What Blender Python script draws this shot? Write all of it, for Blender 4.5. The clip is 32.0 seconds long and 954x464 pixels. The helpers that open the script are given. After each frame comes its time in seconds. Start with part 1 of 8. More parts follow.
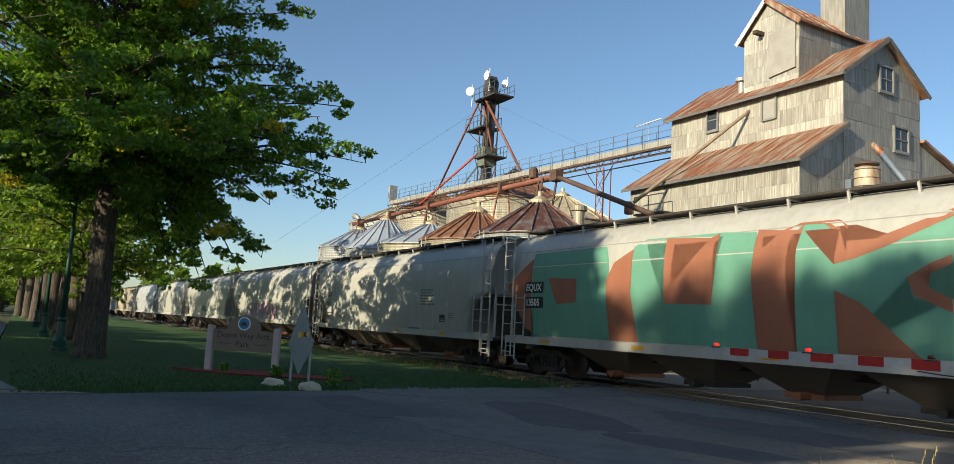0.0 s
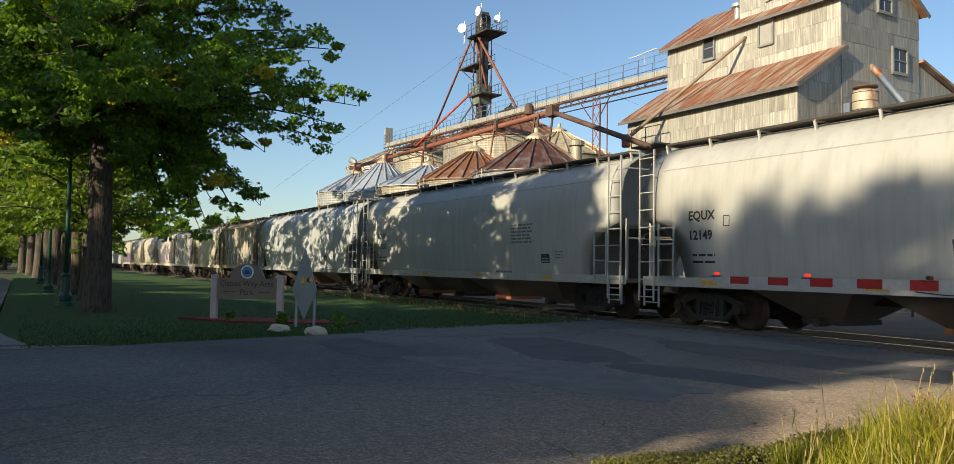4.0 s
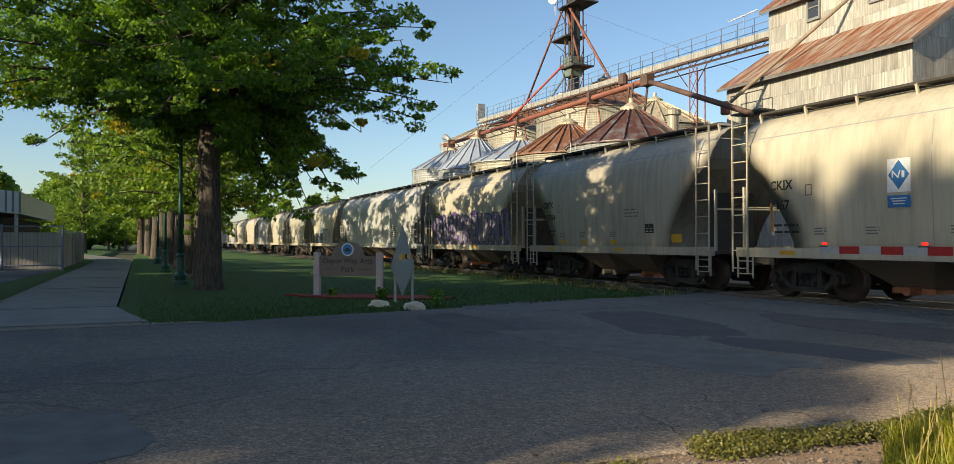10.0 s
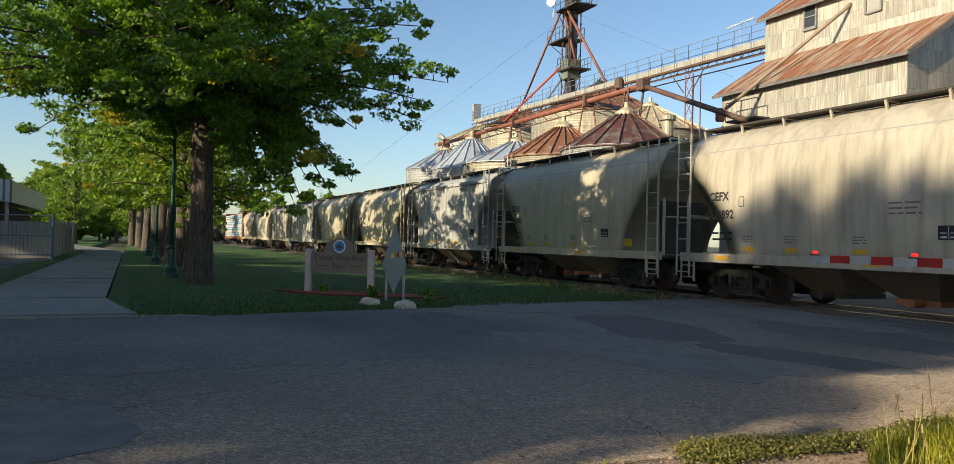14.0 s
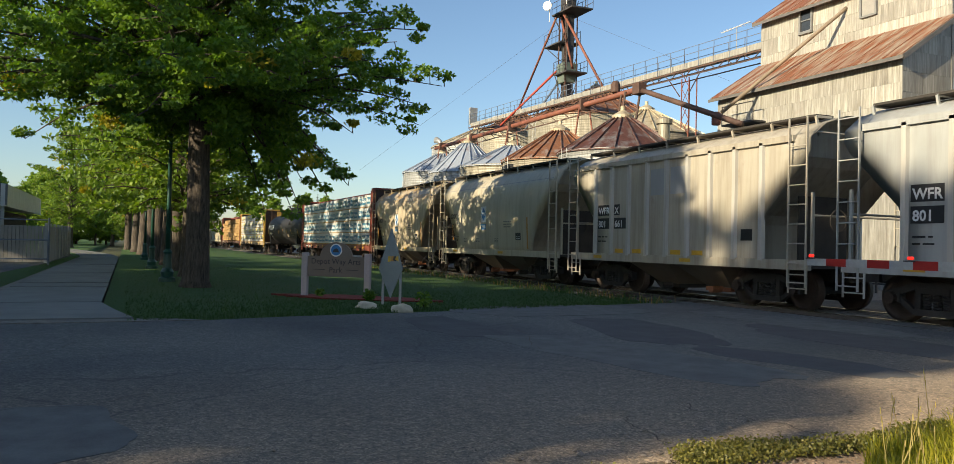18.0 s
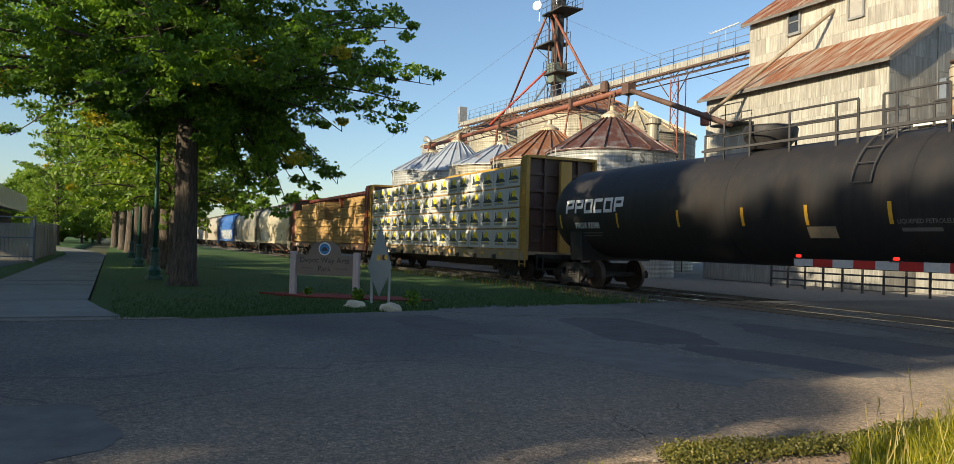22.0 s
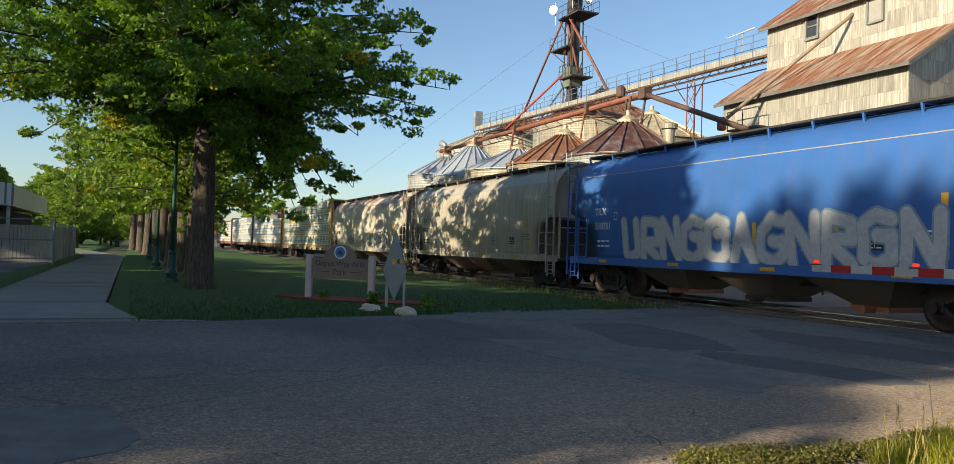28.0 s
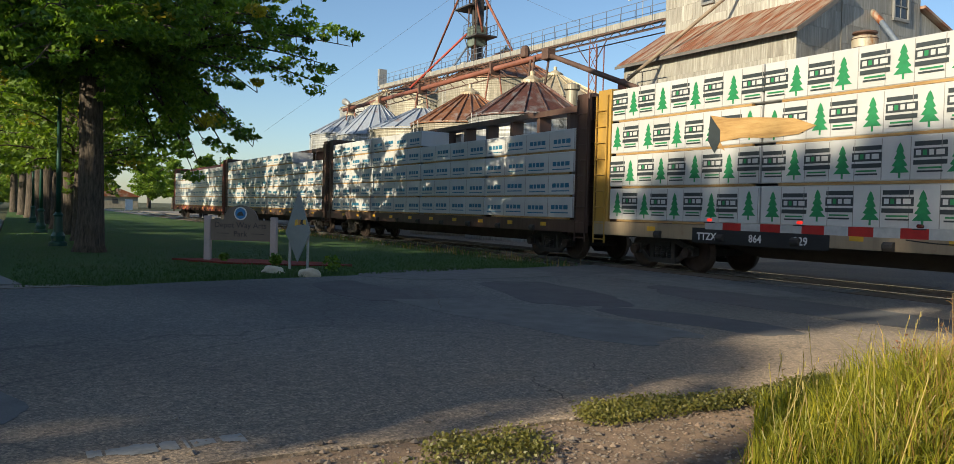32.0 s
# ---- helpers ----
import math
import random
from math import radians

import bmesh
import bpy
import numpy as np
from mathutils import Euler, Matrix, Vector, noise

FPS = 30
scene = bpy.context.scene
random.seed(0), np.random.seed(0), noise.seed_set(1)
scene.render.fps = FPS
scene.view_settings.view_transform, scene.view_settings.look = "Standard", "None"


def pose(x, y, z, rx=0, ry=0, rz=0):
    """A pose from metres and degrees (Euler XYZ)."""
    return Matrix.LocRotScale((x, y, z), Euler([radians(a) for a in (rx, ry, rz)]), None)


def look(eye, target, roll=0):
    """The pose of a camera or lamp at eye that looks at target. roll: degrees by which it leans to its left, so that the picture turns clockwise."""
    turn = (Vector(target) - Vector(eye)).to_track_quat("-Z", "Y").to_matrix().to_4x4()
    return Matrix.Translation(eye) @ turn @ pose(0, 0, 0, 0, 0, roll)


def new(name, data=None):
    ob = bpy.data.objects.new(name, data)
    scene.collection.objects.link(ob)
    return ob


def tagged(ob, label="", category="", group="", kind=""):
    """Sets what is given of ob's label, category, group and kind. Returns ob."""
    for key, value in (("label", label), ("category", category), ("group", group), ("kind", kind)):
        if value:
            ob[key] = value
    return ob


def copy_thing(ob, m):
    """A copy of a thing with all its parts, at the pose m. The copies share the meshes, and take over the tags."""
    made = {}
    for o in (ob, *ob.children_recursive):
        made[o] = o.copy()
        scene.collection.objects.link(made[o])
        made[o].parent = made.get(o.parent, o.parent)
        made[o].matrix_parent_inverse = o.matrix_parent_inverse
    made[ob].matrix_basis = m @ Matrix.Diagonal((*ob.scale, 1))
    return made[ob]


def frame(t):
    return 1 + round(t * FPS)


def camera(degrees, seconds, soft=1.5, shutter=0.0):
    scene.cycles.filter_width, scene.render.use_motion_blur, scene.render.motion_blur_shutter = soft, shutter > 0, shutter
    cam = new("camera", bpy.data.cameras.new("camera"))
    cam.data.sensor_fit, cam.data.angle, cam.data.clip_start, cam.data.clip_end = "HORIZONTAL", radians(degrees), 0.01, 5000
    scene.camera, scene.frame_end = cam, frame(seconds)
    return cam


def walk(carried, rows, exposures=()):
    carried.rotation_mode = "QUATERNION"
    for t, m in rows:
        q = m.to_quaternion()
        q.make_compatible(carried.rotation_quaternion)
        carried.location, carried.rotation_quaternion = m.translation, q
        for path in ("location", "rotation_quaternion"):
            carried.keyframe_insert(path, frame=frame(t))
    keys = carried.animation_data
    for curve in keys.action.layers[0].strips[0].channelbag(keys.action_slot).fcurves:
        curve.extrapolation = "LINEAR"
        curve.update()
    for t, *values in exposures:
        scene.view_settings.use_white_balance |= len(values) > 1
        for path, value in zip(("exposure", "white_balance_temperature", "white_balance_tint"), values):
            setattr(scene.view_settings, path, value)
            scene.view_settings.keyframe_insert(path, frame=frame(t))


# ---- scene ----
# camera: it stands at the roadside and turns
cam = camera(62.0, 32.0, soft=0.8)
EYE = (0.0, 0.0, 1.33)
TURNS = [
    (0, 60.00, 6.90, -3.22), (0.5, 58.30, 7.01, -3.07), (1, 57.32, 6.99, -2.62), (1.5, 57.71, 7.03, -1.64), (2, 60.49, 6.80, -1.70),
    (2.5, 62.36, 5.41, -1.47), (3, 62.36, 2.63, -1.22), (3.5, 62.03, 2.51, -1.20), (4, 60.11, 2.52, -0.93), (4.5, 50.41, 2.50, -0.35),
    (5.5, 44.50, 1.90, -0.15), (6.5, 50.08, 1.32, 0.01), (7, 57.66, 1.34, -0.08), (7.5, 63.46, 1.38, 0.02), (8, 66.70, 1.27, 0.08),
    (8.5, 67.16, 1.05, 0.25), (9, 67.05, 0.78, 0.07), (9.5, 66.90, 0.67, 0.15), (10, 66.96, 0.65, 0.05), (10.5, 66.93, 0.62, -0.13),
    (11, 66.75, 0.57, -0.26), (11.5, 66.58, 0.56, -0.63), (12, 66.45, 0.37, -0.60), (12.5, 66.48, 0.43, -0.76), (13, 66.46, 0.38, -1.04),
    (13.5, 66.44, 0.51, -1.24), (14, 66.41, 0.67, -1.39), (14.5, 66.32, 0.73, -1.52), (16.5, 66.49, 0.87, -1.51), (17, 66.37, 0.87, -1.60),
    (17.5, 66.35, 0.87, -1.51), (18, 66.17, 0.94, -1.33), (18.5, 66.14, 0.93, -1.19), (19, 66.01, 0.93, -1.22), (19.5, 65.84, 0.87, -1.17),
    (20, 65.70, 0.82, -1.35), (20.5, 65.53, 0.76, -1.27), (21, 65.44, 0.70, -1.26), (21.5, 65.44, 0.70, -1.39), (22, 65.38, 0.90, -1.54),
    (22.5, 65.36, 1.09, -1.59), (23, 65.33, 1.38, -1.40), (23.5, 65.24, 1.39, -1.46), (24, 65.24, 1.36, -1.61), (24.5, 65.20, 1.39, -1.68),
    (25, 65.11, 1.41, -1.90), (25.5, 65.16, 1.36, -1.95), (26, 65.91, 1.31, -1.89), (26.5, 66.36, 1.25, -1.73), (28.5, 66.47, 1.17, -1.81),
    (29, 66.36, 1.13, -1.79), (29.5, 66.22, 1.14, -1.92), (30, 66.26, 1.06, -2.01), (30.5, 65.99, 1.05, -1.97), (31, 64.49, 1.04, -1.97),
    (31.5, 62.22, 0.39, -1.90), (32, 59.65, -1.51, -1.51)]
walk(cam, [(t, pose(*EYE, 90 + p, r, y)) for t, y, p, r in TURNS],
     exposures=[(0, 0.50, 6450, 7), (2.5, 0.50, 6450, 7), (4.0, 0.56, 6650, 9), (5.5, 0.46, 6600, 9), (6.5, 0.44, 6550, 9), (7.2, 0.64, 6650, 9), (8, 0.66, 6650, 9), (11, 0.69, 6700, 9), (17, 0.68, 6700, 9), (24, 0.67, 6650, 9),
                (26, 0.60, 6600, 9), (28.5, 0.70, 6650, 9), (30, 0.70, 6650, 9), (31, 0.48, 6500, 9), (32, 0.52, 6450, 9)])

# evening sun from behind, low, a little to one side
SUN_GOES = Vector((-0.23, 1.0, -0.36)).normalized()
sun = new("sun", bpy.data.lights.new("sun", "SUN"))
sun.data.energy, sun.data.angle, sun.data.color = 4.9, radians(0.53), (1.0, 0.875, 0.64)
sun.matrix_world = look((0, 0, 40), Vector((0, 0, 40)) + SUN_GOES)
world = bpy.data.worlds.new("sky")
scene.world = world
world.use_nodes = True
sky = world.node_tree.nodes.new("ShaderNodeTexSky")
sky.sky_type, sky.sun_disc = "NISHITA", False
sky.sun_elevation = math.asin(-SUN_GOES.z)
sky.sun_rotation = math.atan2(-SUN_GOES.x, -SUN_GOES.y)
sky.air_density, sky.dust_density, sky.ozone_density = 1.0, 0.6, 3.1
world.node_tree.links.new(sky.outputs[0], world.node_tree.nodes["Background"].inputs[0])
world.node_tree.nodes["Background"].inputs[1].default_value = 0.106


# ---- materials ----
def material(name, rough=0.7, metal=0.0):
    m = bpy.data.materials.new(name)
    m.use_nodes = True
    b = m.node_tree.nodes["Principled BSDF"]
    b.inputs["Roughness"].default_value, b.inputs["Metallic"].default_value = rough, metal
    return m, m.node_tree, b


def node(tree, kind, **values):
    n = tree.nodes.new(kind)
    for key, value in values.items():
        n.inputs[key].default_value = value
    return n


def coords(tree, scale=(1, 1, 1), shift_by_object=False):
    c = tree.nodes.new("ShaderNodeTexCoord")
    mp = tree.nodes.new("ShaderNodeMapping")
    mp.inputs["Scale"].default_value = scale
    tree.links.new(c.outputs["Object"], mp.inputs[0])
    if shift_by_object:
        info = tree.nodes.new("ShaderNodeObjectInfo")
        mul = tree.nodes.new("ShaderNodeMath")
        mul.operation = "MULTIPLY"
        mul.inputs[1].default_value = 50
        tree.links.new(info.outputs["Random"], mul.inputs[0])
        tree.links.new(mul.outputs[0], mp.inputs["Location"])
    return mp.outputs[0]


def noise_tex(tree, vec, scale, detail=5, rough=0.6):
    n = node(tree, "ShaderNodeTexNoise", Scale=scale, Detail=detail, Roughness=rough)
    tree.links.new(vec, n.inputs["Vector"])
    return n.outputs["Fac"]


def ramp(tree, fac, stops):
    r = tree.nodes.new("ShaderNodeValToRGB")
    e = r.color_ramp.elements
    while len(e) < len(stops):
        e.new(0.5)
    for i, (p, c) in enumerate(stops):
        e[i].position, e[i].color = p, (*c, 1) if len(c) == 3 else c
    tree.links.new(fac, r.inputs[0])
    return r.outputs[0]


def mix(tree, fac, a, b, how="MIX"):
    m = tree.nodes.new("ShaderNodeMix")
    m.data_type, m.blend_type = "RGBA", how
    for value, sock in ((fac, m.inputs[0]), (a, m.inputs[6]), (b, m.inputs[7])):
        if hasattr(value, "links"):
            tree.links.new(value, sock)
        else:
            sock.default_value = value if isinstance(value, float) else (*value, 1)
    return m.outputs[2]


def bump(tree, b, height, strength=0.3, dist=0.02):
    n = node(tree, "ShaderNodeBump", Strength=strength, Distance=dist)
    tree.links.new(height, n.inputs["Height"])
    tree.links.new(n.outputs[0], b.inputs["Normal"])


def mottled(name, base, dark=0.75, light=1.12, rough=0.7, metal=0.0, scale=2.0, bumpy=0.15, grain=40.0, random_tint=0.0):
    """A surface with broad stains and fine grain."""
    m, t, b = material(name, rough, metal)
    if rough > 0.85:
        b.inputs["Diffuse Roughness"].default_value = 1.0
    v = coords(t, shift_by_object=True)
    lo, hi = [c * dark for c in base], [min(1, c * light) for c in base]
    c1 = ramp(t, noise_tex(t, v, scale), [(0.3, lo), (0.7, hi)])
    fine = noise_tex(t, v, grain, 3)
    c2 = mix(t, 0.35, c1, ramp(t, fine, [(0.3, [c * 0.7 for c in base]), (0.7, hi)]))
    if random_tint:
        info = t.nodes.new("ShaderNodeObjectInfo")
        c2 = mix(t, random_tint, c2, ramp(t, info.outputs["Random"], [(0, (0.35, 0.35, 0.35)), (1, (1.0, 1.0, 1.0))]), "MULTIPLY")
    t.links.new(c2, b.inputs["Base Color"])
    if bumpy:
        bump(t, b, fine, bumpy, 0.01)
    return m


def car_paint(name, base, dirt=(0.16, 0.12, 0.085), amount=0.5, rough=0.5, rust=0.0, roof=None, spray=()):
    """Painted steel of a freight car with run-down streaks, road dirt and rust spots."""
    m, t, b = material(name, rough)
    v = coords(t, shift_by_object=True)
    streak = noise_tex(t, coords(t, (3.0, 3.0, 0.22), True), 1.6, 6, 0.65)
    blot = noise_tex(t, v, 0.55, 6, 0.6)
    c = mix(t, 1.0, base, ramp(t, blot, [(0.3, (0.84, 0.83, 0.80)), (0.7, (1, 1, 1))]), "MULTIPLY")
    s = ramp(t, streak, [(0.45, (0, 0, 0)), (0.78, (amount, amount, amount))])
    c = mix(t, s, c, dirt)
    if rust:
        r = ramp(t, noise_tex(t, v, 1.7, 8, 0.7), [(0.60, (0, 0, 0)), (0.68, (rust, rust, rust))])
        c = mix(t, r, c, (0.19, 0.075, 0.03))
    if roof or spray:
        sep = t.nodes.new("ShaderNodeSeparateXYZ")
        t.links.new(coords(t), sep.inputs[0])
    if roof:
        # rust and grain dust along the roof's edge
        up = node(t, "ShaderNodeMapRange")
        t.links.new(sep.outputs["Z"], up.inputs["Value"])
        up.inputs["From Min"].default_value, up.inputs["From Max"].default_value = 3.35, 3.75
        patch = ramp(t, noise_tex(t, coords(t, (0.5, 1, 2.2), True), 1.3, 7, 0.7), [(0.46, (0, 0, 0)), (0.56, (0.9, 0.9, 0.9))])
        c = mix(t, mix(t, 1.0, patch, up.outputs[0], "MULTIPLY"), c, roof)
    for k, (tint, z0, z1, x0, x1) in enumerate(spray):
        # soft faded spray in upright drifts
        drift = ramp(t, noise_tex(t, coords(t, (1.0, 0.2, 0.22), False), 1.5 + 0.7 * k, 4, 0.5), [(0.42 + 0.03 * k, (0, 0, 0)), (0.62, (0.85, 0.85, 0.85))])
        for axis, lo, hi, soft in (("Z", z0, z1, 0.5), ("X", x0, x1, 0.7)):
            for edge, turn in ((lo, 1), (hi, -1)):
                f = node(t, "ShaderNodeMapRange")
                t.links.new(sep.outputs[axis], f.inputs["Value"])
                f.inputs["From Min"].default_value, f.inputs["From Max"].default_value = edge, edge + turn * soft
                drift = mix(t, 1.0, drift, f.outputs[0], "MULTIPLY")
        c = mix(t, drift, c, tint)
    t.links.new(c, b.inputs["Base Color"])
    panel = noise_tex(t, coords(t, (0.9, 1, 0.5), True), 1.1, 2)
    bump(t, b, panel, 0.25, 0.04)
    return m


def plain(name, base, rough=0.6, metal=0.0):
    m, t, b = material(name, rough, metal)
    v = coords(t, shift_by_object=True)
    n = noise_tex(t, v, 9, 5)
    t.links.new(ramp(t, n, [(0.25, [c * 0.78 for c in base]), (0.75, [min(1, c * 1.1) for c in base])]), b.inputs["Base Color"])
    return m


def glow(name, colour, strength):
    m, t, b = material(name, 0.3)
    b.inputs["Base Color"].default_value = (*[c * 0.4 for c in colour], 1)
    b.inputs["Emission Color"].default_value = (*colour, 1)
    b.inputs["Emission Strength"].default_value = strength
    return m


def tin_siding(name, base, rusty=0.0):
    """Old galvanised sheets in courses: each sheet weathers a little differently."""
    m, t, b = material(name, 0.55, 0.25)
    v = coords(t, shift_by_object=True)
    info = t.nodes.new("ShaderNodeObjectInfo")
    tint = ramp(t, info.outputs["Random"], [(0, (0.78, 0.75, 0.71)), (0.5, (0.90, 0.88, 0.84)), (1, (1.10, 1.08, 1.03))])
    c = mix(t, 1.0, base, tint, "MULTIPLY")
    streak = noise_tex(t, coords(t, (7, 7, 0.5), True), 1.5, 6, 0.7)
    c = mix(t, 1.0, c, ramp(t, streak, [(0.28, (0.60, 0.58, 0.54)), (0.5, (0.95, 0.94, 0.92)), (0.72, (1.45, 1.45, 1.45))]), "MULTIPLY")
    r = ramp(t, noise_tex(t, v, 1.1, 7, 0.7), [(0.58 - 0.25 * rusty, (0, 0, 0)), (0.75 - 0.2 * rusty, (0.25 + 0.6 * rusty,) * 3)])
    c = mix(t, r, c, (0.21, 0.10, 0.05))
    t.links.new(c, b.inputs["Base Color"])
    w = t.nodes.new("ShaderNodeTexWave")
    w.inputs["Scale"].default_value = 2.6
    t.links.new(coords(t), w.inputs["Vector"])
    bump(t, b, w.outputs["Fac"], 0.25, 0.02)
    return m


def rust_roof(name, amount=0.6, steel=(0.30, 0.31, 0.33), rust=(0.26, 0.10, 0.045), across=(5, 0.35, 0.35)):
    m, t, b = material(name, 0.6, 0.3)
    n = noise_tex(t, coords(t, across, True), 1.2, 7, 0.65)
    f = ramp(t, n, [(0.62 - 0.4 * amount, (0, 0, 0)), (0.80 - 0.35 * amount, (0.95,) * 3)])
    n2 = noise_tex(t, coords(t, shift_by_object=True), 5, 6)
    c = mix(t, f, steel, ramp(t, n2, [(0.3, [x * 0.55 for x in rust]), (0.7, rust)]))
    t.links.new(c, b.inputs["Base Color"])
    bump(t, b, n2, 0.2, 0.01)
    return m


def asphalt():
    m, t, b = material("worn_asphalt", 0.85)
    b.inputs["Diffuse Roughness"].default_value = 1.0
    v = coords(t)
    broad = noise_tex(t, v, 0.22, 6, 0.55)
    c = ramp(t, broad, [(0.36, (0.054, 0.056, 0.060)), (0.47, (0.072, 0.073, 0.075)), (0.53, (0.090, 0.089, 0.088)), (0.7, (0.118, 0.114, 0.108))])
    vor = node(t, "ShaderNodeTexVoronoi", Scale=70.0)
    t.links.new(v, vor.inputs["Vector"])
    # dust and fine gravel along the road's edge, widened to paint its sunlit strip
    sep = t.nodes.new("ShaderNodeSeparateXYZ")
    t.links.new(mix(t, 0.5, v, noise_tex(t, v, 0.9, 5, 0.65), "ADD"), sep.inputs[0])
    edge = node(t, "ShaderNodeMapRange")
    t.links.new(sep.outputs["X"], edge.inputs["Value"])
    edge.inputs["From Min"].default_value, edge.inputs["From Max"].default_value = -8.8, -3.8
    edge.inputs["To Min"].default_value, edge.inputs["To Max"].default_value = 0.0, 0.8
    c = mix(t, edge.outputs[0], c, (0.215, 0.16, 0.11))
    grit = ramp(t, vor.outputs["Color"], [(0.12, (0.45, 0.45, 0.46)), (0.5, (0.95, 0.95, 0.94)), (0.88, (1.9, 1.82, 1.68))])
    c = mix(t, 0.8, c, grit, "MULTIPLY")
    fleck = node(t, "ShaderNodeTexVoronoi", Scale=24.0)
    t.links.new(v, fleck.inputs["Vector"])
    c = mix(t, 0.45, c, ramp(t, fleck.outputs["Color"], [(0.15, (0.6, 0.6, 0.6)), (0.5, (1.0, 1.0, 1.0)), (0.9, (1.6, 1.55, 1.45))]), "MULTIPLY")
    wob = noise_tex(t, v, 1.3, 4)
    crack = node(t, "ShaderNodeTexVoronoi", Scale=0.16)
    crack.feature = "DISTANCE_TO_EDGE"
    bent = mix(t, 0.35, v, wob, "ADD")
    t.links.new(bent, crack.inputs["Vector"])
    line = ramp(t, crack.outputs["Distance"], [(0.0, (0.55,) * 3), (0.004, (0.0,) * 3)])
    c = mix(t, line, c, (0.02, 0.02, 0.02))
    t.links.new(c, b.inputs["Base Color"])
    bump(t, b, vor.outputs["Distance"], 0.35, 0.008)
    return m


def turf(name, lo, hi, dry=(0.16, 0.13, 0.05), dryness=0.3):
    m, t, b = material(name, 0.9)
    v = coords(t)
    c = ramp(t, noise_tex(t, v, 18, 6, 0.75), [(0.3, lo), (0.7, hi)])
    d = ramp(t, noise_tex(t, v, 0.35, 5), [(0.5, (0, 0, 0)), (0.75, (dryness,) * 3)])
    c = mix(t, d, c, dry)
    t.links.new(c, b.inputs["Base Color"])
    bump(t, b, noise_tex(t, v, 55, 4, 0.8), 0.9, 0.05)
    return m


def leafy(name, lo, hi, through_light=0.35):
    m, t, b = material(name, 0.5)
    g = t.nodes.new("ShaderNodeNewGeometry")
    big = noise_tex(t, coords(t), 0.5, 3)
    c = ramp(t, g.outputs["Random Per Island"], [(0, lo), (0.75, hi), (1, [hi[0] * 1.5, hi[1] * 1.2, hi[2]])])
    c = mix(t, 0.5, c, ramp(t, big, [(0.3, [x * 0.6 for x in lo]), (0.7, [x * 1.15 for x in hi])]))
    t.links.new(c, b.inputs["Base Color"])
    tr = t.nodes.new("ShaderNodeBsdfTranslucent")
    t.links.new(mix(t, 1.0, c, (1.6, 1.7, 0.6), "MULTIPLY"), tr.inputs[0])
    mx = t.nodes.new("ShaderNodeMixShader")
    mx.inputs[0].default_value = through_light
    t.links.new(b.outputs[0], mx.inputs[1])
    t.links.new(tr.outputs[0], mx.inputs[2])
    t.links.new(mx.outputs[0], t.nodes["Material Output"].inputs[0])
    return m


def bark():
    m, t, b = material("furrowed_bark", 0.9)
    v = coords(t, (9, 9, 1.6), True)
    n = noise_tex(t, v, 2.2, 7, 0.7)
    t.links.new(ramp(t, n, [(0.35, (0.025, 0.019, 0.014)), (0.65, (0.13, 0.10, 0.075))]), b.inputs["Base Color"])
    bump(t, b, n, 0.9, 0.05)
    return m


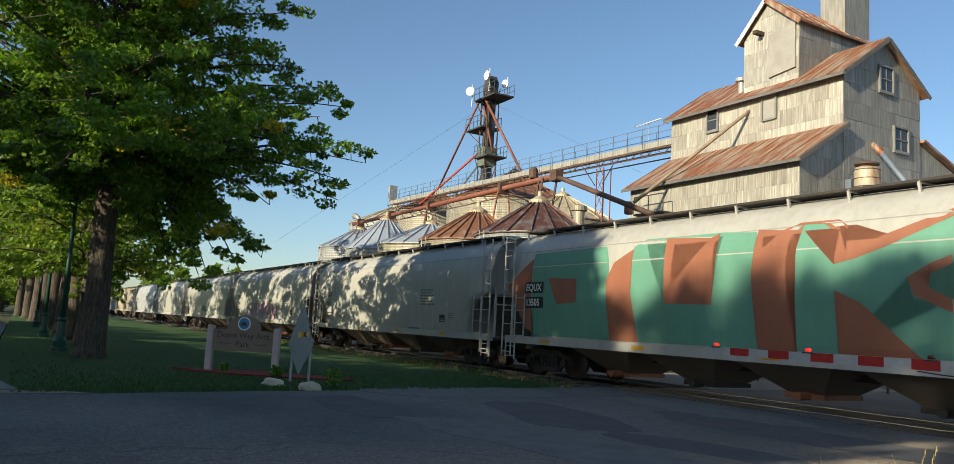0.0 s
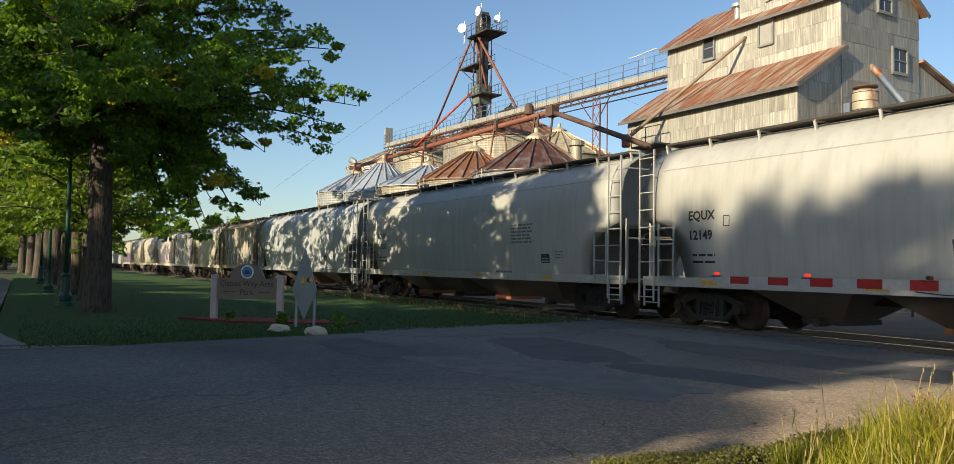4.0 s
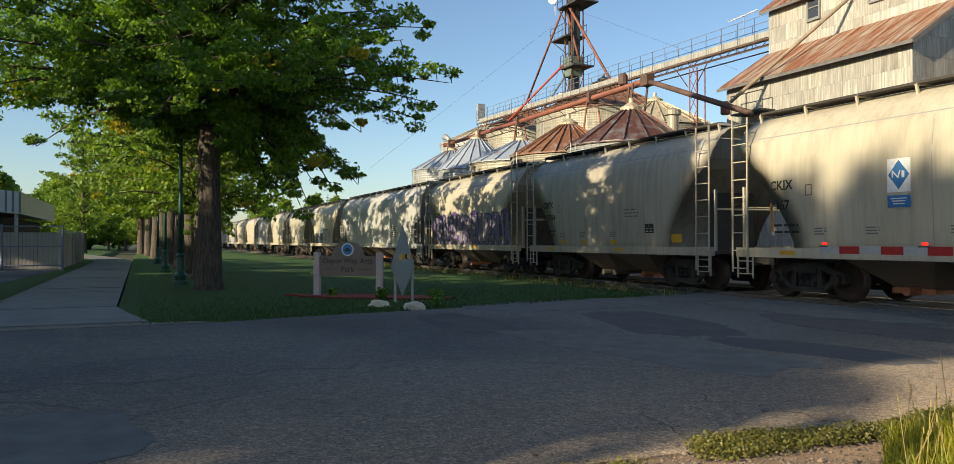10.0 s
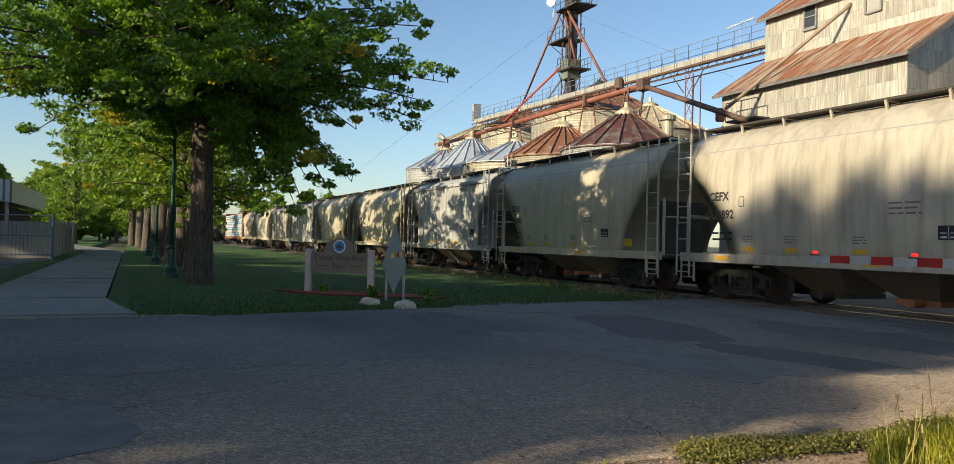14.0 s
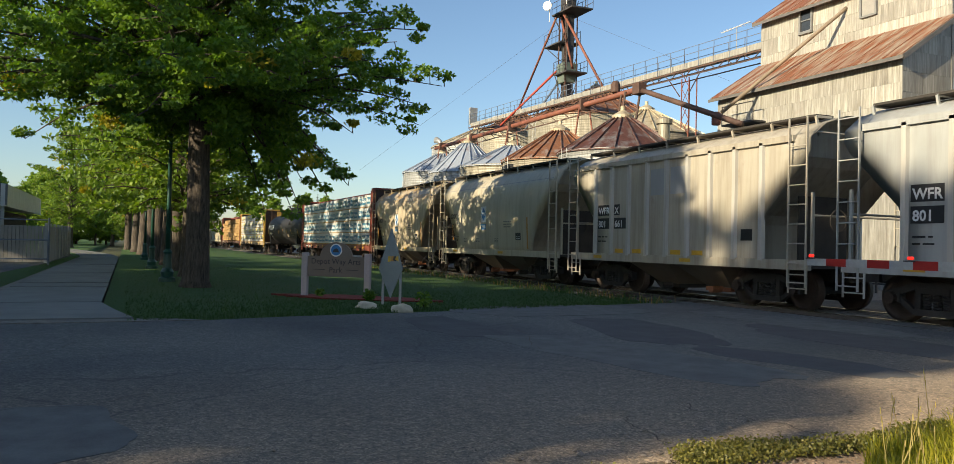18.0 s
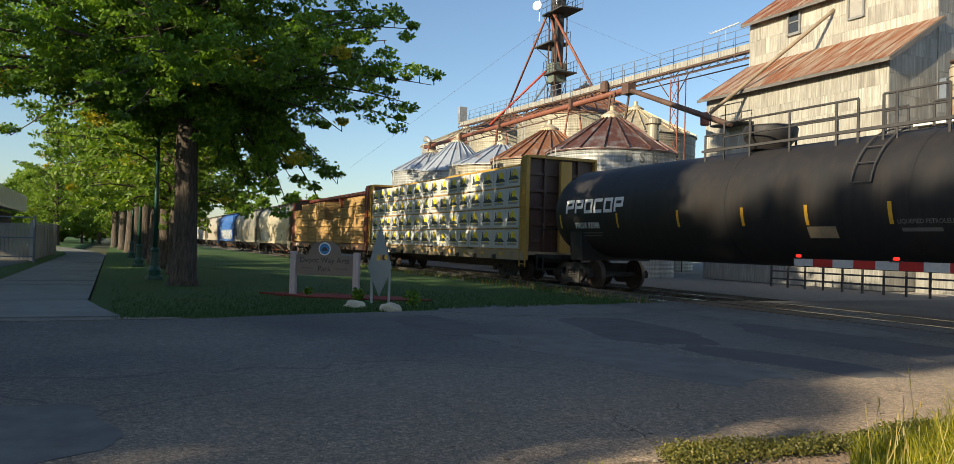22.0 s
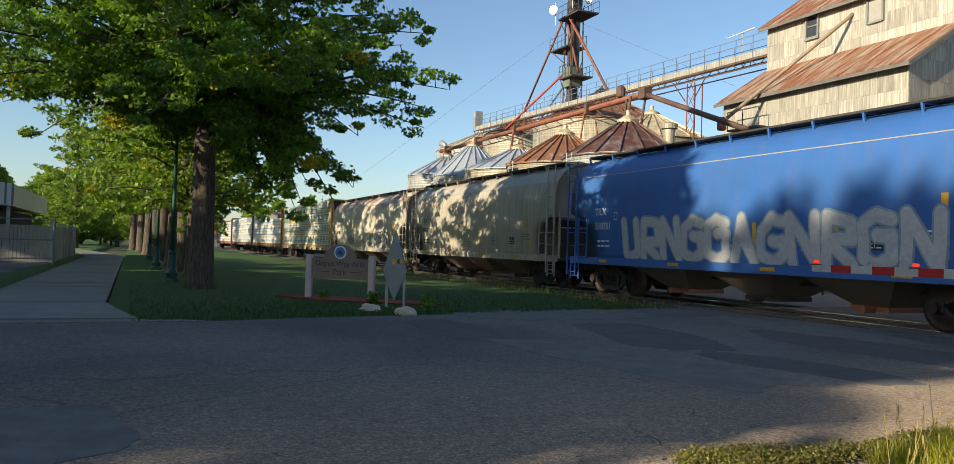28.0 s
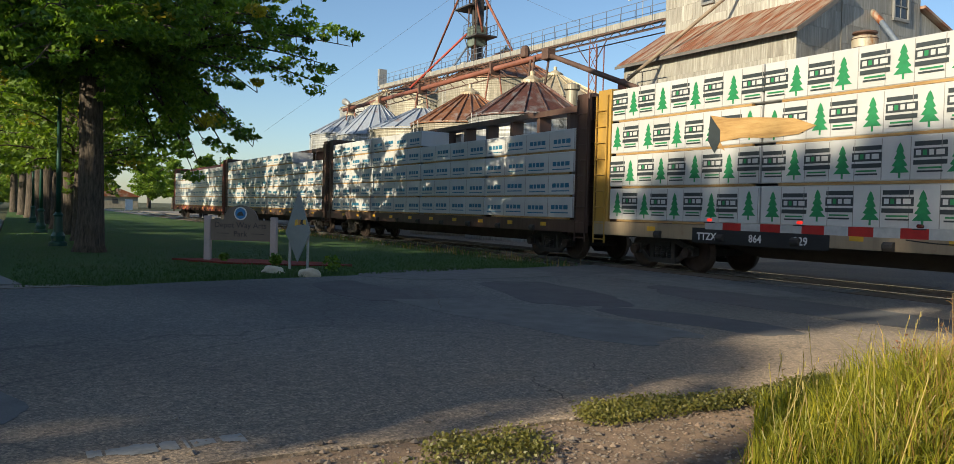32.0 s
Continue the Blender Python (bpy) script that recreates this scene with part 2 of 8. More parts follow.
M = dict(
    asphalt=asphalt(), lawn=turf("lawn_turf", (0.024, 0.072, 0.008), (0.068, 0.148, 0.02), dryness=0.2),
    field=turf("rough_ground", (0.04, 0.05, 0.018), (0.10, 0.10, 0.04), dryness=0.6),
    gravel=mottled("dark_gravel", (0.17, 0.15, 0.13), 0.5, 1.5, 0.95, scale=9, bumpy=0.9, grain=60),
    shoulder=mottled("brown_gravel_soil", (0.13, 0.088, 0.058), 0.35, 1.8, 0.95, scale=8, bumpy=0.8, grain=90),
    pebble=leafy("mixed_gravel_stone", (0.07, 0.05, 0.035), (0.30, 0.24, 0.18), 0.02),
    ballast=mottled("rail_ballast", (0.12, 0.105, 0.09), 0.5, 1.6, 0.95, scale=6, bumpy=1.0, grain=22),
    concrete=mottled("path_concrete", (0.17, 0.168, 0.158), 0.7, 1.15, 0.9, scale=1.2, grain=80),
    mulch=mottled("red_mulch", (0.22, 0.035, 0.02), 0.4, 1.3, 0.95, scale=14, bumpy=0.9, grain=50),
    white_line=mottled("worn_road_paint", (0.30, 0.295, 0.275), 0.45, 1.1, 0.8, scale=7),
    steel_rail=plain("worn_rail_steel", (0.62, 0.60, 0.58), 0.22, 0.95),
    tie=mottled("old_railway_tie", (0.07, 0.05, 0.035), 0.5, 1.5, 0.9),
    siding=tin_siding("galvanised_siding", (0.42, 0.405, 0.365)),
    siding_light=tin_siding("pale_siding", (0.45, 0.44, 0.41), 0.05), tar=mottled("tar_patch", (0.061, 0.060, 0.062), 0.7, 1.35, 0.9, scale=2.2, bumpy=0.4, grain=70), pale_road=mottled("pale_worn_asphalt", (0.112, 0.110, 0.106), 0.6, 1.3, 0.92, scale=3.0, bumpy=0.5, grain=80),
    # darker copy of the siding, with the side walls' shade in its colour
    siding_dull_shade=tin_siding("dull_shade_siding", (0.29, 0.285, 0.27)),
    roof_rust=rust_roof("rusted_sheet_roof", 0.64, (0.40, 0.33, 0.25), (0.33, 0.095, 0.03), across=(3.2, 0.5, 0.5)),
    bin_wall=tin_siding("bin_wall_galvanised", (0.36, 0.375, 0.39)),
    bin_wall_cream=tin_siding("bin_wall_cream", (0.36, 0.335, 0.275)),
    bin_roof_steel=rust_roof("bin_roof_steel", 0.12, (0.36, 0.40, 0.46), across=(1, 1, 1)),
    bin_roof_rust=rust_roof("bin_roof_orange_rust", 0.9, (0.34, 0.32, 0.30), (0.30, 0.12, 0.05), across=(1.5, 1.5, 1)),
    bin_roof_dark=rust_roof("bin_roof_dark_rust", 0.75, (0.20, 0.19, 0.19), (0.13, 0.045, 0.03), across=(1.5, 1.5, 1)),
    bin_roof_cream=rust_roof("bin_roof_cream", 0.25, (0.50, 0.43, 0.30), (0.20, 0.10, 0.05), across=(1.5, 1.5, 1)),
    trim_dark=mottled("weathered_dark_trim", (0.13, 0.12, 0.11), 0.6, 1.3), tan_pipe=mottled("rusty_tan_pipe", (0.26, 0.20, 0.14), 0.6, 1.25, 0.7, scale=2),
    drum_rust=rust_roof("rusty_cream_drum", 0.45, (0.46, 0.40, 0.30), (0.34, 0.15, 0.04), across=(2.5, 2.5, 1.2)),
    red_pipe=mottled("red_oxide_pipe", (0.22, 0.075, 0.045), 0.55, 1.3, 0.7, scale=1.5),
    dark_pipe=mottled("dark_rusty_steel", (0.10, 0.055, 0.04), 0.5, 1.4, 0.75, scale=2),
    black_steel=mottled("blackened_steel", (0.045, 0.042, 0.042), 0.5, 1.5, 0.7),
    grey_steel=mottled("grey_galvanised_steel", (0.38, 0.38, 0.37), 0.7, 1.15, 0.5, 0.3),
    green_grey=mottled("faded_green_casing", (0.13, 0.16, 0.13), 0.6, 1.2), scarlet=mottled("scarlet_spout_paint", (0.42, 0.06, 0.035), 0.7, 1.15),
    blue_steel=mottled("blue_grey_steel", (0.16, 0.19, 0.24), 0.7, 1.2, 0.6, 0.2),
    white=mottled("white_paint", (0.78, 0.77, 0.74), 0.8, 1.05, 0.6),
    glass=plain("dark_window_glass", (0.04, 0.045, 0.05), 0.08),
    frame=mottled("grey_window_frame", (0.21, 0.21, 0.205), 0.7, 1.15),
    board=mottled("boarded_panel", (0.34, 0.32, 0.29), 0.75, 1.1, 0.85),
    truck=mottled("oily_truck_casting", (0.026, 0.024, 0.023), 0.45, 1.6, 0.75, scale=5),
    wheel=mottled("wheel_steel", (0.05, 0.036, 0.03), 0.5, 1.4, 0.6, 0.4, scale=6),
    tread=plain("polished_wheel_tread", (0.42, 0.40, 0.38), 0.25, 0.95),
    under=mottled("dusty_underframe", (0.042, 0.036, 0.031), 0.5, 1.5, 0.85),
    black=plain("black_marking", (0.018, 0.018, 0.02), 0.55),
    white_mark=plain("white_marking", (0.72, 0.72, 0.70), 0.55),
    yellow=plain("yellow_reflective_mark", (0.60, 0.34, 0.03), 0.5),
    red=plain("red_reflective", (0.36, 0.02, 0.018), 0.45),
    reflect_white=plain("white_reflective", (0.40, 0.41, 0.41), 0.45),
    bark=bark(),
    oak=leafy("oak_leaf", (0.030, 0.090, 0.018), (0.165, 0.28, 0.026)),
    maple=leafy("maple_leaf", (0.06, 0.13, 0.018), (0.20, 0.29, 0.035)),
    gold=leafy("yellowing_leaf", (0.28, 0.24, 0.02), (0.45, 0.38, 0.03)),
    pine=leafy("spruce_needles", (0.012, 0.028, 0.012), (0.03, 0.055, 0.02), 0.1),
    weed=leafy("tall_grass_blade", (0.09, 0.12, 0.012), (0.37, 0.34, 0.035), 0.4),
    straw=leafy("russet_straw", (0.17, 0.085, 0.028), (0.36, 0.24, 0.075), 0.3),
    low_weed=leafy("low_weed_leaf", (0.06, 0.07, 0.015), (0.20, 0.18, 0.04), 0.25),
    red_weed=leafy("dark_red_weed", (0.09, 0.04, 0.025), (0.24, 0.11, 0.055), 0.25),
    seed=leafy("grass_seed_head", (0.30, 0.22, 0.08), (0.50, 0.40, 0.16), 0.3),
)


# ---- mesh tools ----
def box(bm, x0, x1, y0, y1, z0, z1):
    vs = [bm.verts.new((x, y, z)) for z in (z0, z1) for x, y in ((x0, y0), (x1, y0), (x1, y1), (x0, y1))]
    for f in ((3, 2, 1, 0), (4, 5, 6, 7), (0, 1, 5, 4), (1, 2, 6, 5), (2, 3, 7, 6), (3, 0, 4, 7)):
        bm.faces.new([vs[i] for i in f])
    return bm


def ring(bm, centre, axis, r, n, start=0.0):
    axis = Vector(axis).normalized()
    u = axis.orthogonal().normalized()
    v = axis.cross(u)
    return [bm.verts.new(Vector(centre) + r * (math.cos(start + i * math.tau / n) * u + math.sin(start + i * math.tau / n) * v)) for i in range(n)]


def bridge_rings(bm, a, b):
    n = len(a)
    for i in range(n):
        bm.faces.new((a[i], a[(i + 1) % n], b[(i + 1) % n], b[i]))


def tube(bm, a, b, r0, r1=None, n=8, caps=True):
    a, b = Vector(a), Vector(b)
    p = ring(bm, a, b - a, r0, n)
    q = ring(bm, b, b - a, r0 if r1 is None else r1, n)
    bridge_rings(bm, p, q)
    if caps:
        bm.faces.new(p[::-1])
        bm.faces.new(q)
    return bm


def path_tube(bm, pts, radii, n=8):
    pts = [Vector(p) for p in pts]
    last = None
    for i, p in enumerate(pts):
        d = pts[min(i + 1, len(pts) - 1)] - pts[max(i - 1, 0)]
        d.normalize()
        ref = Vector((0, 0, 1)) if abs(d.z) < 0.9 else Vector((1, 0, 0))
        u = d.cross(ref).normalized()
        v = d.cross(u)
        r = radii[i] if isinstance(radii, (list, tuple)) else radii
        now = [bm.verts.new(p + r * (math.cos(k * math.tau / n) * u + math.sin(k * math.tau / n) * v)) for k in range(n)]
        if last:
            bridge_rings(bm, last, now)
        else:
            bm.faces.new(now[::-1])
        last = now
    bm.faces.new(last)
    return bm


def lathe(bm, profile, n=24, x=0.0, y=0.0, close=True):
    """profile: (radius, z) from bottom to top."""
    last = None
    for r, z in profile:
        now = [bm.verts.new((x + r * math.cos(k * math.tau / n), y + r * math.sin(k * math.tau / n), z)) for k in range(n)]
        if last:
            bridge_rings(bm, last, now)
        elif close:
            bm.faces.new(now[::-1])
        last = now
    if close:
        bm.faces.new(last)
    return bm


def prism(bm, poly, axis, lo, hi):
    """A polygon pushed along an axis: 'x' takes (y, z), 'y' takes (x, z), 'z' takes (x, y)."""
    def at(p, h):
        return {"x": (h, p[0], p[1]), "y": (p[0], h, p[1]), "z": (p[0], p[1], h)}[axis]
    a = [bm.verts.new(at(p, lo)) for p in poly]
    b = [bm.verts.new(at(p, hi)) for p in poly]
    bm.faces.new(a[::-1])
    bm.faces.new(b)
    bridge_rings(bm, a, b)
    return bm


def beam(bm, a, b, w, h):
    """A rectangular bar from a to b."""
    a, b = Vector(a), Vector(b)
    d = (b - a).normalized()
    ref = Vector((0, 0, 1)) if abs(d.z) < 0.95 else Vector((1, 0, 0))
    u = d.cross(ref).normalized() * w / 2
    v = d.cross(u).normalized() * h / 2
    p = [bm.verts.new(a + s * u + q * v) for s, q in ((-1, -1), (1, -1), (1, 1), (-1, 1))]
    r = [bm.verts.new(b + s * u + q * v) for s, q in ((-1, -1), (1, -1), (1, 1), (-1, 1))]
    bm.faces.new(p[::-1])
    bm.faces.new(r)
    bridge_rings(bm, p, r)
    return bm


def finish(bm, name, mat, smooth=False, bevel=0.0):
    if bevel:
        bmesh.ops.bevel(bm, geom=bm.edges[:], offset=bevel, segments=1, affect="EDGES")
    bmesh.ops.recalc_face_normals(bm, faces=bm.faces[:])
    me = bpy.data.meshes.new(name)
    bm.to_mesh(me)
    bm.free()
    me.materials.append(mat)
    if smooth:
        me.polygons.foreach_set("use_smooth", [True] * len(me.polygons))
    return me


def part(name, bm, mat, parent=None, label="", smooth=False, bevel=0.0, at=None):
    """Links a bmesh (or a mesh) as one object, under its thing."""
    me = bm if isinstance(bm, bpy.types.Mesh) else finish(bm, name, mat, smooth, bevel)
    ob = new(name, me)
    if mat and me.materials[0] != mat:
        ob.material_slots[0].link = "OBJECT"
        ob.material_slots[0].material = mat
    if parent:
        ob.parent = parent
    if at:
        ob.location = at
    if label:
        ob["label"] = label
    return ob


def thing(name, label, category, group="", kind="", at=(0, 0, 0), turn=0.0):
    ob = new(name)
    ob.empty_display_size = 0.2
    ob.location = at
    ob.rotation_euler.z = radians(turn)
    return tagged(ob, label, category, group, kind)


def B():
    return bmesh.new()


# ---- ground, road, track ----
def sheet(name, poly, z, mat, label, category, depth=0.25):
    bm = prism(B(), poly, "z", z - depth, z)
    return tagged(part(name, bm, mat), label, category, kind="structure")


def ground_height(x, y):
    return 0.035 * noise.noise((x * 0.11, y * 0.11, 3.1)) + 0.012 * noise.noise((x * 0.7, y * 0.7, 0.3))


bm = B()
box(bm, -2600, 2600, -2600, 2600, -0.5, -0.2)
tagged(part("ground", bm, M["field"]), "dry rough open ground with sparse grass reaching the horizon", "ground", kind="structure")

TRACK_Y, RAIL_TOP = 14.8, 0.03
ROAD_LEFT = [(-13.2, -70), (-13.45, -4), (-13.6, 1), (-14.1, 2.7), (-14.55, 5.1), (-15.1, 8.05), (-16.1, 11.6), (-16.4, 13.2)]
ROAD_RIGHT = [(-4.3, 13.2), (-4.15, 6.5), (-4.1, 3), (-4.3, -4), (-4.4, -70)]
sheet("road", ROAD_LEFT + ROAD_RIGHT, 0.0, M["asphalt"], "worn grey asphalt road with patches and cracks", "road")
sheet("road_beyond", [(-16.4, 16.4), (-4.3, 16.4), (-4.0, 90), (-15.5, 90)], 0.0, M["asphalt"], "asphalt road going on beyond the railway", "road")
sheet("yard", [(-4.0, 17.2), (60, 17.2), (60, 120), (-4.0, 120)], -0.03, M["gravel"], "pale gravel yard beyond the railway", "yard")
sheet("mill_yard", [(-140, 17.6), (-16.6, 17.6), (-16.6, 60), (-140, 60)], -0.03, M["gravel"], "gravel yard round the grain bins", "yard")


def lawn(name, x0, x1, y0, y1, left=None):
    bm = B()
    nx, ny = max(2, int((x1 - x0) / 1.5)), max(2, int((y1 - y0) / 0.8))
    grid = []
    for j in range(ny + 1):
        row, y = [], y0 + (y1 - y0) * j / ny
        edge = left(y) if left else x1
        for i in range(nx + 1):
            x = x0 + (edge - x0) * (i / nx) ** 0.6
            d = min(edge - x, y1 - y, 1.5)
            z = ground_height(x, y) * min(1, d) + 0.02 * min(1, d * 2)
            if y > y1 - 0.01 or x > edge - 0.01:
                z = -0.03
            row.append(bm.verts.new((x, y, z)))
        grid.append(row)
    for j in range(ny):
        for i in range(nx):
            bm.faces.new((grid[j][i], grid[j][i + 1], grid[j + 1][i + 1], grid[j + 1][i]))
    skirt = [v for v in grid[-1]] + [r[-1] for r in grid[::-1]][1:]
    low = [bm.verts.new((v.co.x, v.co.y, -0.25)) for v in skirt]
    for i in range(len(skirt) - 1):
        bm.faces.new((skirt[i], skirt[i + 1], low[i + 1], low[i]))
    return part(name, bm, M["lawn"], smooth=True)


def road_edge(y):
    pts = ROAD_LEFT
    for (xa, ya), (xb, yb) in zip(pts, pts[1:]):
        if ya <= y <= yb:
            return xa + (xb - xa) * (y - ya) / (yb - ya) - 0.05
    return -13.4


tagged(lawn("lawn", -330, -13.4, -0.38, 12.0, road_edge), "mown green park lawn in evening shade", "lawn", kind="structure")
tagged(lawn("verge_lawn", -330, -13.4, -30, -2.75, road_edge), "mown grass beside the footpath", "lawn", kind="structure")
sheet("verge", [(-4.25, -40), (30, -40), (30, 12.6), (-4.3, 12.6), (-4.12, 6.5), (-4.08, 3), (-4.25, -4)], -0.012, M["shoulder"], "brown gravel and soil shoulder beside the road", "verge")

# footpath in slabs, with joints between them
footpath = thing("footpath", "pale concrete footpath of separate slabs with weedy joints", "path", kind="structure")
rnd = random.Random(4)
xs = [-13.95, -15.6, -17.4]
while xs[-1] > -92:
    xs.append(xs[-1] - 1.75)
for i, (a, b_) in enumerate(zip(xs, xs[1:])):
    def side(x, s):
        drift = 0.0 if x > -54 else 1.7 * ((-54 - x) / 18) ** 1.7
        flare = 0.55 * max(0, (x + 17.0) / 3.0)
        return (-0.42 + flare if s > 0 else -2.60 - flare * 0.4) - drift
    z = 0.008 + rnd.uniform(-0.006, 0.012)
    poly = [(a - 0.02, side(a, 1)), (a - 0.02, side(a, -1)), (b_ + 0.02, side(b_, -1)), (b_ + 0.02, side(b_, 1))]
    part("slab", prism(B(), poly, "z", -0.12, z + 0.03), M["concrete"], footpath)
sheet("path_bed", [(-14.0, -2.9), (-14.0, -0.3), (-16.5, -0.42), (-54, -0.42), (-54, -2.75)], -0.01, M["gravel"], "dark soil under the footpath joints", "path bed")
sheet("apron", [(-13.5, -3.2), (-13.62, 1.2), (-14.0, 0.7), (-13.98, -3.0)], 0.012, M["gravel"], "strip of loose grit at the road edge", "grit", 0.1)
sheet("drive", [(-60, -9), (-13.6, -9), (-13.6, -4.6), (-24, -4.2), (-41, -3.4), (-60, -3.3)], 0.03, M["asphalt"], "dark asphalt driveway behind the footpath", "driveway")

# ballast, ties, rails, crossing
bm = prism(B(), [(12.1, -0.3), (12.7, -0.13), (16.9, -0.13), (17.5, -0.3)], "x", -640, -16.4)
tagged(part("ballast", bm, M["ballast"]), "dark stone ballast of the railway track", "ballast", kind="structure")
bm = prism(B(), [(12.1, -0.3), (12.7, -0.13), (16.9, -0.13), (17.5, -0.3)], "x", -4.3, 300)
tagged(part("ballast_beyond", bm, M["ballast"]), "dark stone ballast beyond the crossing", "ballast", kind="structure")
railway = thing("railway_track", "worn steel rails on old wooden ties", "railway", kind="structure")
tie_mesh = finish(box(B(), -0.115, 0.115, -1.3, 1.3, -0.15, -0.10), "tie", M["tie"])
for i in range(150):
    part("tie", tie_mesh, None, railway, at=(-16.7 - i * 0.56, TRACK_Y, 0))
for i in range(40):
    part("tie", tie_mesh, None, railway, at=(-4.0 + i * 0.56, TRACK_Y, 0))
for s in (-1, 1):
    y = TRACK_Y + s * 0.755
    poly = [(y - 0.07, -0.12), (y + 0.07, -0.12), (y + 0.02, -0.09), (y + 0.035, 0.0), (y + 0.035, RAIL_TOP), (y - 0.035, RAIL_TOP), (y - 0.035, 0.0), (y - 0.02, -0.09)]
    part("rail", prism(B(), poly, "x", -640, 300), M["steel_rail"], railway, "steel rail with a shiny worn top")
crossing = thing("level_crossing", "concrete and timber panels of a level crossing between rails", "crossing", kind="structure")
for y0, y1 in ((13.2, 13.97), (14.13, 14.76), (14.84, 15.47), (15.63, 16.4)):
    for k in range(5):
        x0 = -16.3 + k * 2.4
        part("crossing_panel", box(B(), x0, x0 + 2.37, y0, y1, -0.2, 0.012 + 0.004 * ((k + int(y0 * 10)) % 3)), M["tie"] if 1 <= (k + int(y0)) % 3 else M["asphalt"], crossing)

# tar patches and paler worn areas laid over the road
PATCHES = ((-7.3, 7.6, 1.5, 0.5, 12, "tar"), (-10.9, 7.8, 2.1, 0.85, -14, "tar"), (-12.1, 4.9, 1.6, 0.55, -6, "tar"), (-8.0, 10.4, 3.2, 0.8, 0, "tar"),
           (-8.4, 5.75, 2.4, 0.75, 10, "pale_road"), (-14.6, 8.4, 1.3, 2.2, 0, "pale_road"), (-6.1, -0.5, 0.9, 0.55, 15, "pale_road"), (-11.4, 11.6, 2.6, 0.7, 0, "pale_road"))
for k, (cx, cy, rx, ry, turn_, skin) in enumerate(PATCHES):
    pts = []
    for a in range(44):
        w = a * math.tau / 44
        rough = 1 + 0.24 * noise.noise((math.cos(w) * 1.7, math.sin(w) * 1.7, k * 3.3)) + 0.07 * noise.noise((math.cos(w) * 9, math.sin(w) * 9, k * 1.7))
        u, v = rx * math.copysign(abs(math.cos(w)) ** 0.75, math.cos(w)) * rough, ry * math.copysign(abs(math.sin(w)) ** 0.75, math.sin(w)) * rough
        pts.append((cx + u * math.cos(radians(turn_)) - v * math.sin(radians(turn_)), cy + u * math.sin(radians(turn_)) + v * math.cos(radians(turn_))))
    tagged(part("road_patch", prism(B(), pts, "z", -0.1, 0.0022 + 0.0006 * k), M[skin]), "dark smooth tar patch in the asphalt" if skin == "tar" else "paler worn patch of the asphalt", "road patch", kind="structure")


def road_crack(ends, seed, wide=0.008):
    """An open, wandering crack between two points."""
    (x0, y0), (x1, y1) = ends
    n = int(math.hypot(x1 - x0, y1 - y0) * 14) + 4
    side = Vector((y0 - y1, x1 - x0)).normalized()
    pts = []
    for k in range(n + 1):
        u = k / n
        o = 0.20 * noise.noise((u * 3.1, seed, 0)) + 0.05 * noise.noise((u * 19, seed + 3, 0))
        pts.append((x0 + (x1 - x0) * u + side.x * o, y0 + (y1 - y0) * u + side.y * o))
    bm = B()
    for k, ((xa, ya), (xb, yb)) in enumerate(zip(pts, pts[1:])):
        if noise.noise((k * 0.23, seed, 5)) < -0.3:
            continue
        d = Vector((yb - ya, xa - xb, 0)).normalized() * wide * (0.5 + 0.8 * abs(noise.noise((k * 0.7, seed, 1))))
        bm.faces.new([bm.verts.new((p[0] + q * d.x, p[1] + q * d.y, 0.0095)) for p, q in (((xa, ya), 1), ((xb, yb), 1), ((xb, yb), -1), ((xa, ya), -1))])
    return tagged(part("road_crack", bm, M["tie"]), "open dark crack in the asphalt", "crack", kind="structure")


for k, ends in enumerate((((-6.8, -0.95), (-7.3, 0.6)), ((-7.5, 2.4), (-7.35, 3.9)), ((-6.85, 4.9), (-6.25, 5.3)), ((-9.8, 2.4), (-10.3, 5.7)), ((-8.9, -1.2), (-11.0, -0.5)), ((-6.5, 8.1), (-5.4, 8.6)), ((-13.5, 6.4), (-9.0, 5.0)), ((-5.5, 3.7), (-4.4, 3.5)), ((-11.6, 1.2), (-12.2, 4.2)), ((-8.2, 6.6), (-4.6, 7.2)))):
    road_crack(ends, k * 1.7 + 0.4)
yard_fence = thing("yard_fence", "low dark iron fence beyond the railway", "fence")
for k in range(46):
    x = -24 + k * 0.85
    part("fence_post", box(B(), x - 0.03, x + 0.03, 23.97, 24.03, -0.1, 1.0), M["black_steel"], yard_fence)
for z in (0.3, 0.6, 0.92):
    part("fence_rail", box(B(), -24, 15, 23.98, 24.02, z - 0.03, z + 0.03), M["black_steel"], yard_fence)

# crack with weeds, worn paint
bm = B()
pts = []
for k in range(30):
    u = k / 29
    pts.append((-5.7 + 1.5 * u, 4.35 + 0.45 * u + 0.22 * noise.noise((u * 5, 0.3, 0)) + 0.05 * noise.noise((u * 23, 1.3, 0))))
for k, ((xa, ya), (xb, yb)) in enumerate(zip(pts, pts[1:])):
    d = Vector((yb - ya, xa - xb, 0)).normalized() * (0.006 + 0.006 * abs(noise.noise((k * 0.7, 2, 0))))
    bm.faces.new([bm.verts.new((p[0] + s * d.x, p[1] + s * d.y, 0.004)) for p, s in (((xa, ya), 1), ((xb, yb), 1), ((xb, yb), -1), ((xa, ya), -1))])
tagged(part("road_crack", bm, M["tie"]), "open dark crack in the asphalt", "crack", kind="structure")
rnd = random.Random(11)
bm = B()
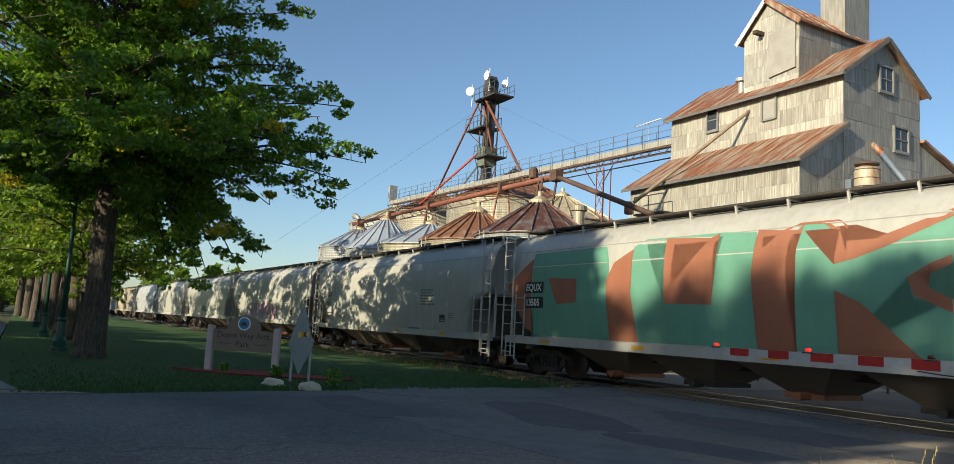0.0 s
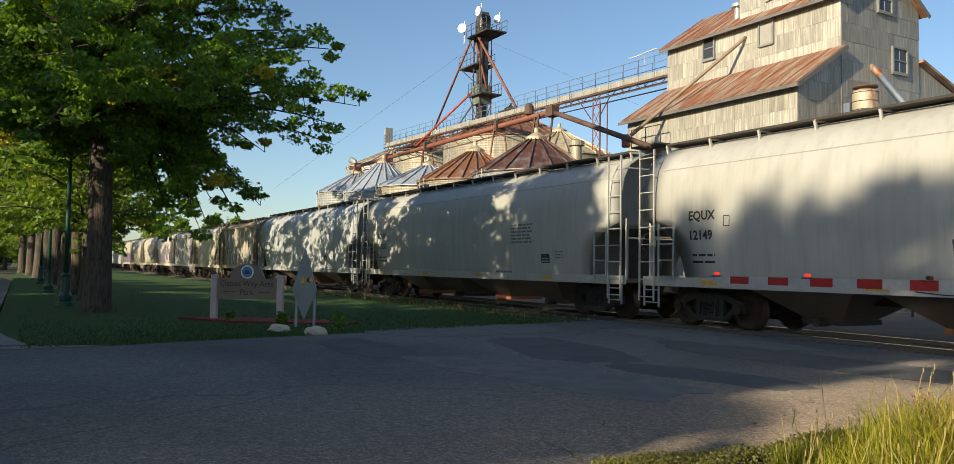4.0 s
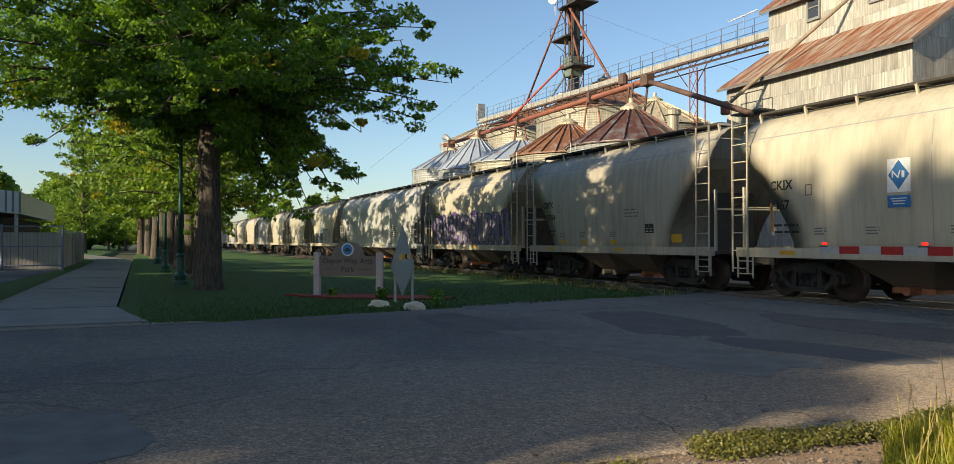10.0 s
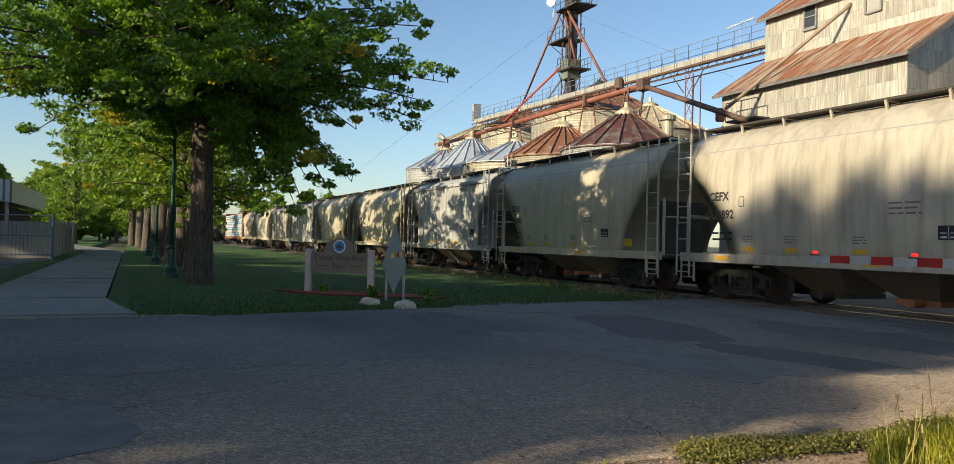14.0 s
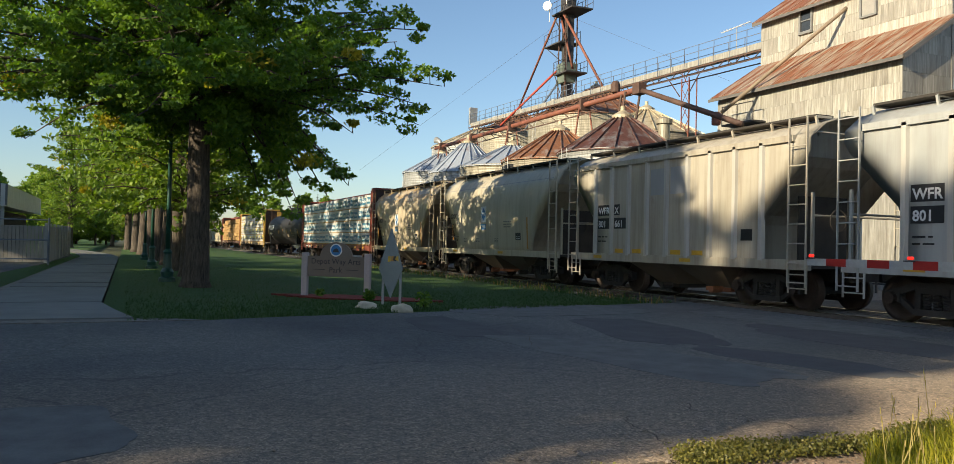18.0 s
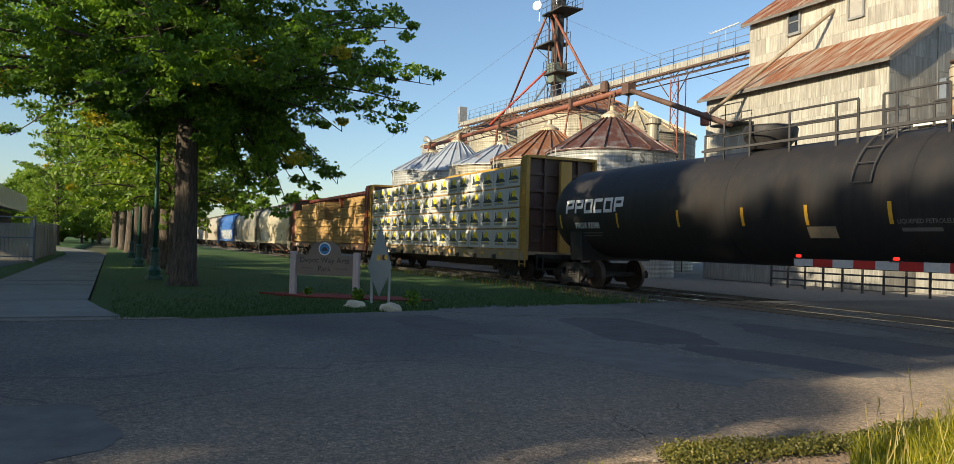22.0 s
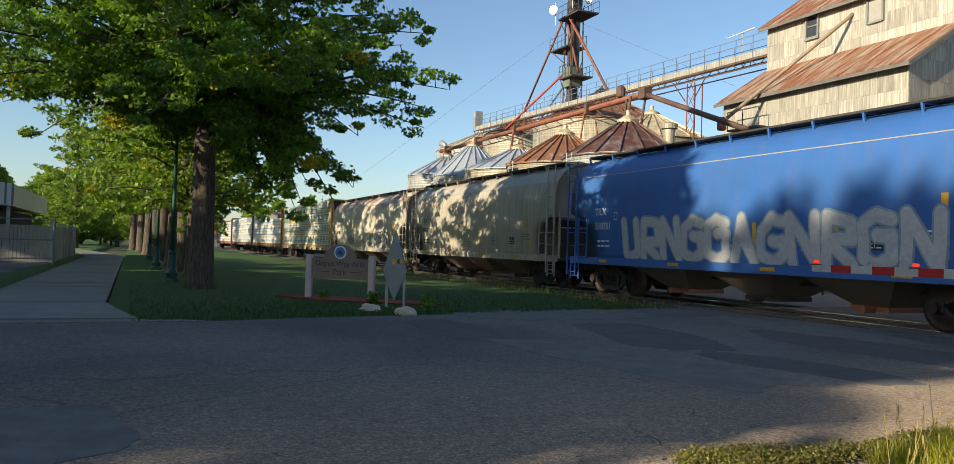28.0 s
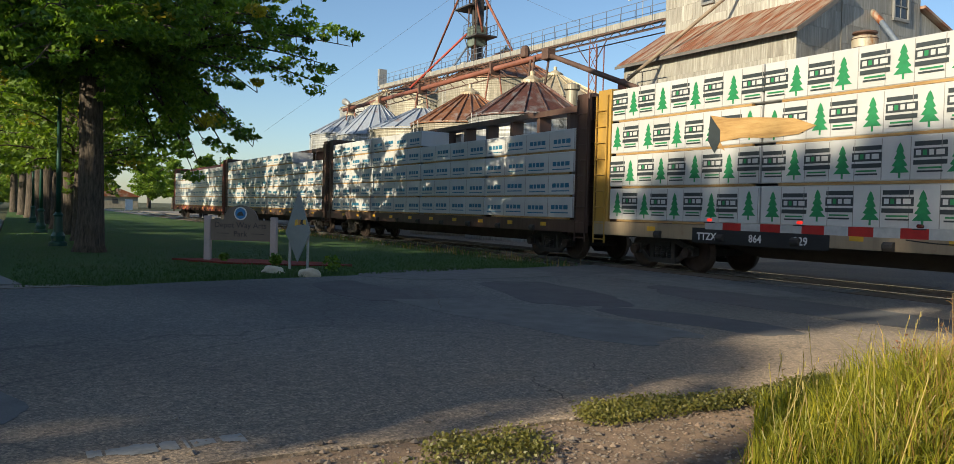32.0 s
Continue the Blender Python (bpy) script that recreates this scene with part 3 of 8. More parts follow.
for i in range(46):
    y = 0.33 + i * 0.018
    a, b_ = -4.62 + 0.05 * noise.noise((y * 9, 1.5, 0)) + rnd.uniform(-0.012, 0.012), -4.48 + 0.05 * noise.noise((y * 7, 4.5, 0)) + rnd.uniform(-0.012, 0.012)
    if rnd.random() < 0.86:
        bm.faces.new([bm.verts.new(p) for p in ((a, y, 0.004), (b_, y, 0.004), (b_, y + 0.0185, 0.004), (a, y + 0.0185, 0.004))])
tagged(part("stop_line", bm, M["white_line"]), "remains of a worn white painted road line", "road marking", kind="structure")


# ---- grain elevator ----
def clip(poly, a, b, c):
    """Keeps the part of a polygon where a*u + b*v <= c."""
    out = []
    for (p, q) in zip(poly, poly[1:] + poly[:1]):
        fp, fq = a * p[0] + b * p[1] - c, a * q[0] + b * q[1] - c
        if fp <= 0:
            out.append(p)
        if fp * fq < 0:
            k = fp / (fp - fq)
            out.append((p[0] + k * (q[0] - p[0]), p[1] + k * (q[1] - p[1])))
    return out


def clad(parent, axis, plane, u0, u1, v0, v1, cuts, mat, w=0.72, h=0.78, seed=1, out=-1):
    """Covers a wall with overlapping sheets: (u, v) run along the wall and up."""
    r = random.Random(seed)
    v, row = v1, 0
    full = {}
    while v > v0 + 0.05:
        lo = max(v0, v - h)
        u = u0 - (0.45 if row % 2 else 0.0) * w
        while u < u1:
            poly = [(max(u, u0), lo), (min(u + w - 0.003, u1), lo), (min(u + w - 0.003, u1), v - 0.004), (max(u, u0), v - 0.004)]
            u += w
            if poly[1][0] - poly[0][0] < 0.03:
                continue
            for cut in cuts:
                poly = clip(poly, *cut)
                if len(poly) < 3:
                    break
            if len(poly) < 3:
                continue
            lift = r.uniform(0.012, 0.022)
            lip = r.uniform(0.0, 0.012)
            bm = B()
            near, far = [], []
            for p in poly:
                o = plane + out * (lift + (lip if p[1] < lo + 0.01 else 0))
                near.append(bm.verts.new((p[0], o, p[1]) if axis == "y" else (o, p[0], p[1])))
                far.append(bm.verts.new((p[0], plane, p[1]) if axis == "y" else (plane, p[0], p[1])))
            bm.faces.new(near)
            bridge_rings(bm, near, far)
            part("tin_sheet", bm, mat, parent)
        v -= h
        row += 1


elevator = thing("grain_elevator", "old grain elevator clad in weathered galvanised tin with rusty roofs", "grain elevator")
XL, XR, YF, YM, YB = -30.4, -20.4, 26.0, 28.66, 34.0
EAVE, RIDGE, LEAN, LEAN_TOP = 12.82, 14.72, 8.78, 10.48
YR = 31.4
bm = prism(B(), [(YM, 0), (YM, EAVE), (YR, RIDGE), (YB, EAVE + 0.05), (YB, 0)], "x", XL, XR)
main_wall = part("main_body", bm, M["siding_dull_shade"], elevator)
bm = prism(B(), [(YF, 0), (YF, LEAN), (YM - 0.01, LEAN_TOP - 0.04), (YM - 0.01, 0)], "x", XL + 0.02, XR - 0.02)
lean_wall = part("track_side_lean_to", bm, M["siding_dull_shade"], elevator)
bm = prism(B(), [(YB + 0.01, 0), (YB + 0.01, 10.55), (38.4, 9.0), (38.4, 0)], "x", XL + 0.02, XR - 0.03)
part("rear_lean_to", bm, M["siding_dull_shade"], elevator)
CX0, CX1, CY0, CY1, CE, CR = -25.95, -22.85, 29.0, 34.0, 15.95, 17.35
CXM = (CX0 + CX1) / 2 - 0.15
bm = prism(B(), [(CX0, 12.6), (CX1, 12.6), (CX1, CE), (CXM, CR), (CX0, CE - 0.1)], "y", CY0, CY1)
cupola = part("cupola", bm, M["siding_dull_shade"], elevator)
bm = box(B(), -24.15, CX1 + 0.02, 32.2, 34.05, 15.5, 21.5)
headhouse = part("headhouse", bm, M["siding_dull_shade"], elevator)
bm = prism(B(), [(32.0, 21.5), (34.2, 21.5), (33.1, 22.4)], "x", -24.3, CX1 + 0.2)
part("headhouse_roof", bm, M["roof_rust"], elevator)


def slab_roof(name, y0, z0, y1, z1, x0, x1, parent, thick=0.10, mat=None):
    dy, dz = y1 - y0, z1 - z0
    n = Vector((0, -dz, dy)).normalized() * thick
    bm = prism(B(), [(y0, z0), (y1, z1), (y1 + n.y, z1 + n.z), (y0 + n.y, z0 + n.z)], "x", x0, x1)
    ob = part(name, bm, mat or M["roof_rust"], parent)
    ribs = int((x1 - x0) / 0.75)
    for i in range(ribs + 1):
        x = x0 + 0.03 + (x1 - x0 - 0.06) * i / ribs
        part("roof_seam", beam(B(), (x, y0 + n.y * 1.05, z0 + n.z * 1.05), (x, y1 + n.y * 1.05, z1 + n.z * 1.05), 0.035, 0.03), mat or M["roof_rust"], ob)
    return ob


slab_roof("track_side_roof", YF - 0.35, LEAN - 0.22, YM, LEAN_TOP, XL - 0.08, XR + 0.3, elevator)
slab_roof("main_roof", YM - 0.35, EAVE - 0.22, YR, RIDGE + 0.02, XL - 0.25, XR + 0.3, elevator)
bm = prism(B(), [(YR, RIDGE + 0.02), (YB + 0.35, EAVE - 0.15), (YB + 0.4, EAVE - 0.05), (YR, RIDGE + 0.12)], "x", XL - 0.25, XR + 0.3)
part("rear_roof", bm, M["roof_rust"], elevator)
bm = prism(B(), [(YB, 10.62), (38.7, 8.95), (38.75, 9.05), (YB, 10.74)], "x", XL - 0.2, XR + 0.25)
part("rear_lean_to_roof", bm, M["roof_rust"], elevator)
for sx, xe, ze in ((-1, CX0 - 0.3, CE - 0.33), (1, CX1 + 0.25, CE - 0.22)):
    bm = prism(B(), [(CXM, CR + 0.02), (xe, ze), (xe, ze + 0.1), (CXM, CR + 0.13)], "y", CY0 - 0.25, CY1 + 0.2)
    r = part("cupola_roof", bm, M["roof_rust"], elevator)
    for i in range(7):
        y = CY0 - 0.2 + i * 0.85
        part("roof_seam", beam(B(), (CXM, y, CR + 0.14), (xe, y, ze + 0.12), 0.05, 0.05), M["roof_rust"], r)
# dark eave boards
for y, z in ((YF - 0.37, LEAN - 0.27), (YM - 0.37, EAVE - 0.27)):
    part("fascia", box(B(), XL - 0.25, XR + 0.3, y - 0.03, y, z - 0.03, z + 0.11), M["trim_dark"], elevator)
for a, b_ in (((YF - 0.37, LEAN - 0.24), (YM, LEAN_TOP - 0.02)), ((YM - 0.37, EAVE - 0.24), (YR, RIDGE)), ((YB + 0.37, EAVE - 0.18), (YR, RIDGE))):
    part("barge_board", beam(B(), (XR + 0.32, a[0], a[1]), (XR + 0.32, b_[0], b_[1]), 0.04, 0.17), M["trim_dark"], elevator)
part("barge_board", beam(B(), (CX0 - 0.3, CY0 - 0.27, CE - 0.38), (CXM, CY0 - 0.27, CR - 0.02), 0.04, 0.2), M["white"], elevator)
part("barge_board", beam(B(), (CX1 + 0.25, CY0 - 0.27, CE - 0.27), (CXM, CY0 - 0.27, CR - 0.02), 0.04, 0.2), M["roof_rust"], elevator)


SLOPE = (RIDGE - EAVE) / (YR - YM)
SLOPE_B = (RIDGE - EAVE - 0.05) / (YB - YR)
clad(lean_wall, "y", YF, XL + 0.02, XR - 0.02, 4.4, LEAN - 0.27, (), M["siding"], seed=1)
clad(main_wall, "y", YM, XL, XR, LEAN_TOP + 0.05, EAVE - 0.27, (), M["siding"], seed=2)
# sheets facing sideways take the darker siding, their shade painted in
clad(main_wall, "x", XR, YM, YB, 5.8, RIDGE, ((-SLOPE, 1, EAVE - SLOPE * YM - 0.03), (SLOPE_B, 1, RIDGE + SLOPE_B * YR - 0.03)), M["siding_dull_shade"], seed=3, out=1)
SLOPE_L = (LEAN_TOP - LEAN) / (YM - YF)
clad(lean_wall, "x", XR - 0.02, YF, YM - 0.02, 5.8, LEAN_TOP, ((-SLOPE_L, 1, LEAN - SLOPE_L * YF - 0.05),), M["siding_dull_shade"], seed=4, out=1)
s_a, s_b = (CR - CE + 0.1) / (CXM - CX0), (CR - CE) / (CX1 - CXM)
clad(cupola, "y", CY0, CX0, CX1, 13.0, CR, ((-s_a, 1, CE - 0.1 - s_a * CX0 - 0.03), (s_b, 1, CR + s_b * CXM - 0.03)), M["siding_light"], seed=5)
clad(cupola, "x", CX1, CY0, CY1, 13.3, CE - 0.05, (), M["siding_dull_shade"], seed=6, out=1)


def window(parent, axis, plane, u0, u1, v0, v1, out, broken=False, boarded=False):
    def bx(a, b_, c, d, near, far):
        lo, hi = sorted((plane + out * near, plane + out * far))
        return box(B(), a, b_, lo, hi, c, d) if axis == "y" else box(B(), lo, hi, a, b_, c, d)
    w = part("window", bx(u0, u1, v0, v1, 0.0, 0.06), M["board"] if boarded else M["glass"], parent)
    for a, b_, c, d in ((u0 - 0.08, u0, v0 - 0.06, v1 + 0.08), (u1, u1 + 0.08, v0 - 0.06, v1 + 0.08), (u0, u1, v1, v1 + 0.08), (u0, u1, v0 - 0.08, v0)):
        part("window_frame", bx(a, b_, c, d, 0.0, 0.13), M["frame"], w)
    if not boarded:
        m = (v0 + v1) / 2
        part("sash_bar", bx(u0, u1, m - 0.025, m + 0.025, 0.06, 0.10), M["frame"], w)
        part("window_sill", bx(u0 - 0.1, u1 + 0.1, v0 - 0.13, v0 - 0.08, 0.0, 0.14), M["frame"], w)
        if not broken:
            c = (u0 + u1) / 2
            part("sash_bar", bx(c - 0.02, c + 0.02, v0, v1, 0.05, 0.08), M["frame"], w)


window(elevator, "y", YM, -27.82, -27.20, 11.62, 12.62, -1, broken=True)
window(elevator, "y", YM, -24.44, -23.76, 11.50, 12.60, -1, boarded=True)
window(elevator, "x", XR, 31.06, 31.92, 12.46, 13.52, 1)
window(elevator, "x", XR, 32.05, 32.98, 9.98, 10.98, 1)
part("loft_door", prism(B(), [(-24.42, 13.55), (-22.97, 13.72), (-22.97, 15.85), (-24.42, 15.62)], "y", CY0 - 0.12, CY0 - 0.05), M["board"], elevator, "closed grey loft door")
part("hoist_beam", box(B(), -25.0, -24.75, CY0 - 0.55, CY0, 15.72, 15.88), M["tie"], elevator)
bm = B()
lathe(bm, [(0.16, 13.1), (0.16, 13.95), (0.30, 13.97), (0.30, 14.12), (0.05, 14.25)], 14, -26.45, 29.4)
part("roof_vent", bm, M["grey_steel"], elevator)
# spout down the track side, with its braces
bm = path_tube(B(), [(-25.30, 28.64, 12.12), (-25.36, 28.4, 11.9), (-28.3, 24.4, 7.55)], 0.085, 10)
spout = part("loading_spout", bm, M["tan_pipe"], elevator, "long rusty tan loading spout", smooth=True)
part("spout_motor", lathe(B(), [(0.17, 7.0), (0.21, 7.05), (0.21, 7.5), (0.12, 7.6)], 12, -28.45, 24.25), M["red_pipe"], spout)
part("platform", box(B(), -29.2, -27.2, 25.2, 26.0, 7.1, 7.18), M["black_steel"], elevator)
for x in (-29.2, -28.2, -27.2):
    part("platform_rail", tube(B(), (x, 25.22, 7.15), (x, 25.22, 8.0), 0.025, n=6), M["black_steel"], elevator)
part("platform_rail", tube(B(), (-29.2, 25.22, 8.0), (-27.2, 25.22, 8.0), 0.025, n=6), M["black_steel"], elevator)
# pipe on the gable side
bm = path_tube(B(), [(-20.3, 30.62, 9.86), (-19.9, 30.5, 9.5), (-18.3, 29.6, 7.9)], 0.11, 10)
part("gable_spout", bm, M["blue_steel"], elevator, smooth=True)
part("spout_elbow", path_tube(B(), [(-20.42, 30.66, 10.0), (-20.25, 30.6, 9.85), (-19.85, 30.48, 9.45)], 0.135, 10), M["roof_rust"], elevator, smooth=True)
annex = thing("mill_annex", "low annex with a white roof edge against the elevator", "annex")
part("annex_wall", box(B(), -20.3, -14.0, 27.5, 34, -0.05, 6.2), M["siding_dull_shade"], annex)
part("annex_roof", prism(B(), [(27.2, 6.2), (34.2, 6.6), (34.2, 6.75), (27.2, 6.4)], "x", -20.3, -13.6), M["white"], annex)
fan = thing("roof_blower", "rusty drum blower with a wide cap on the annex", "blower")
FX, FY = -19.3, 28.6
part("drum", lathe(B(), [(0.38, 6.45), (0.38, 7.55), (0.36, 7.6), (0.46, 7.66), (0.48, 7.75), (0.48, 8.42), (0.44, 8.5)], 24, FX, FY), M["drum_rust"], fan, smooth=True)
for z in (7.72, 8.05, 8.4):
    part("drum_band", lathe(B(), [(0.47, z - 0.02), (0.5, z - 0.01), (0.5, z + 0.01), (0.47, z + 0.02)], 24, FX, FY), M["dark_pipe"], fan)
part("cap", lathe(B(), [(0.30, 8.5), (0.30, 8.58), (0.46, 8.62), (0.46, 8.68), (0.06, 8.78)], 24, FX, FY), M["dark_pipe"], fan)
part("motor_box", box(B(), FX - 0.78, FX - 0.5, FY - 0.3, FY + 0.3, 7.3, 8.1), M["blue_steel"], fan, bevel=0.03)
part("bracket", box(B(), FX - 0.75, FX + 0.6, FY - 0.35, FY + 0.35, 6.38, 6.47), M["grey_steel"], fan)


# ---- grain bins ----
def grain_bin(x, y, r, eave, peak, wall_mat, roof_mat, panels, label, vents=0):
    g = thing("grain_bin", label, "grain bin", "grain bins", at=(x, y, 0))
    prof, z = [], -0.05
    while z < eave - 0.02:
        h = min(0.82, eave - z)
        for k in range(4):
            prof += [(r, z + h * k / 4), (r + 0.018, z + h * (k + 0.5) / 4)]
        prof += [(r, z + h - 0.025), (r + 0.03, z + h - 0.012)]
        z += h
    prof.append((r, eave))
    part("bin_wall", lathe(B(), prof, 40), wall_mat, g)
    part("eave_ring", lathe(B(), [(r, eave - 0.06), (r + 0.07, eave - 0.05), (r + 0.07, eave + 0.01), (r, eave + 0.03)], 40), wall_mat, g)
    ro, rc = r + 0.13, 0.45
    zo = eave - 0.03
    half = math.pi / panels
    bm = B()
    cs = math.cos(half)
    a = [bm.verts.new(p) for p in ((ro * cs, -ro * math.sin(half), zo), (ro * cs, ro * math.sin(half), zo), (rc * cs, rc * math.sin(half), peak), (rc * cs, -rc * math.sin(half), peak))]
    b_ = [bm.verts.new(v.co - Vector((0, 0, 0.04))) for v in a]
    bm.faces.new(a)
    bm.faces.new(b_[::-1])
    bridge_rings(bm, a, b_)
    panel = finish(bm, "roof_panel", roof_mat)
    bm = B()
    beam(bm, (ro * 1.002, 0, zo + 0.06), (rc, 0, peak + 0.05), 0.045, 0.07)
    rib = finish(bm, "roof_rib", roof_mat)
    for i in range(panels):
        p = part("roof_panel", panel, None, g)
        p.rotation_euler.z = (i + 0.5) * 2 * half
        q = part("roof_rib", rib, None, g)
        q.rotation_euler.z = i * 2 * half
    part("roof_cap", lathe(B(), [(rc + 0.1, peak - 0.02), (rc + 0.1, peak + 0.14), (0.12, peak + 0.4), (0.12, peak + 0.62)], 16), M["bin_roof_cream"], g)
    for k in range(vents):
        a = -2.3 + k * 1.2
        rr = r * 0.62
        zz = eave + (peak - eave) * 0.38
        part("roof_vent", lathe(B(), [(0.3, zz - 0.1), (0.3, zz + 0.75), (0.42, zz + 0.78), (0.42, zz + 0.98), (0.1, zz + 1.1)], 14, rr * math.cos(a), rr * math.sin(a)), M["grey_steel"], g)
    bm = B()
    for s in (-0.22, 0.22):
        tube(bm, (s, -r - 0.16, 0.2), (s, -r - 0.16, eave + 0.1), 0.02, n=6)
    for k in range(16):
        z = 0.4 + k * (eave - 0.6) / 15
        tube(bm, (-0.22, -r - 0.16, z), (0.22, -r - 0.16, z), 0.016, n=5)
    part("ladder", bm, M["grey_steel"], g)
    return g


red_bin = grain_bin(-33.0, 22.3, 3.13, 5.94, 7.75, M["bin_wall"], M["bin_roof_dark"], 18, "round steel grain bin with a dark rusted cone roof")
mark_bin = grain_bin(-39.73, 22.6, 3.25, 6.13, 7.95, M["bin_wall_cream"], M["bin_roof_rust"], 26, "cream grain bin with an orange rusted cone roof")
grain_bin(-49.68, 24.5, 3.65, 6.68, 8.3, M["bin_wall_cream"], M["bin_roof_steel"], 20, "grey grain bin with a bright steel cone roof")
grain_bin(-57.6, 24.5, 3.02, 6.9, 9.35, M["bin_wall"], M["bin_roof_steel"], 20, "galvanised grain bin with a steep steel cone roof")
end_bin = grain_bin(-66.2, 25.7, 3.48, 7.59, 9.4, M["bin_wall"], M["bin_roof_steel"], 22, "galvanised grain bin at the end of the row")
grain_bin(-58.1, 36.5, 5.76, 12.0, 15.0, M["bin_wall_cream"], M["bin_roof_rust"], 32, "large cream grain bin with a ribbed rusty roof", 1)
grain_bin(-72.4, 36.5, 4.1, 12.86, 14.85, M["bin_wall_cream"], M["bin_roof_rust"], 26, "tall grain bin with a ribbed rusty roof", 1)
grain_bin(-83.2, 36.5, 5.2, 12.3, 14.55, M["bin_wall"], M["bin_roof_cream"], 26, "tall grain bin with a dull ribbed roof")
grain_bin(-43.85, 31.5, 3.91, 8.7, 10.55, M["bin_wall_cream"], M["bin_roof_cream"], 26, "grain bin with a cream and rust striped roof")
part("roof_vent", lathe(B(), [(0.28, 6.6), (0.28, 7.35), (0.40, 7.38), (0.40, 7.6), (0.1, 7.72)], 16, 1.6, 1.3), M["bin_wall_cream"], red_bin)
# painted maker's mark on the bin wall, as plain blocks
for k in range(6):
    a = -2.02 + k * 0.115
    ob = part("painted_mark", box(B(), 3.285, 3.295, -0.14, 0.14, 5.35, 5.85), M["black"], mark_bin, "plain dark painted block")
    ob.rotation_euler.z = a
bm = path_tube(B(), [(-0.0, -0.2, 9.6), (0.0, -0.2, 10.25), (-0.15, -0.25, 10.5), (-0.7, -0.4, 10.7)], [0.16, 0.16, 0.2, 0.3], 10)
part("gooseneck", bm, M["grey_steel"], end_bin, "curved vent hood", smooth=True)

# red conveyor tube over the front bins, and the spout to the elevator
tube_line = thing("grain_conveyor", "long red-oxide conveyor tube over the grain bins", "conveyor")
A_, C_ = Vector((-67.0, 25.3, 9.95)), Vector((-32.9, 23.2, 9.3))
part("conveyor_tube", tube(B(), A_, C_, 0.15, n=12), M["red_pipe"], tube_line, smooth=True)
part("tube_truss", beam(B(), A_ + Vector((3, 0, -0.5)), C_ + Vector((-4, 0, -0.5)), 0.06, 0.06), M["dark_pipe"], tube_line)
for k in range(16):
    p = A_.lerp(C_, 0.1 + k * 0.05)
    part("truss_bar", beam(B(), p + Vector((0, 0, -0.1)), p + Vector((0.75, 0, -0.5)), 0.04, 0.04), M["dark_pipe"], tube_line)
for k in (0.06, 0.29, 0.52, 0.83):
    p = A_.lerp(C_, k)
    part("support", tube(B(), (p.x, p.y - 0.3, p.z), (p.x - 0.5, p.y - 0.4, p.z - 2.6), 0.05, n=6), M["red_pipe"], tube_line)
    part("support", tube(B(), (p.x, p.y + 0.3, p.z), (p.x + 0.5, p.y + 0.4, p.z - 2.6), 0.05, n=6), M["red_pipe"], tube_line)
    part("clamp", box(B(), p.x - 0.12, p.x + 0.12, p.y - 0.3, p.y + 0.3, p.z - 0.3, p.z + 0.3), M["dark_pipe"], tube_line)
part("drive_box", box(B(), C_.x - 0.3, C_.x + 0.25, C_.y - 0.25, C_.y + 0.25, C_.z - 0.28, C_.z + 0.28), M["dark_pipe"], tube_line, bevel=0.03)
part("drive_motor", lathe(B(), [(0.22, 9.5), (0.25, 9.55), (0.25, 9.95), (0.15, 10.1)], 10, -35.2, 23.3), M["dark_pipe"], tube_line)
part("down_spout", path_tube(B(), [C_ + Vector((0.1, 0, -0.1)), C_ + Vector((0.6, 0.0, -0.25)), (-25.1, 22.7, 6.48)], 0.125, 10), M["dark_pipe"], tube_line, "dark rusty spout into the elevator", smooth=True)
for q in ((-33.0, 23.3), (-34.2, 23.0), (-33.4, 22.7)):
    part("stand_leg", tube(B(), (q[0], q[1], 9.2), (q[0] - 0.2, q[1] - 0.2, 6.9), 0.06, n=6), M["dark_pipe"], tube_line)

# bucket elevator tower with antennas
DISHES = ((0.9, 33.0, 23.0, 0.42, 0), (0.0, 31.9, 21.55, 0.40, 40), (0.0, 35.4, 22.95, 0.38, 20))
tower = thing("elevator_leg_tower", "dark steel bucket elevator tower carrying white dish antennas", "tower")
TX, TY = -58.6, 33.9
for dx in (-0.50, 0.12):
    part("leg_casing", box(B(), TX + dx, TX + dx + 0.36, TY - 0.3, TY + 0.3, -0.1, 21.8), M["black_steel"], tower)
for dx, dy in ((-0.72, -0.55), (0.72, -0.55), (-0.72, 0.55), (0.72, 0.55)):
    part("tower_leg", beam(B(), (TX + dx, TY + dy, -0.1), (TX + dx * 0.75, TY + dy, 20.9), 0.08, 0.08), M["dark_pipe"], tower)
for k in range(9):
    z = 2 + k * 2.25
    for s in (-0.7, 0.7):
        part("tower_brace", beam(B(), (TX - 0.68, TY + s * 0.8, z), (TX + 0.68, TY + s * 0.8, z + 2.2), 0.045, 0.045), M["dark_pipe"], tower)
part("gear_house", box(B(), TX - 0.55, TX + 0.6, TY - 0.7, TY + 0.5, 15.2, 16.9), M["green_grey"], tower, bevel=0.05)
part("head", prism(B(), [(TX - 0.62, 21.3), (TX + 0.58, 21.3), (TX + 0.62, 22.7), (TX + 0.25, 23.3), (TX - 0.25, 23.3), (TX - 0.66, 22.4)], "y", TY - 0.4, TY + 0.4), M["black_steel"], tower)
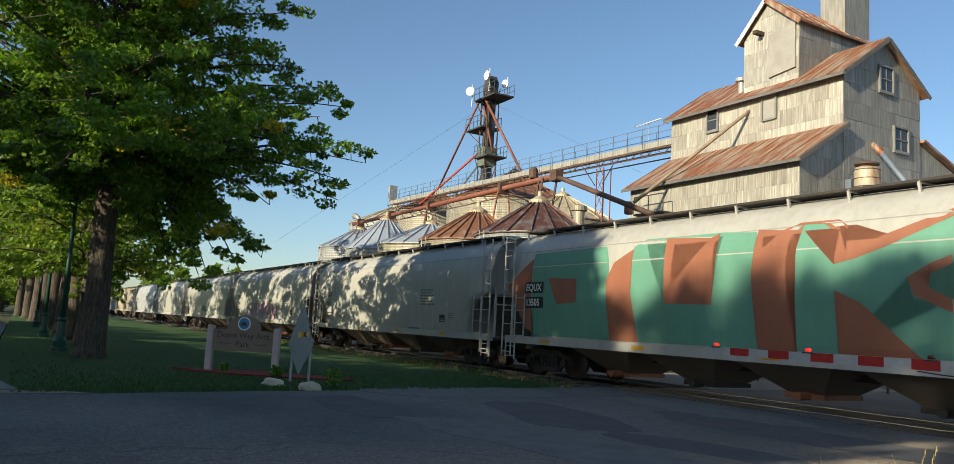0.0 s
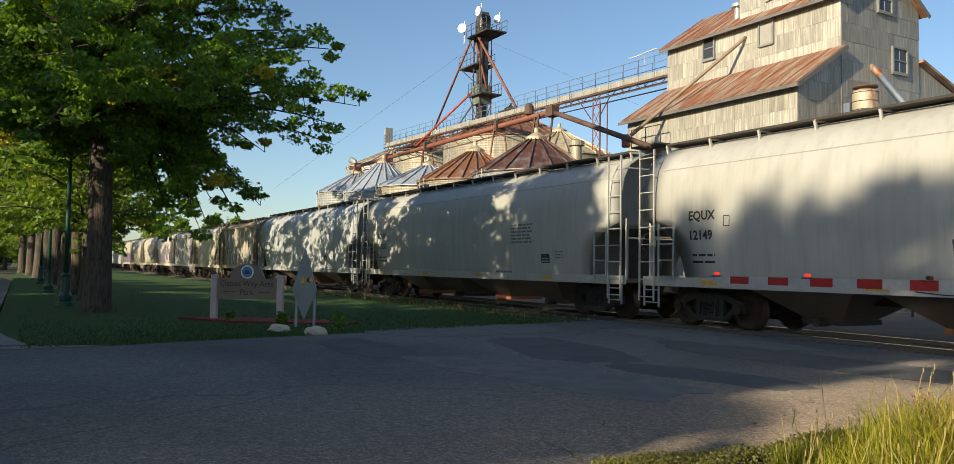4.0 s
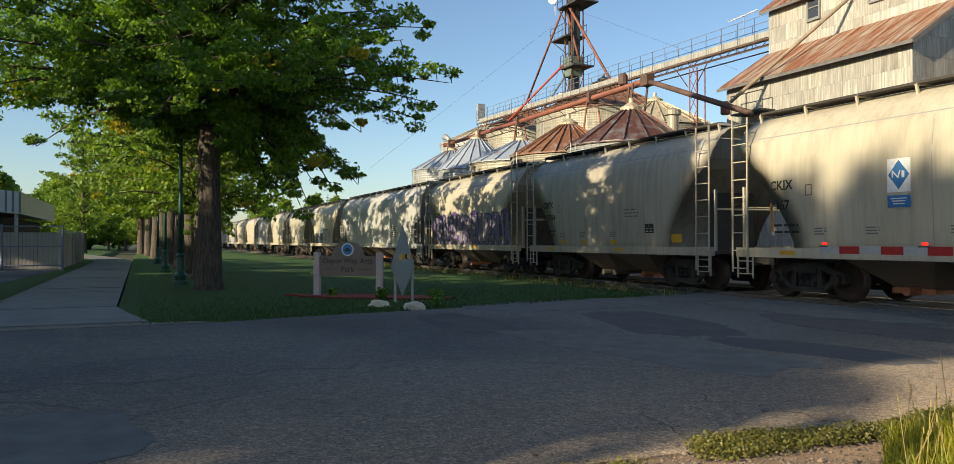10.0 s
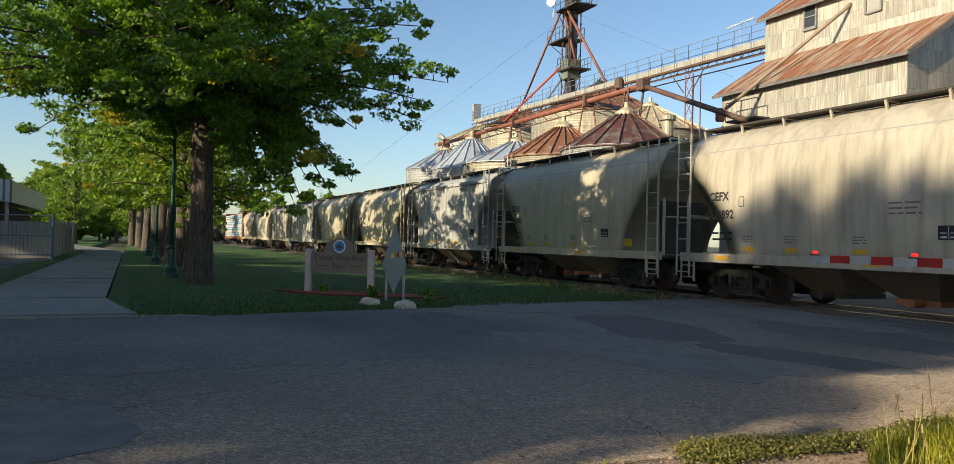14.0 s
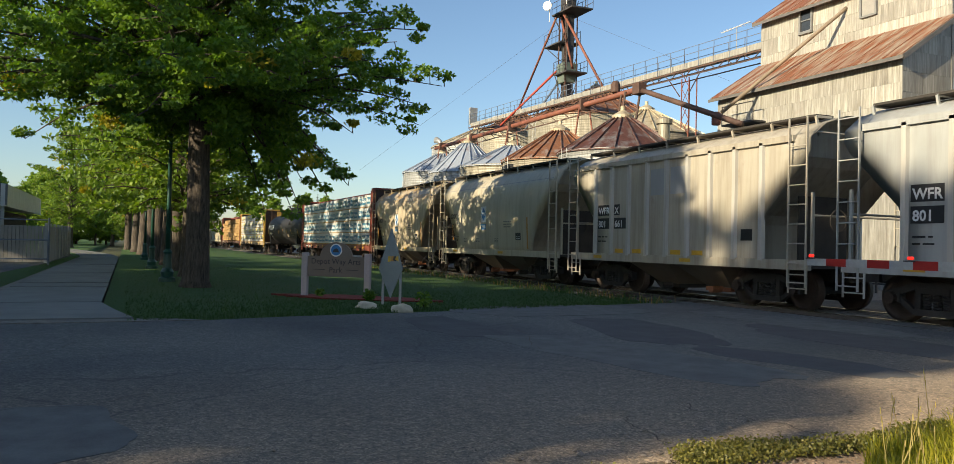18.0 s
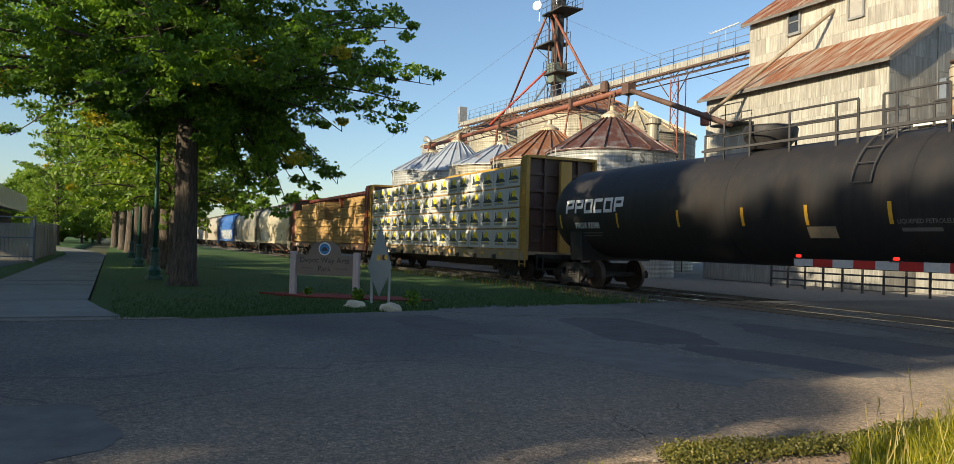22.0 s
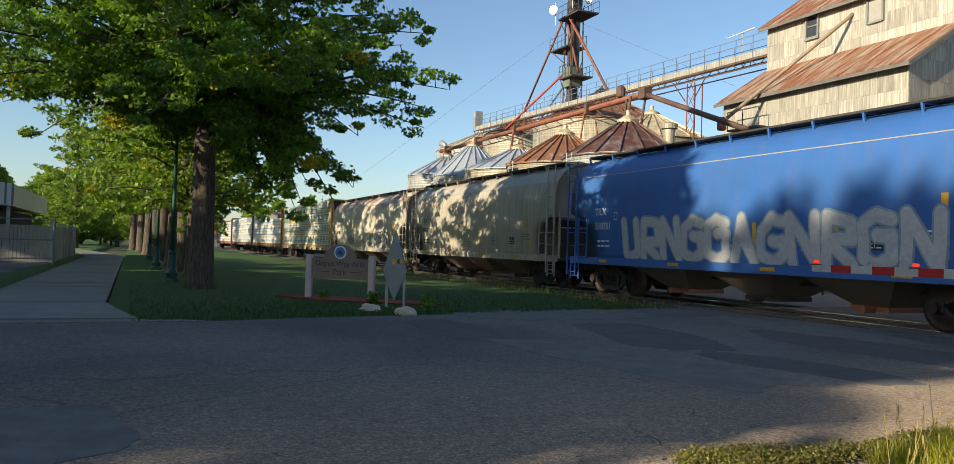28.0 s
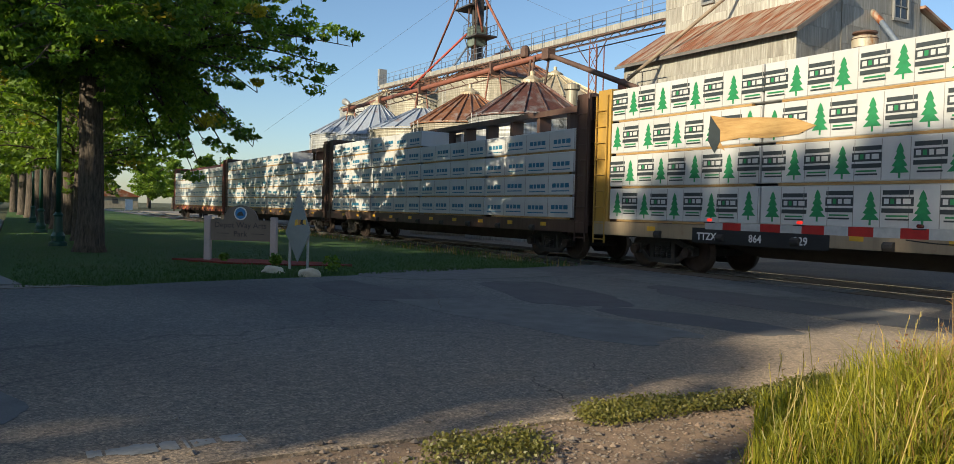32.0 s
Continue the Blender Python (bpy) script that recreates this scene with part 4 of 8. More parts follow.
for z, x0, x1 in ((21.2, -1.1, 2.3), (18.7, -2.4, 0.4), (16.0, -0.6, 1.6)):
    pl = part("platform", box(B(), TX + x0, TX + x1, TY - 1.0, TY + 1.0, z - 0.12, z), M["black_steel"], tower)
    for y in (-1.0, 1.0):
        for h in (0.5, 1.0):
            part("handrail", tube(B(), (TX + x0, TY + y, z + h), (TX + x1, TY + y, z + h), 0.025, n=5), M["black_steel"], pl)
        for k in range(5):
            x = TX + x0 + (x1 - x0) * k / 4
            part("handrail_post", tube(B(), (x, TY + y, z), (x, TY + y, z + 1.0), 0.025, n=5), M["black_steel"], pl)
    part("platform_knee", beam(B(), (TX + x0 * 0.9, TY - 0.9, z - 0.1), (TX, TY - 0.7, z - 1.6), 0.06, 0.06), M["black_steel"], tower)
for dx, dish_y, z, r, tilt in DISHES:
    bm = lathe(B(), [(0.02, -0.02), (r * 0.6, 0.02), (r, 0.12), (r, 0.16), (r * 0.6, 0.07), (0.02, 0.04)], 20)
    bmesh.ops.transform(bm, matrix=pose(0, 0, 0, 90, 0, tilt), verts=bm.verts[:])
    dish = part("dish_antenna", bm, M["white"], tower, "white dish antenna", smooth=True, at=(TX + dx, dish_y, z))
    part("antenna_mast", tube(B(), (0, 0.18, -1.3), (0, 0.18, 0.7), 0.04, n=6), M["white"], dish)
for a, b_, r, mt in (((TX - 1.0, TY - 0.5, 21.3), (-72.2, 36.2, 15.4), 0.10, "red_pipe"), ((TX - 0.5, TY - 0.5, 21.2), (-57.2, 33.6, 16.2), 0.10, "red_pipe"),
                     ((TX + 0.0, TY - 0.6, 21.3), (-53.3, 34.4, 13.6), 0.11, "red_pipe"), ((TX - 0.7, TY - 0.6, 16.4), (-65.5, 31.0, 12.3), 0.10, "scarlet"),
                     ((TX - 0.4, TY - 0.6, 15.4), (-61.5, 31.5, 11.5), 0.09, "blue_steel")):
    part("grain_spout", tube(B(), a, b_, r, n=10), M[mt], tower, smooth=True)
for end in ((-88, 24, 9.5), (-41, 36, 12.5), (-76, 40, 13)):
    part("guy_wire", tube(B(), (TX, TY, 21.0), end, 0.009, n=4), M["black_steel"], tower)

# conveyor bridge
bridge = thing("conveyor_bridge", "long enclosed conveyor bridge with handrails on a lattice truss", "conveyor bridge")
P0, P1 = Vector((-74.0, 32, 13.5)), Vector((-30.4, 32, 12.62))


def along(k, dz=0.0, dy=0.0):
    p = P0.lerp(P1, k)
    return Vector((p.x, p.y + dy, p.z + dz))


part("conveyor_housing", beam(B(), along(0), along(1), 0.7, 0.36), M["siding_light"], bridge)
for dy in (-0.55, 0.55):
    part("truss_chord", beam(B(), along(0, -0.72, dy), along(1, -0.72, dy), 0.06, 0.06), M["dark_pipe"], bridge)
    part("truss_chord", beam(B(), along(0, -0.33, dy), along(1, -0.33, dy), 0.07, 0.09), M["dark_pipe"], bridge)
    for h in (0.62, 1.02):
        part("handrail", beam(B(), along(0, h, dy), along(1, h, dy), 0.03, 0.03), M["blue_steel"], bridge)
post = finish(beam(B(), (0, 0, -0.3), (0, 0, 1.02), 0.03, 0.03), "handrail_post", M["blue_steel"])
brace = finish(beam(B(), (-0.3, 0, -0.72), (0.3, 0, -0.33), 0.04, 0.04), "truss_brace", M["dark_pipe"])
for k in range(33):
    part("handrail_post", post, None, bridge, at=along(k / 32, 0, -0.55))
    part("handrail_post", post, None, bridge, at=along(k / 32, 0, 0.55))
for k in range(60):
    q = part("truss_brace", brace, None, bridge, at=along((k + 0.5) / 60, 0, -0.55))
    q.scale.x = 1 if k % 2 else -1
for x in (-40.2, -39.5):
    for y in (31.5, 32.1):
        part("trestle_leg", beam(B(), (x, y, -0.1), (x, y, 12.0), 0.055, 0.055), M["red_pipe"], bridge)
for k in range(12):
    z = 0.4 + k
    part("trestle_brace", beam(B(), (-40.2, 31.5, z), (-39.5, 31.5, z + 1), 0.03, 0.03), M["red_pipe"], bridge)
    part("trestle_brace", beam(B(), (-39.5, 31.5, z), (-40.2, 31.5, z + 1), 0.03, 0.03), M["red_pipe"], bridge)
for s in (-1, 1):
    part("knee_brace", beam(B(), (-39.85 + s * 0.4, 31.4, 10.9), (-39.85 + s * 1.5, 31.4, 12.1), 0.05, 0.05), M["dark_pipe"], bridge)
for x in (-66,):
    part("trestle_leg", beam(B(), (x, 32.0, -0.1), (x, 32.0, 13.0), 0.12, 0.12), M["dark_pipe"], bridge)
part("end_post", box(B(), -74.4, -74.0, 31.6, 32.4, 13.6, 15.3), M["grey_steel"], bridge)
aerial = thing("roof_aerial", "thin white television aerial on a mast by the bridge", "aerial")
part("mast", tube(B(), (-36.6, 32.6, 12.5), (-36.6, 32.6, 14.55), 0.025, n=6), M["grey_steel"], aerial)
part("boom", tube(B(), (-37.9, 32.6, 14.5), (-35.3, 32.4, 14.52), 0.03, n=6), M["white"], aerial)
for k in range(9):
    x = -37.8 + k * 0.3
    part("element", tube(B(), (x, 32.35, 14.51), (x, 32.75, 14.51), 0.015, n=5), M["white"], aerial)


# ---- the train ----
PROFILE = {
    "long": [(0.95, 1.46), (1.25, 1.53), (2.3, 1.60), (3.2, 1.58), (3.62, 1.50), (3.70, 1.47), (4.0, 1.27), (4.22, 0.95), (4.36, 0.5), (4.40, 0.0)],
    "short": [(0.98, 1.50), (1.3, 1.55), (2.2, 1.60), (3.0, 1.60), (3.55, 1.52), (3.62, 1.48), (3.95, 1.28), (4.18, 0.95), (4.32, 0.5), (4.36, 0.0)],
    "ribbed": [(0.98, 1.50), (1.05, 1.52), (2.2, 1.52), (3.75, 1.52), (3.80, 1.50), (4.1, 1.1), (4.30, 0.5), (4.34, 0.0)],
}


def half_width(kind, z):
    p = PROFILE[kind]
    for (za, wa), (zb, wb) in zip(p, p[1:]):
        if z <= zb:
            return wa + (wb - wa) * max(0, z - za) / (zb - za)
    return 0.0


def end_cut(kind, z):
    """How far the body's end is set back at a height."""
    if kind == "long":
        return 0.50 + (1.35 * math.sqrt(max(0, 1 - ((z - 0.95) / 1.55) ** 2)) if z < 2.5 else 0.0)
    if kind == "ribbed":
        return 0.45 + 1.35 * min(1.0, max(0.0, 1 - (z - 2.1) / 1.35))
    u = (z - 0.95) / 2.45
    return 0.45 + (1.85 * (1 - max(0, u) ** 1.7) if u < 1 else 0.0)


MESH = {}


def cached(key, make):
    if key not in MESH:
        MESH[key] = make()
    return MESH[key]


def hopper_body(kind, length):
    def make():
        bm = B()
        zs = []
        p = PROFILE[kind]
        for (za, _), (zb, _) in zip(p, p[1:]):
            n = max(1, int((zb - za) / 0.22))
            zs += [za + (zb - za) * k / n for k in range(n)]
        zs.append(p[-1][0])
        section = [(-half_width(kind, z), z) for z in zs] + [(half_width(kind, z), z) for z in zs[-2::-1]]
        n = int(length / 0.9)
        rows = []
        for y, z in section:
            e = length / 2 - end_cut(kind, z)
            rows.append([bm.verts.new((-e + 2 * e * i / n, y, z)) for i in range(n + 1)])
        for a, b_ in zip(rows, rows[1:]):
            for i in range(n):
                bm.faces.new((a[i], a[i + 1], b_[i + 1], b_[i]))
        for i in range(n):
            bm.faces.new((rows[-1][i], rows[-1][i + 1], rows[0][i + 1], rows[0][i]))
        m = len(rows)
        for k, inward in ((0, 1), (n, -1)):
            rim = [r_[k] for r_ in rows]
            inner = [bm.verts.new((v.co.x + inward * 0.75, v.co.y * 0.96, 0.95 + (v.co.z - 0.95) * 0.975)) for v in rim]
            for i in range(m - 1):
                bm.faces.new((rim[i], rim[i + 1], inner[i + 1], inner[i]))
            for i in range(m // 2):
                q = [inner[i], inner[i + 1], inner[m - 2 - i], inner[m - 1 - i]]
                q = list(dict.fromkeys(q))
                if len(q) > 2:
                    bm.faces.new(q)
        bmesh.ops.recalc_face_normals(bm, faces=bm.faces[:])
        me = finish(bm, "body", M["white"])
        flags = [abs(f.normal.x) < 0.5 for f in me.polygons]
        me.polygons.foreach_set("use_smooth", flags)
        return me
    return cached((kind, length), make)


def wheel_mesh():
    bm = lathe(B(), [(0.09, -0.10), (0.30, -0.04), (0.38, -0.06), (0.395, -0.07), (0.455, -0.065), (0.46, 0.045), (0.485, 0.055), (0.485, 0.075), (0.40, 0.075), (0.37, 0.03), (0.2, 0.05), (0.09, 0.10)], 28)
    bmesh.ops.transform(bm, matrix=pose(0, 0, 0, -90, 0, 0), verts=bm.verts[:])
    return finish(bm, "wheel", M["wheel"], True)


def side_frame_mesh():
    bm = B()
    out = [(-1.12, 0.40), (-1.10, 0.58), (-0.78, 0.66), (-0.45, 0.78), (0.45, 0.78), (0.78, 0.66), (1.10, 0.58), (1.12, 0.40), (0.82, 0.40), (0.45, 0.20), (-0.45, 0.20), (-0.82, 0.40)]
    prism(bm, [(-1.10, 0.58), (-0.78, 0.66), (-0.45, 0.78), (0.45, 0.78), (0.78, 0.66), (1.10, 0.58), (1.05, 0.50), (0.72, 0.54), (0.40, 0.66), (-0.40, 0.66), (-0.72, 0.54), (-1.05, 0.50)], "y", -0.06, 0.06)
    prism(bm, [(-0.45, 0.16), (0.45, 0.16), (0.48, 0.28), (-0.48, 0.28)], "y", -0.08, 0.08)
    for s in (-1, 1):
        beam(bm, (s * 0.45, 0, 0.22), (s * 0.85, 0, 0.52), 0.11, 0.10)
        beam(bm, (s * 0.36, 0, 0.25), (s * 0.36, 0, 0.72), 0.12, 0.12)
        box(bm, s * 0.89 - 0.17, s * 0.89 + 0.17, -0.09, 0.09, 0.38, 0.60)
    return finish(bm, "side_frame", M["truck"])


def spring_mesh():
    bm = B()
    for x in (-0.2, 0.0, 0.2):
        lathe(bm, [(0.06, 0.28)] + [(0.085 if k % 2 else 0.06, 0.28 + k * 0.028) for k in range(1, 12)] + [(0.06, 0.60)], 10, x, 0)
    box(bm, -0.30, 0.30, -0.09, 0.09, 0.58, 0.68)
    return finish(bm, "spring_nest", M["truck"])


def truck(parent, x):
    frame_mesh, wm = cached("frame", side_frame_mesh), cached("wheel", wheel_mesh)
    axle = cached("axle", lambda: finish(tube(B(), (0, -1.0, 0), (0, 1.0, 0), 0.085, n=10), "axle", M["truck"]))
    cap = cached("cap", lambda: finish(tube(B(), (0, -0.13, 0), (0, 0.13, 0), 0.12, n=12), "bearing_cap", M["wheel"]))
    bolster = cached("bolster", lambda: finish(box(B(), -0.22, 0.22, -1.0, 1.0, 0.45, 0.80), "truck_bolster", M["truck"]))
    springs = cached("springs", spring_mesh)
    t = part("truck", bolster, None, parent, "greasy cast-steel wheel truck", at=(x, 0, 0))
    for s in (-1, 1):
        part("side_frame", frame_mesh, None, t, at=(0, s * 1.02, 0))
        part("spring_nest", springs, None, t, at=(0, s * 1.02, 0))
        for w in (-0.89, 0.89):
            q = part("wheel", wm, None, t, at=(w, s * 0.76, 0.457))
            q.rotation_euler.z = 0 if s < 0 else math.pi
            part("bearing_cap", cap, None, t, at=(w, s * 1.08, 0.457))
    for w in (-0.89, 0.89):
        part("axle", axle, None, t, at=(w, 0, 0.457))


def ladder_mesh(z0, z1, w=0.44, step=0.42):
    def make():
        bm = B()
        for s in (-w / 2, w / 2):
            beam(bm, (s, 0, z0), (s, 0, z1), 0.042, 0.025)
        z = z0 + 0.1
        while z < z1:
            tube(bm, (-w / 2, 0, z), (w / 2, 0, z), 0.014, n=6)
            z += step
        return finish(bm, "ladder", M["white"])
    return cached(("ladder", z0, z1, w), make)


def couplers(parent, length):
    c = cached("coupler", lambda: finish(prism(box(B(), -0.75, 0.05, -0.09, 0.09, 0.72, 0.98), [(0.0, -0.16), (0.28, -0.16), (0.30, 0.0), (0.14, 0.05), (0.16, 0.18), (0.0, 0.16)], "z", 0.70, 1.0), "coupler", M["truck"]))
    for s in (-1, 1):
        q = part("coupler", c, None, parent, at=(s * (length / 2 - 0.2), 0, 0))
        q.rotation_euler.z = 0 if s > 0 else math.pi


def decal(parent, name, polys, mat, kind, lift=0.006, label="", side=-1):
    """Flat paint shapes (x, z) laid onto the car's curved side."""
    bm = B()
    for k, poly in enumerate(polys):
        bm.faces.new([bm.verts.new((x, 0.0004 * (k % 6), z)) for x, z in poly])
    bmesh.ops.triangulate(bm, faces=bm.faces[:])
    z = 1.1
    while z < 4.1 and kind != "flat":
        bmesh.ops.bisect_plane(bm, geom=bm.verts[:] + bm.edges[:] + bm.faces[:], plane_co=(0, 0, z), plane_no=(0, 0, 1))
        z += 0.22
    for v in bm.verts:
        v.co.y = side * ((half_width(kind, v.co.z) if kind in PROFILE else kind if isinstance(kind, float) else 1.56) + lift + v.co.y)
    me = finish(bm, name, mat)
    return part(name, me, None, parent, label)


def letters(parent, words, x, z, size, mat, kind, name="reporting_mark", lift=0.008):
    """Lettering laid onto the side; x is its left end."""
    cu = bpy.data.curves.new("lettering", "FONT")
    cu.body, cu.size, cu.resolution_u, cu.offset = words, size, 2, size * 0.028
    ob = bpy.data.objects.new("lettering", cu)
    scene.collection.objects.link(ob)
    me = bpy.data.meshes.new_from_object(ob)
    bpy.data.objects.remove(ob)
    bpy.data.curves.remove(cu)
    for v in me.vertices:
        u, w = v.co.x, v.co.y
        hw = half_width(kind, z + w) if kind in PROFILE else (kind if isinstance(kind, float) else 1.56)
        v.co = (x + u, -(hw + lift), z + w)
    me.name = name
    me.materials.clear()
    me.materials.append(mat)
    return part(name, me, None, parent)


def bars(parent, x, z, w, rows, mat, kind, h=0.045, gap=0.1, seed=0):
    r = random.Random(seed)
    polys = []
    for k in range(rows):
        zz = z - k * gap
        u = x
        end = x + w * r.uniform(0.8, 1.0)
        while u < end:
            q = min(end, u + r.uniform(0.12, 0.34))
            polys.append([(u, zz), (q, zz), (q, zz + h), (u, zz + h)])
            u = q + 0.05
    ob = decal(parent, "stencil", polys, mat, kind)
    ob["kind"] = "stuff"
    return ob


def plate(parent, x, z, kind):
    """Black inspection stencil of two framed squares."""
    p = decal(parent, "inspection_plate", [rect(x, x + 0.42, z, z + 0.26)], M["black"], kind, 0.008)
    decal(p, "inspection_entry", [rect(x + 0.05 + 0.19 * k, x + 0.17 + 0.19 * k, z + 0.04, z + 0.065) for k in (0, 1)] + [rect(x + 0.05 + 0.19 * k, x + 0.17 + 0.19 * k, z + 0.12, z + 0.135) for k in (0, 1)] + [rect(x + 0.205, x + 0.215, z + 0.03, z + 0.24)], M["white_mark"], kind, 0.012)


def strokes(pts, w, rounded=False):
    """Thick line pieces along a polyline."""
    out = []
    for (xa, za), (xb, zb) in zip(pts, pts[1:]):
        d = Vector((xb - xa, zb - za))
        if d.length < 1e-4:
            continue
        d.normalize()
        n = Vector((-d.y, d.x)) * w / 2
        e = d * w * 0.35
        if rounded:
            base = math.atan2(d.y, d.x)
            out.append([(xa + w / 2 * math.cos(base + math.pi / 2 + k * math.pi / 5), za + w / 2 * math.sin(base + math.pi / 2 + k * math.pi / 5)) for k in range(6)]
                       + [(xb + w / 2 * math.cos(base - math.pi / 2 + k * math.pi / 5), zb + w / 2 * math.sin(base - math.pi / 2 + k * math.pi / 5)) for k in range(6)])
        else:
            out.append([(xa + n.x - e.x, za + n.y - e.y), (xa - n.x - e.x, za - n.y - e.y), (xb - n.x + e.x, zb - n.y + e.y), (xb + n.x + e.x, zb + n.y + e.y)])
    return out


def graffiti(parent, kind, x0, x1, z0, z1, count, fill, outline, seed, weight=0.2, cloud=None, edge=0.09):
    """A sprayed tag of abstract bulging letter forms."""
    r = random.Random(seed)
    thick, thin = [], []
    if cloud:
        puffs = []
        for k in range(int((x1 - x0) * 5)):
            cx, cz, rr = r.uniform(x0, x1), r.uniform(z0, z1 + 0.1), r.uniform(0.15, 0.42)
            cz = min(max(cz, z0 + rr * 0.4), z1)
            puffs.append([(cx + rr * 1.2 * math.cos(a * math.tau / 10) * r.uniform(0.8, 1.15), max(1.0, cz + rr * 0.8 * math.sin(a * math.tau / 10))) for a in range(10)])
        for k in range(0, len(puffs), 3):
            decal(parent, "spray_cloud", puffs[k:k + 3], cloud, kind, 0.004 + 0.00012 * k)
    w = (x1 - x0) / count
    for i in range(count):
        a = x0 + i * w + w * 0.14
        b_ = a + w * 0.72
        m = (a + b_) / 2
        j = lambda s=0.09: r.uniform(-s, s)
        zm = (z0 + z1) / 2 + j(0.15)
        shape = r.choice([
            [(a, z0), (a + j(), z1), (b_, z1 - 0.1 + j()), (b_ + j(), zm), (a, zm), (b_, z0)],
            [(a, z1), (a + j(), z0 + 0.08), (m, z0), (b_, z0 + 0.1), (b_ + j(), z1)],
            [(b_, z1 - 0.1), (m, z1), (a, zm + 0.2), (a + j(), z0 + 0.15), (m, z0), (b_, z0 + 0.15), (b_, zm), (m, zm)],
            [(a, z0), (m + j(), z1), (b_, z0), (m, zm - 0.1), (a + 0.1, zm - 0.15)],
            [(a, z0), (a + j(), z1), (b_, z0 + j()), (b_ + j(), z1)]])
        shape = [(x, min(max(z, z0), z1 + 0.1)) for x, z in shape]
        smooth = []
        for (xa, za), (xb, zb) in zip(shape, shape[1:]):
            smooth += [(xa, za), ((xa + xb) / 2 + j(0.03), (za + zb) / 2 + j(0.03))]
        smooth.append(shape[-1])
        letter = decal(parent, "graffiti_letter", strokes(smooth, weight + min(edge, weight * 0.7), True), outline, kind, 0.010 + 0.003 * (i % 2), "sprayed graffiti letter outline")
        decal(letter, "graffiti_fill", strokes(smooth, weight, True), fill, kind, 0.017 + 0.001 * (i % 2), "sprayed graffiti fill")


SPRAY = {"A": [[(0, 0), (0.08, 0.9), (0.5, 1), (0.9, 0.9), (1, 0)], [(0.1, 0.4), (0.9, 0.4)]], "U": [[(0, 1), (0.06, 0.2), (0.5, 0), (0.94, 0.2), (1, 1)]],
         "R": [[(0, 0), (0.04, 1), (0.7, 0.98), (1, 0.74), (0.7, 0.46), (0.1, 0.45)], [(0.45, 0.45), (1, 0)]], "E": [[(1, 0.96), (0.4, 1), (0.05, 0.75), (0.0, 0.2), (0.4, 0), (1, 0.08)], [(0.1, 0.5), (0.85, 0.5)]],
         "N": [[(0, 0), (0.08, 1), (0.88, 0.02), (1, 1)]], "D": [[(0, 0), (0.06, 1), (0.65, 0.95), (1, 0.45), (0.85, 0.05), (0, 0)]], "Y": [[(0, 1), (0.5, 0.5), (1, 1)], [(0.5, 0.5), (0.2, -0.2)]],
         "O": [[(0.5, 1), (0, 0.6), (0.1, 0.1), (0.6, 0), (1, 0.4), (0.5, 1)]], "G": [[(1, 0.9), (0.5, 1), (0, 0.6), (0.1, 0.1), (0.6, 0), (1, 0.2), (0.95, 0.5), (0.55, 0.5)]],
         "K": [[(0, 0), (0, 1)], [(1, 1), (0.05, 0.45), (0.9, 0)]]}


def sprayed_word(parent, kind, word, x0, x1, z0, z1, weight, outline, fill=None, edge=0.07, lean=0.0):
    """A word sprayed by hand: broad filled letters with an outline, or bare lines."""
    w = (x1 - x0) / len(word)
    for k, ch in enumerate(word):
        lines = []
        for line in SPRAY[ch]:
            lines.append([(x0 + w * (k + 0.12 + 0.74 * u) + lean * (v - 0.5), z0 + (z1 - z0) * v * (1 + 0.06 * (k % 2))) for u, v in line])
        rim = [p for line in lines for p in strokes(line, weight + (edge if fill else 0), True)]
        letter = decal(parent, "graffiti_letter", rim, outline, kind, 0.010 + 0.003 * (k % 2), "sprayed graffiti letter")
        if fill:
            decal(letter, "graffiti_fill", [p for line in lines for p in strokes(line, weight, True)], fill, kind, 0.017 + 0.001 * (k % 2), "sprayed graffiti fill")


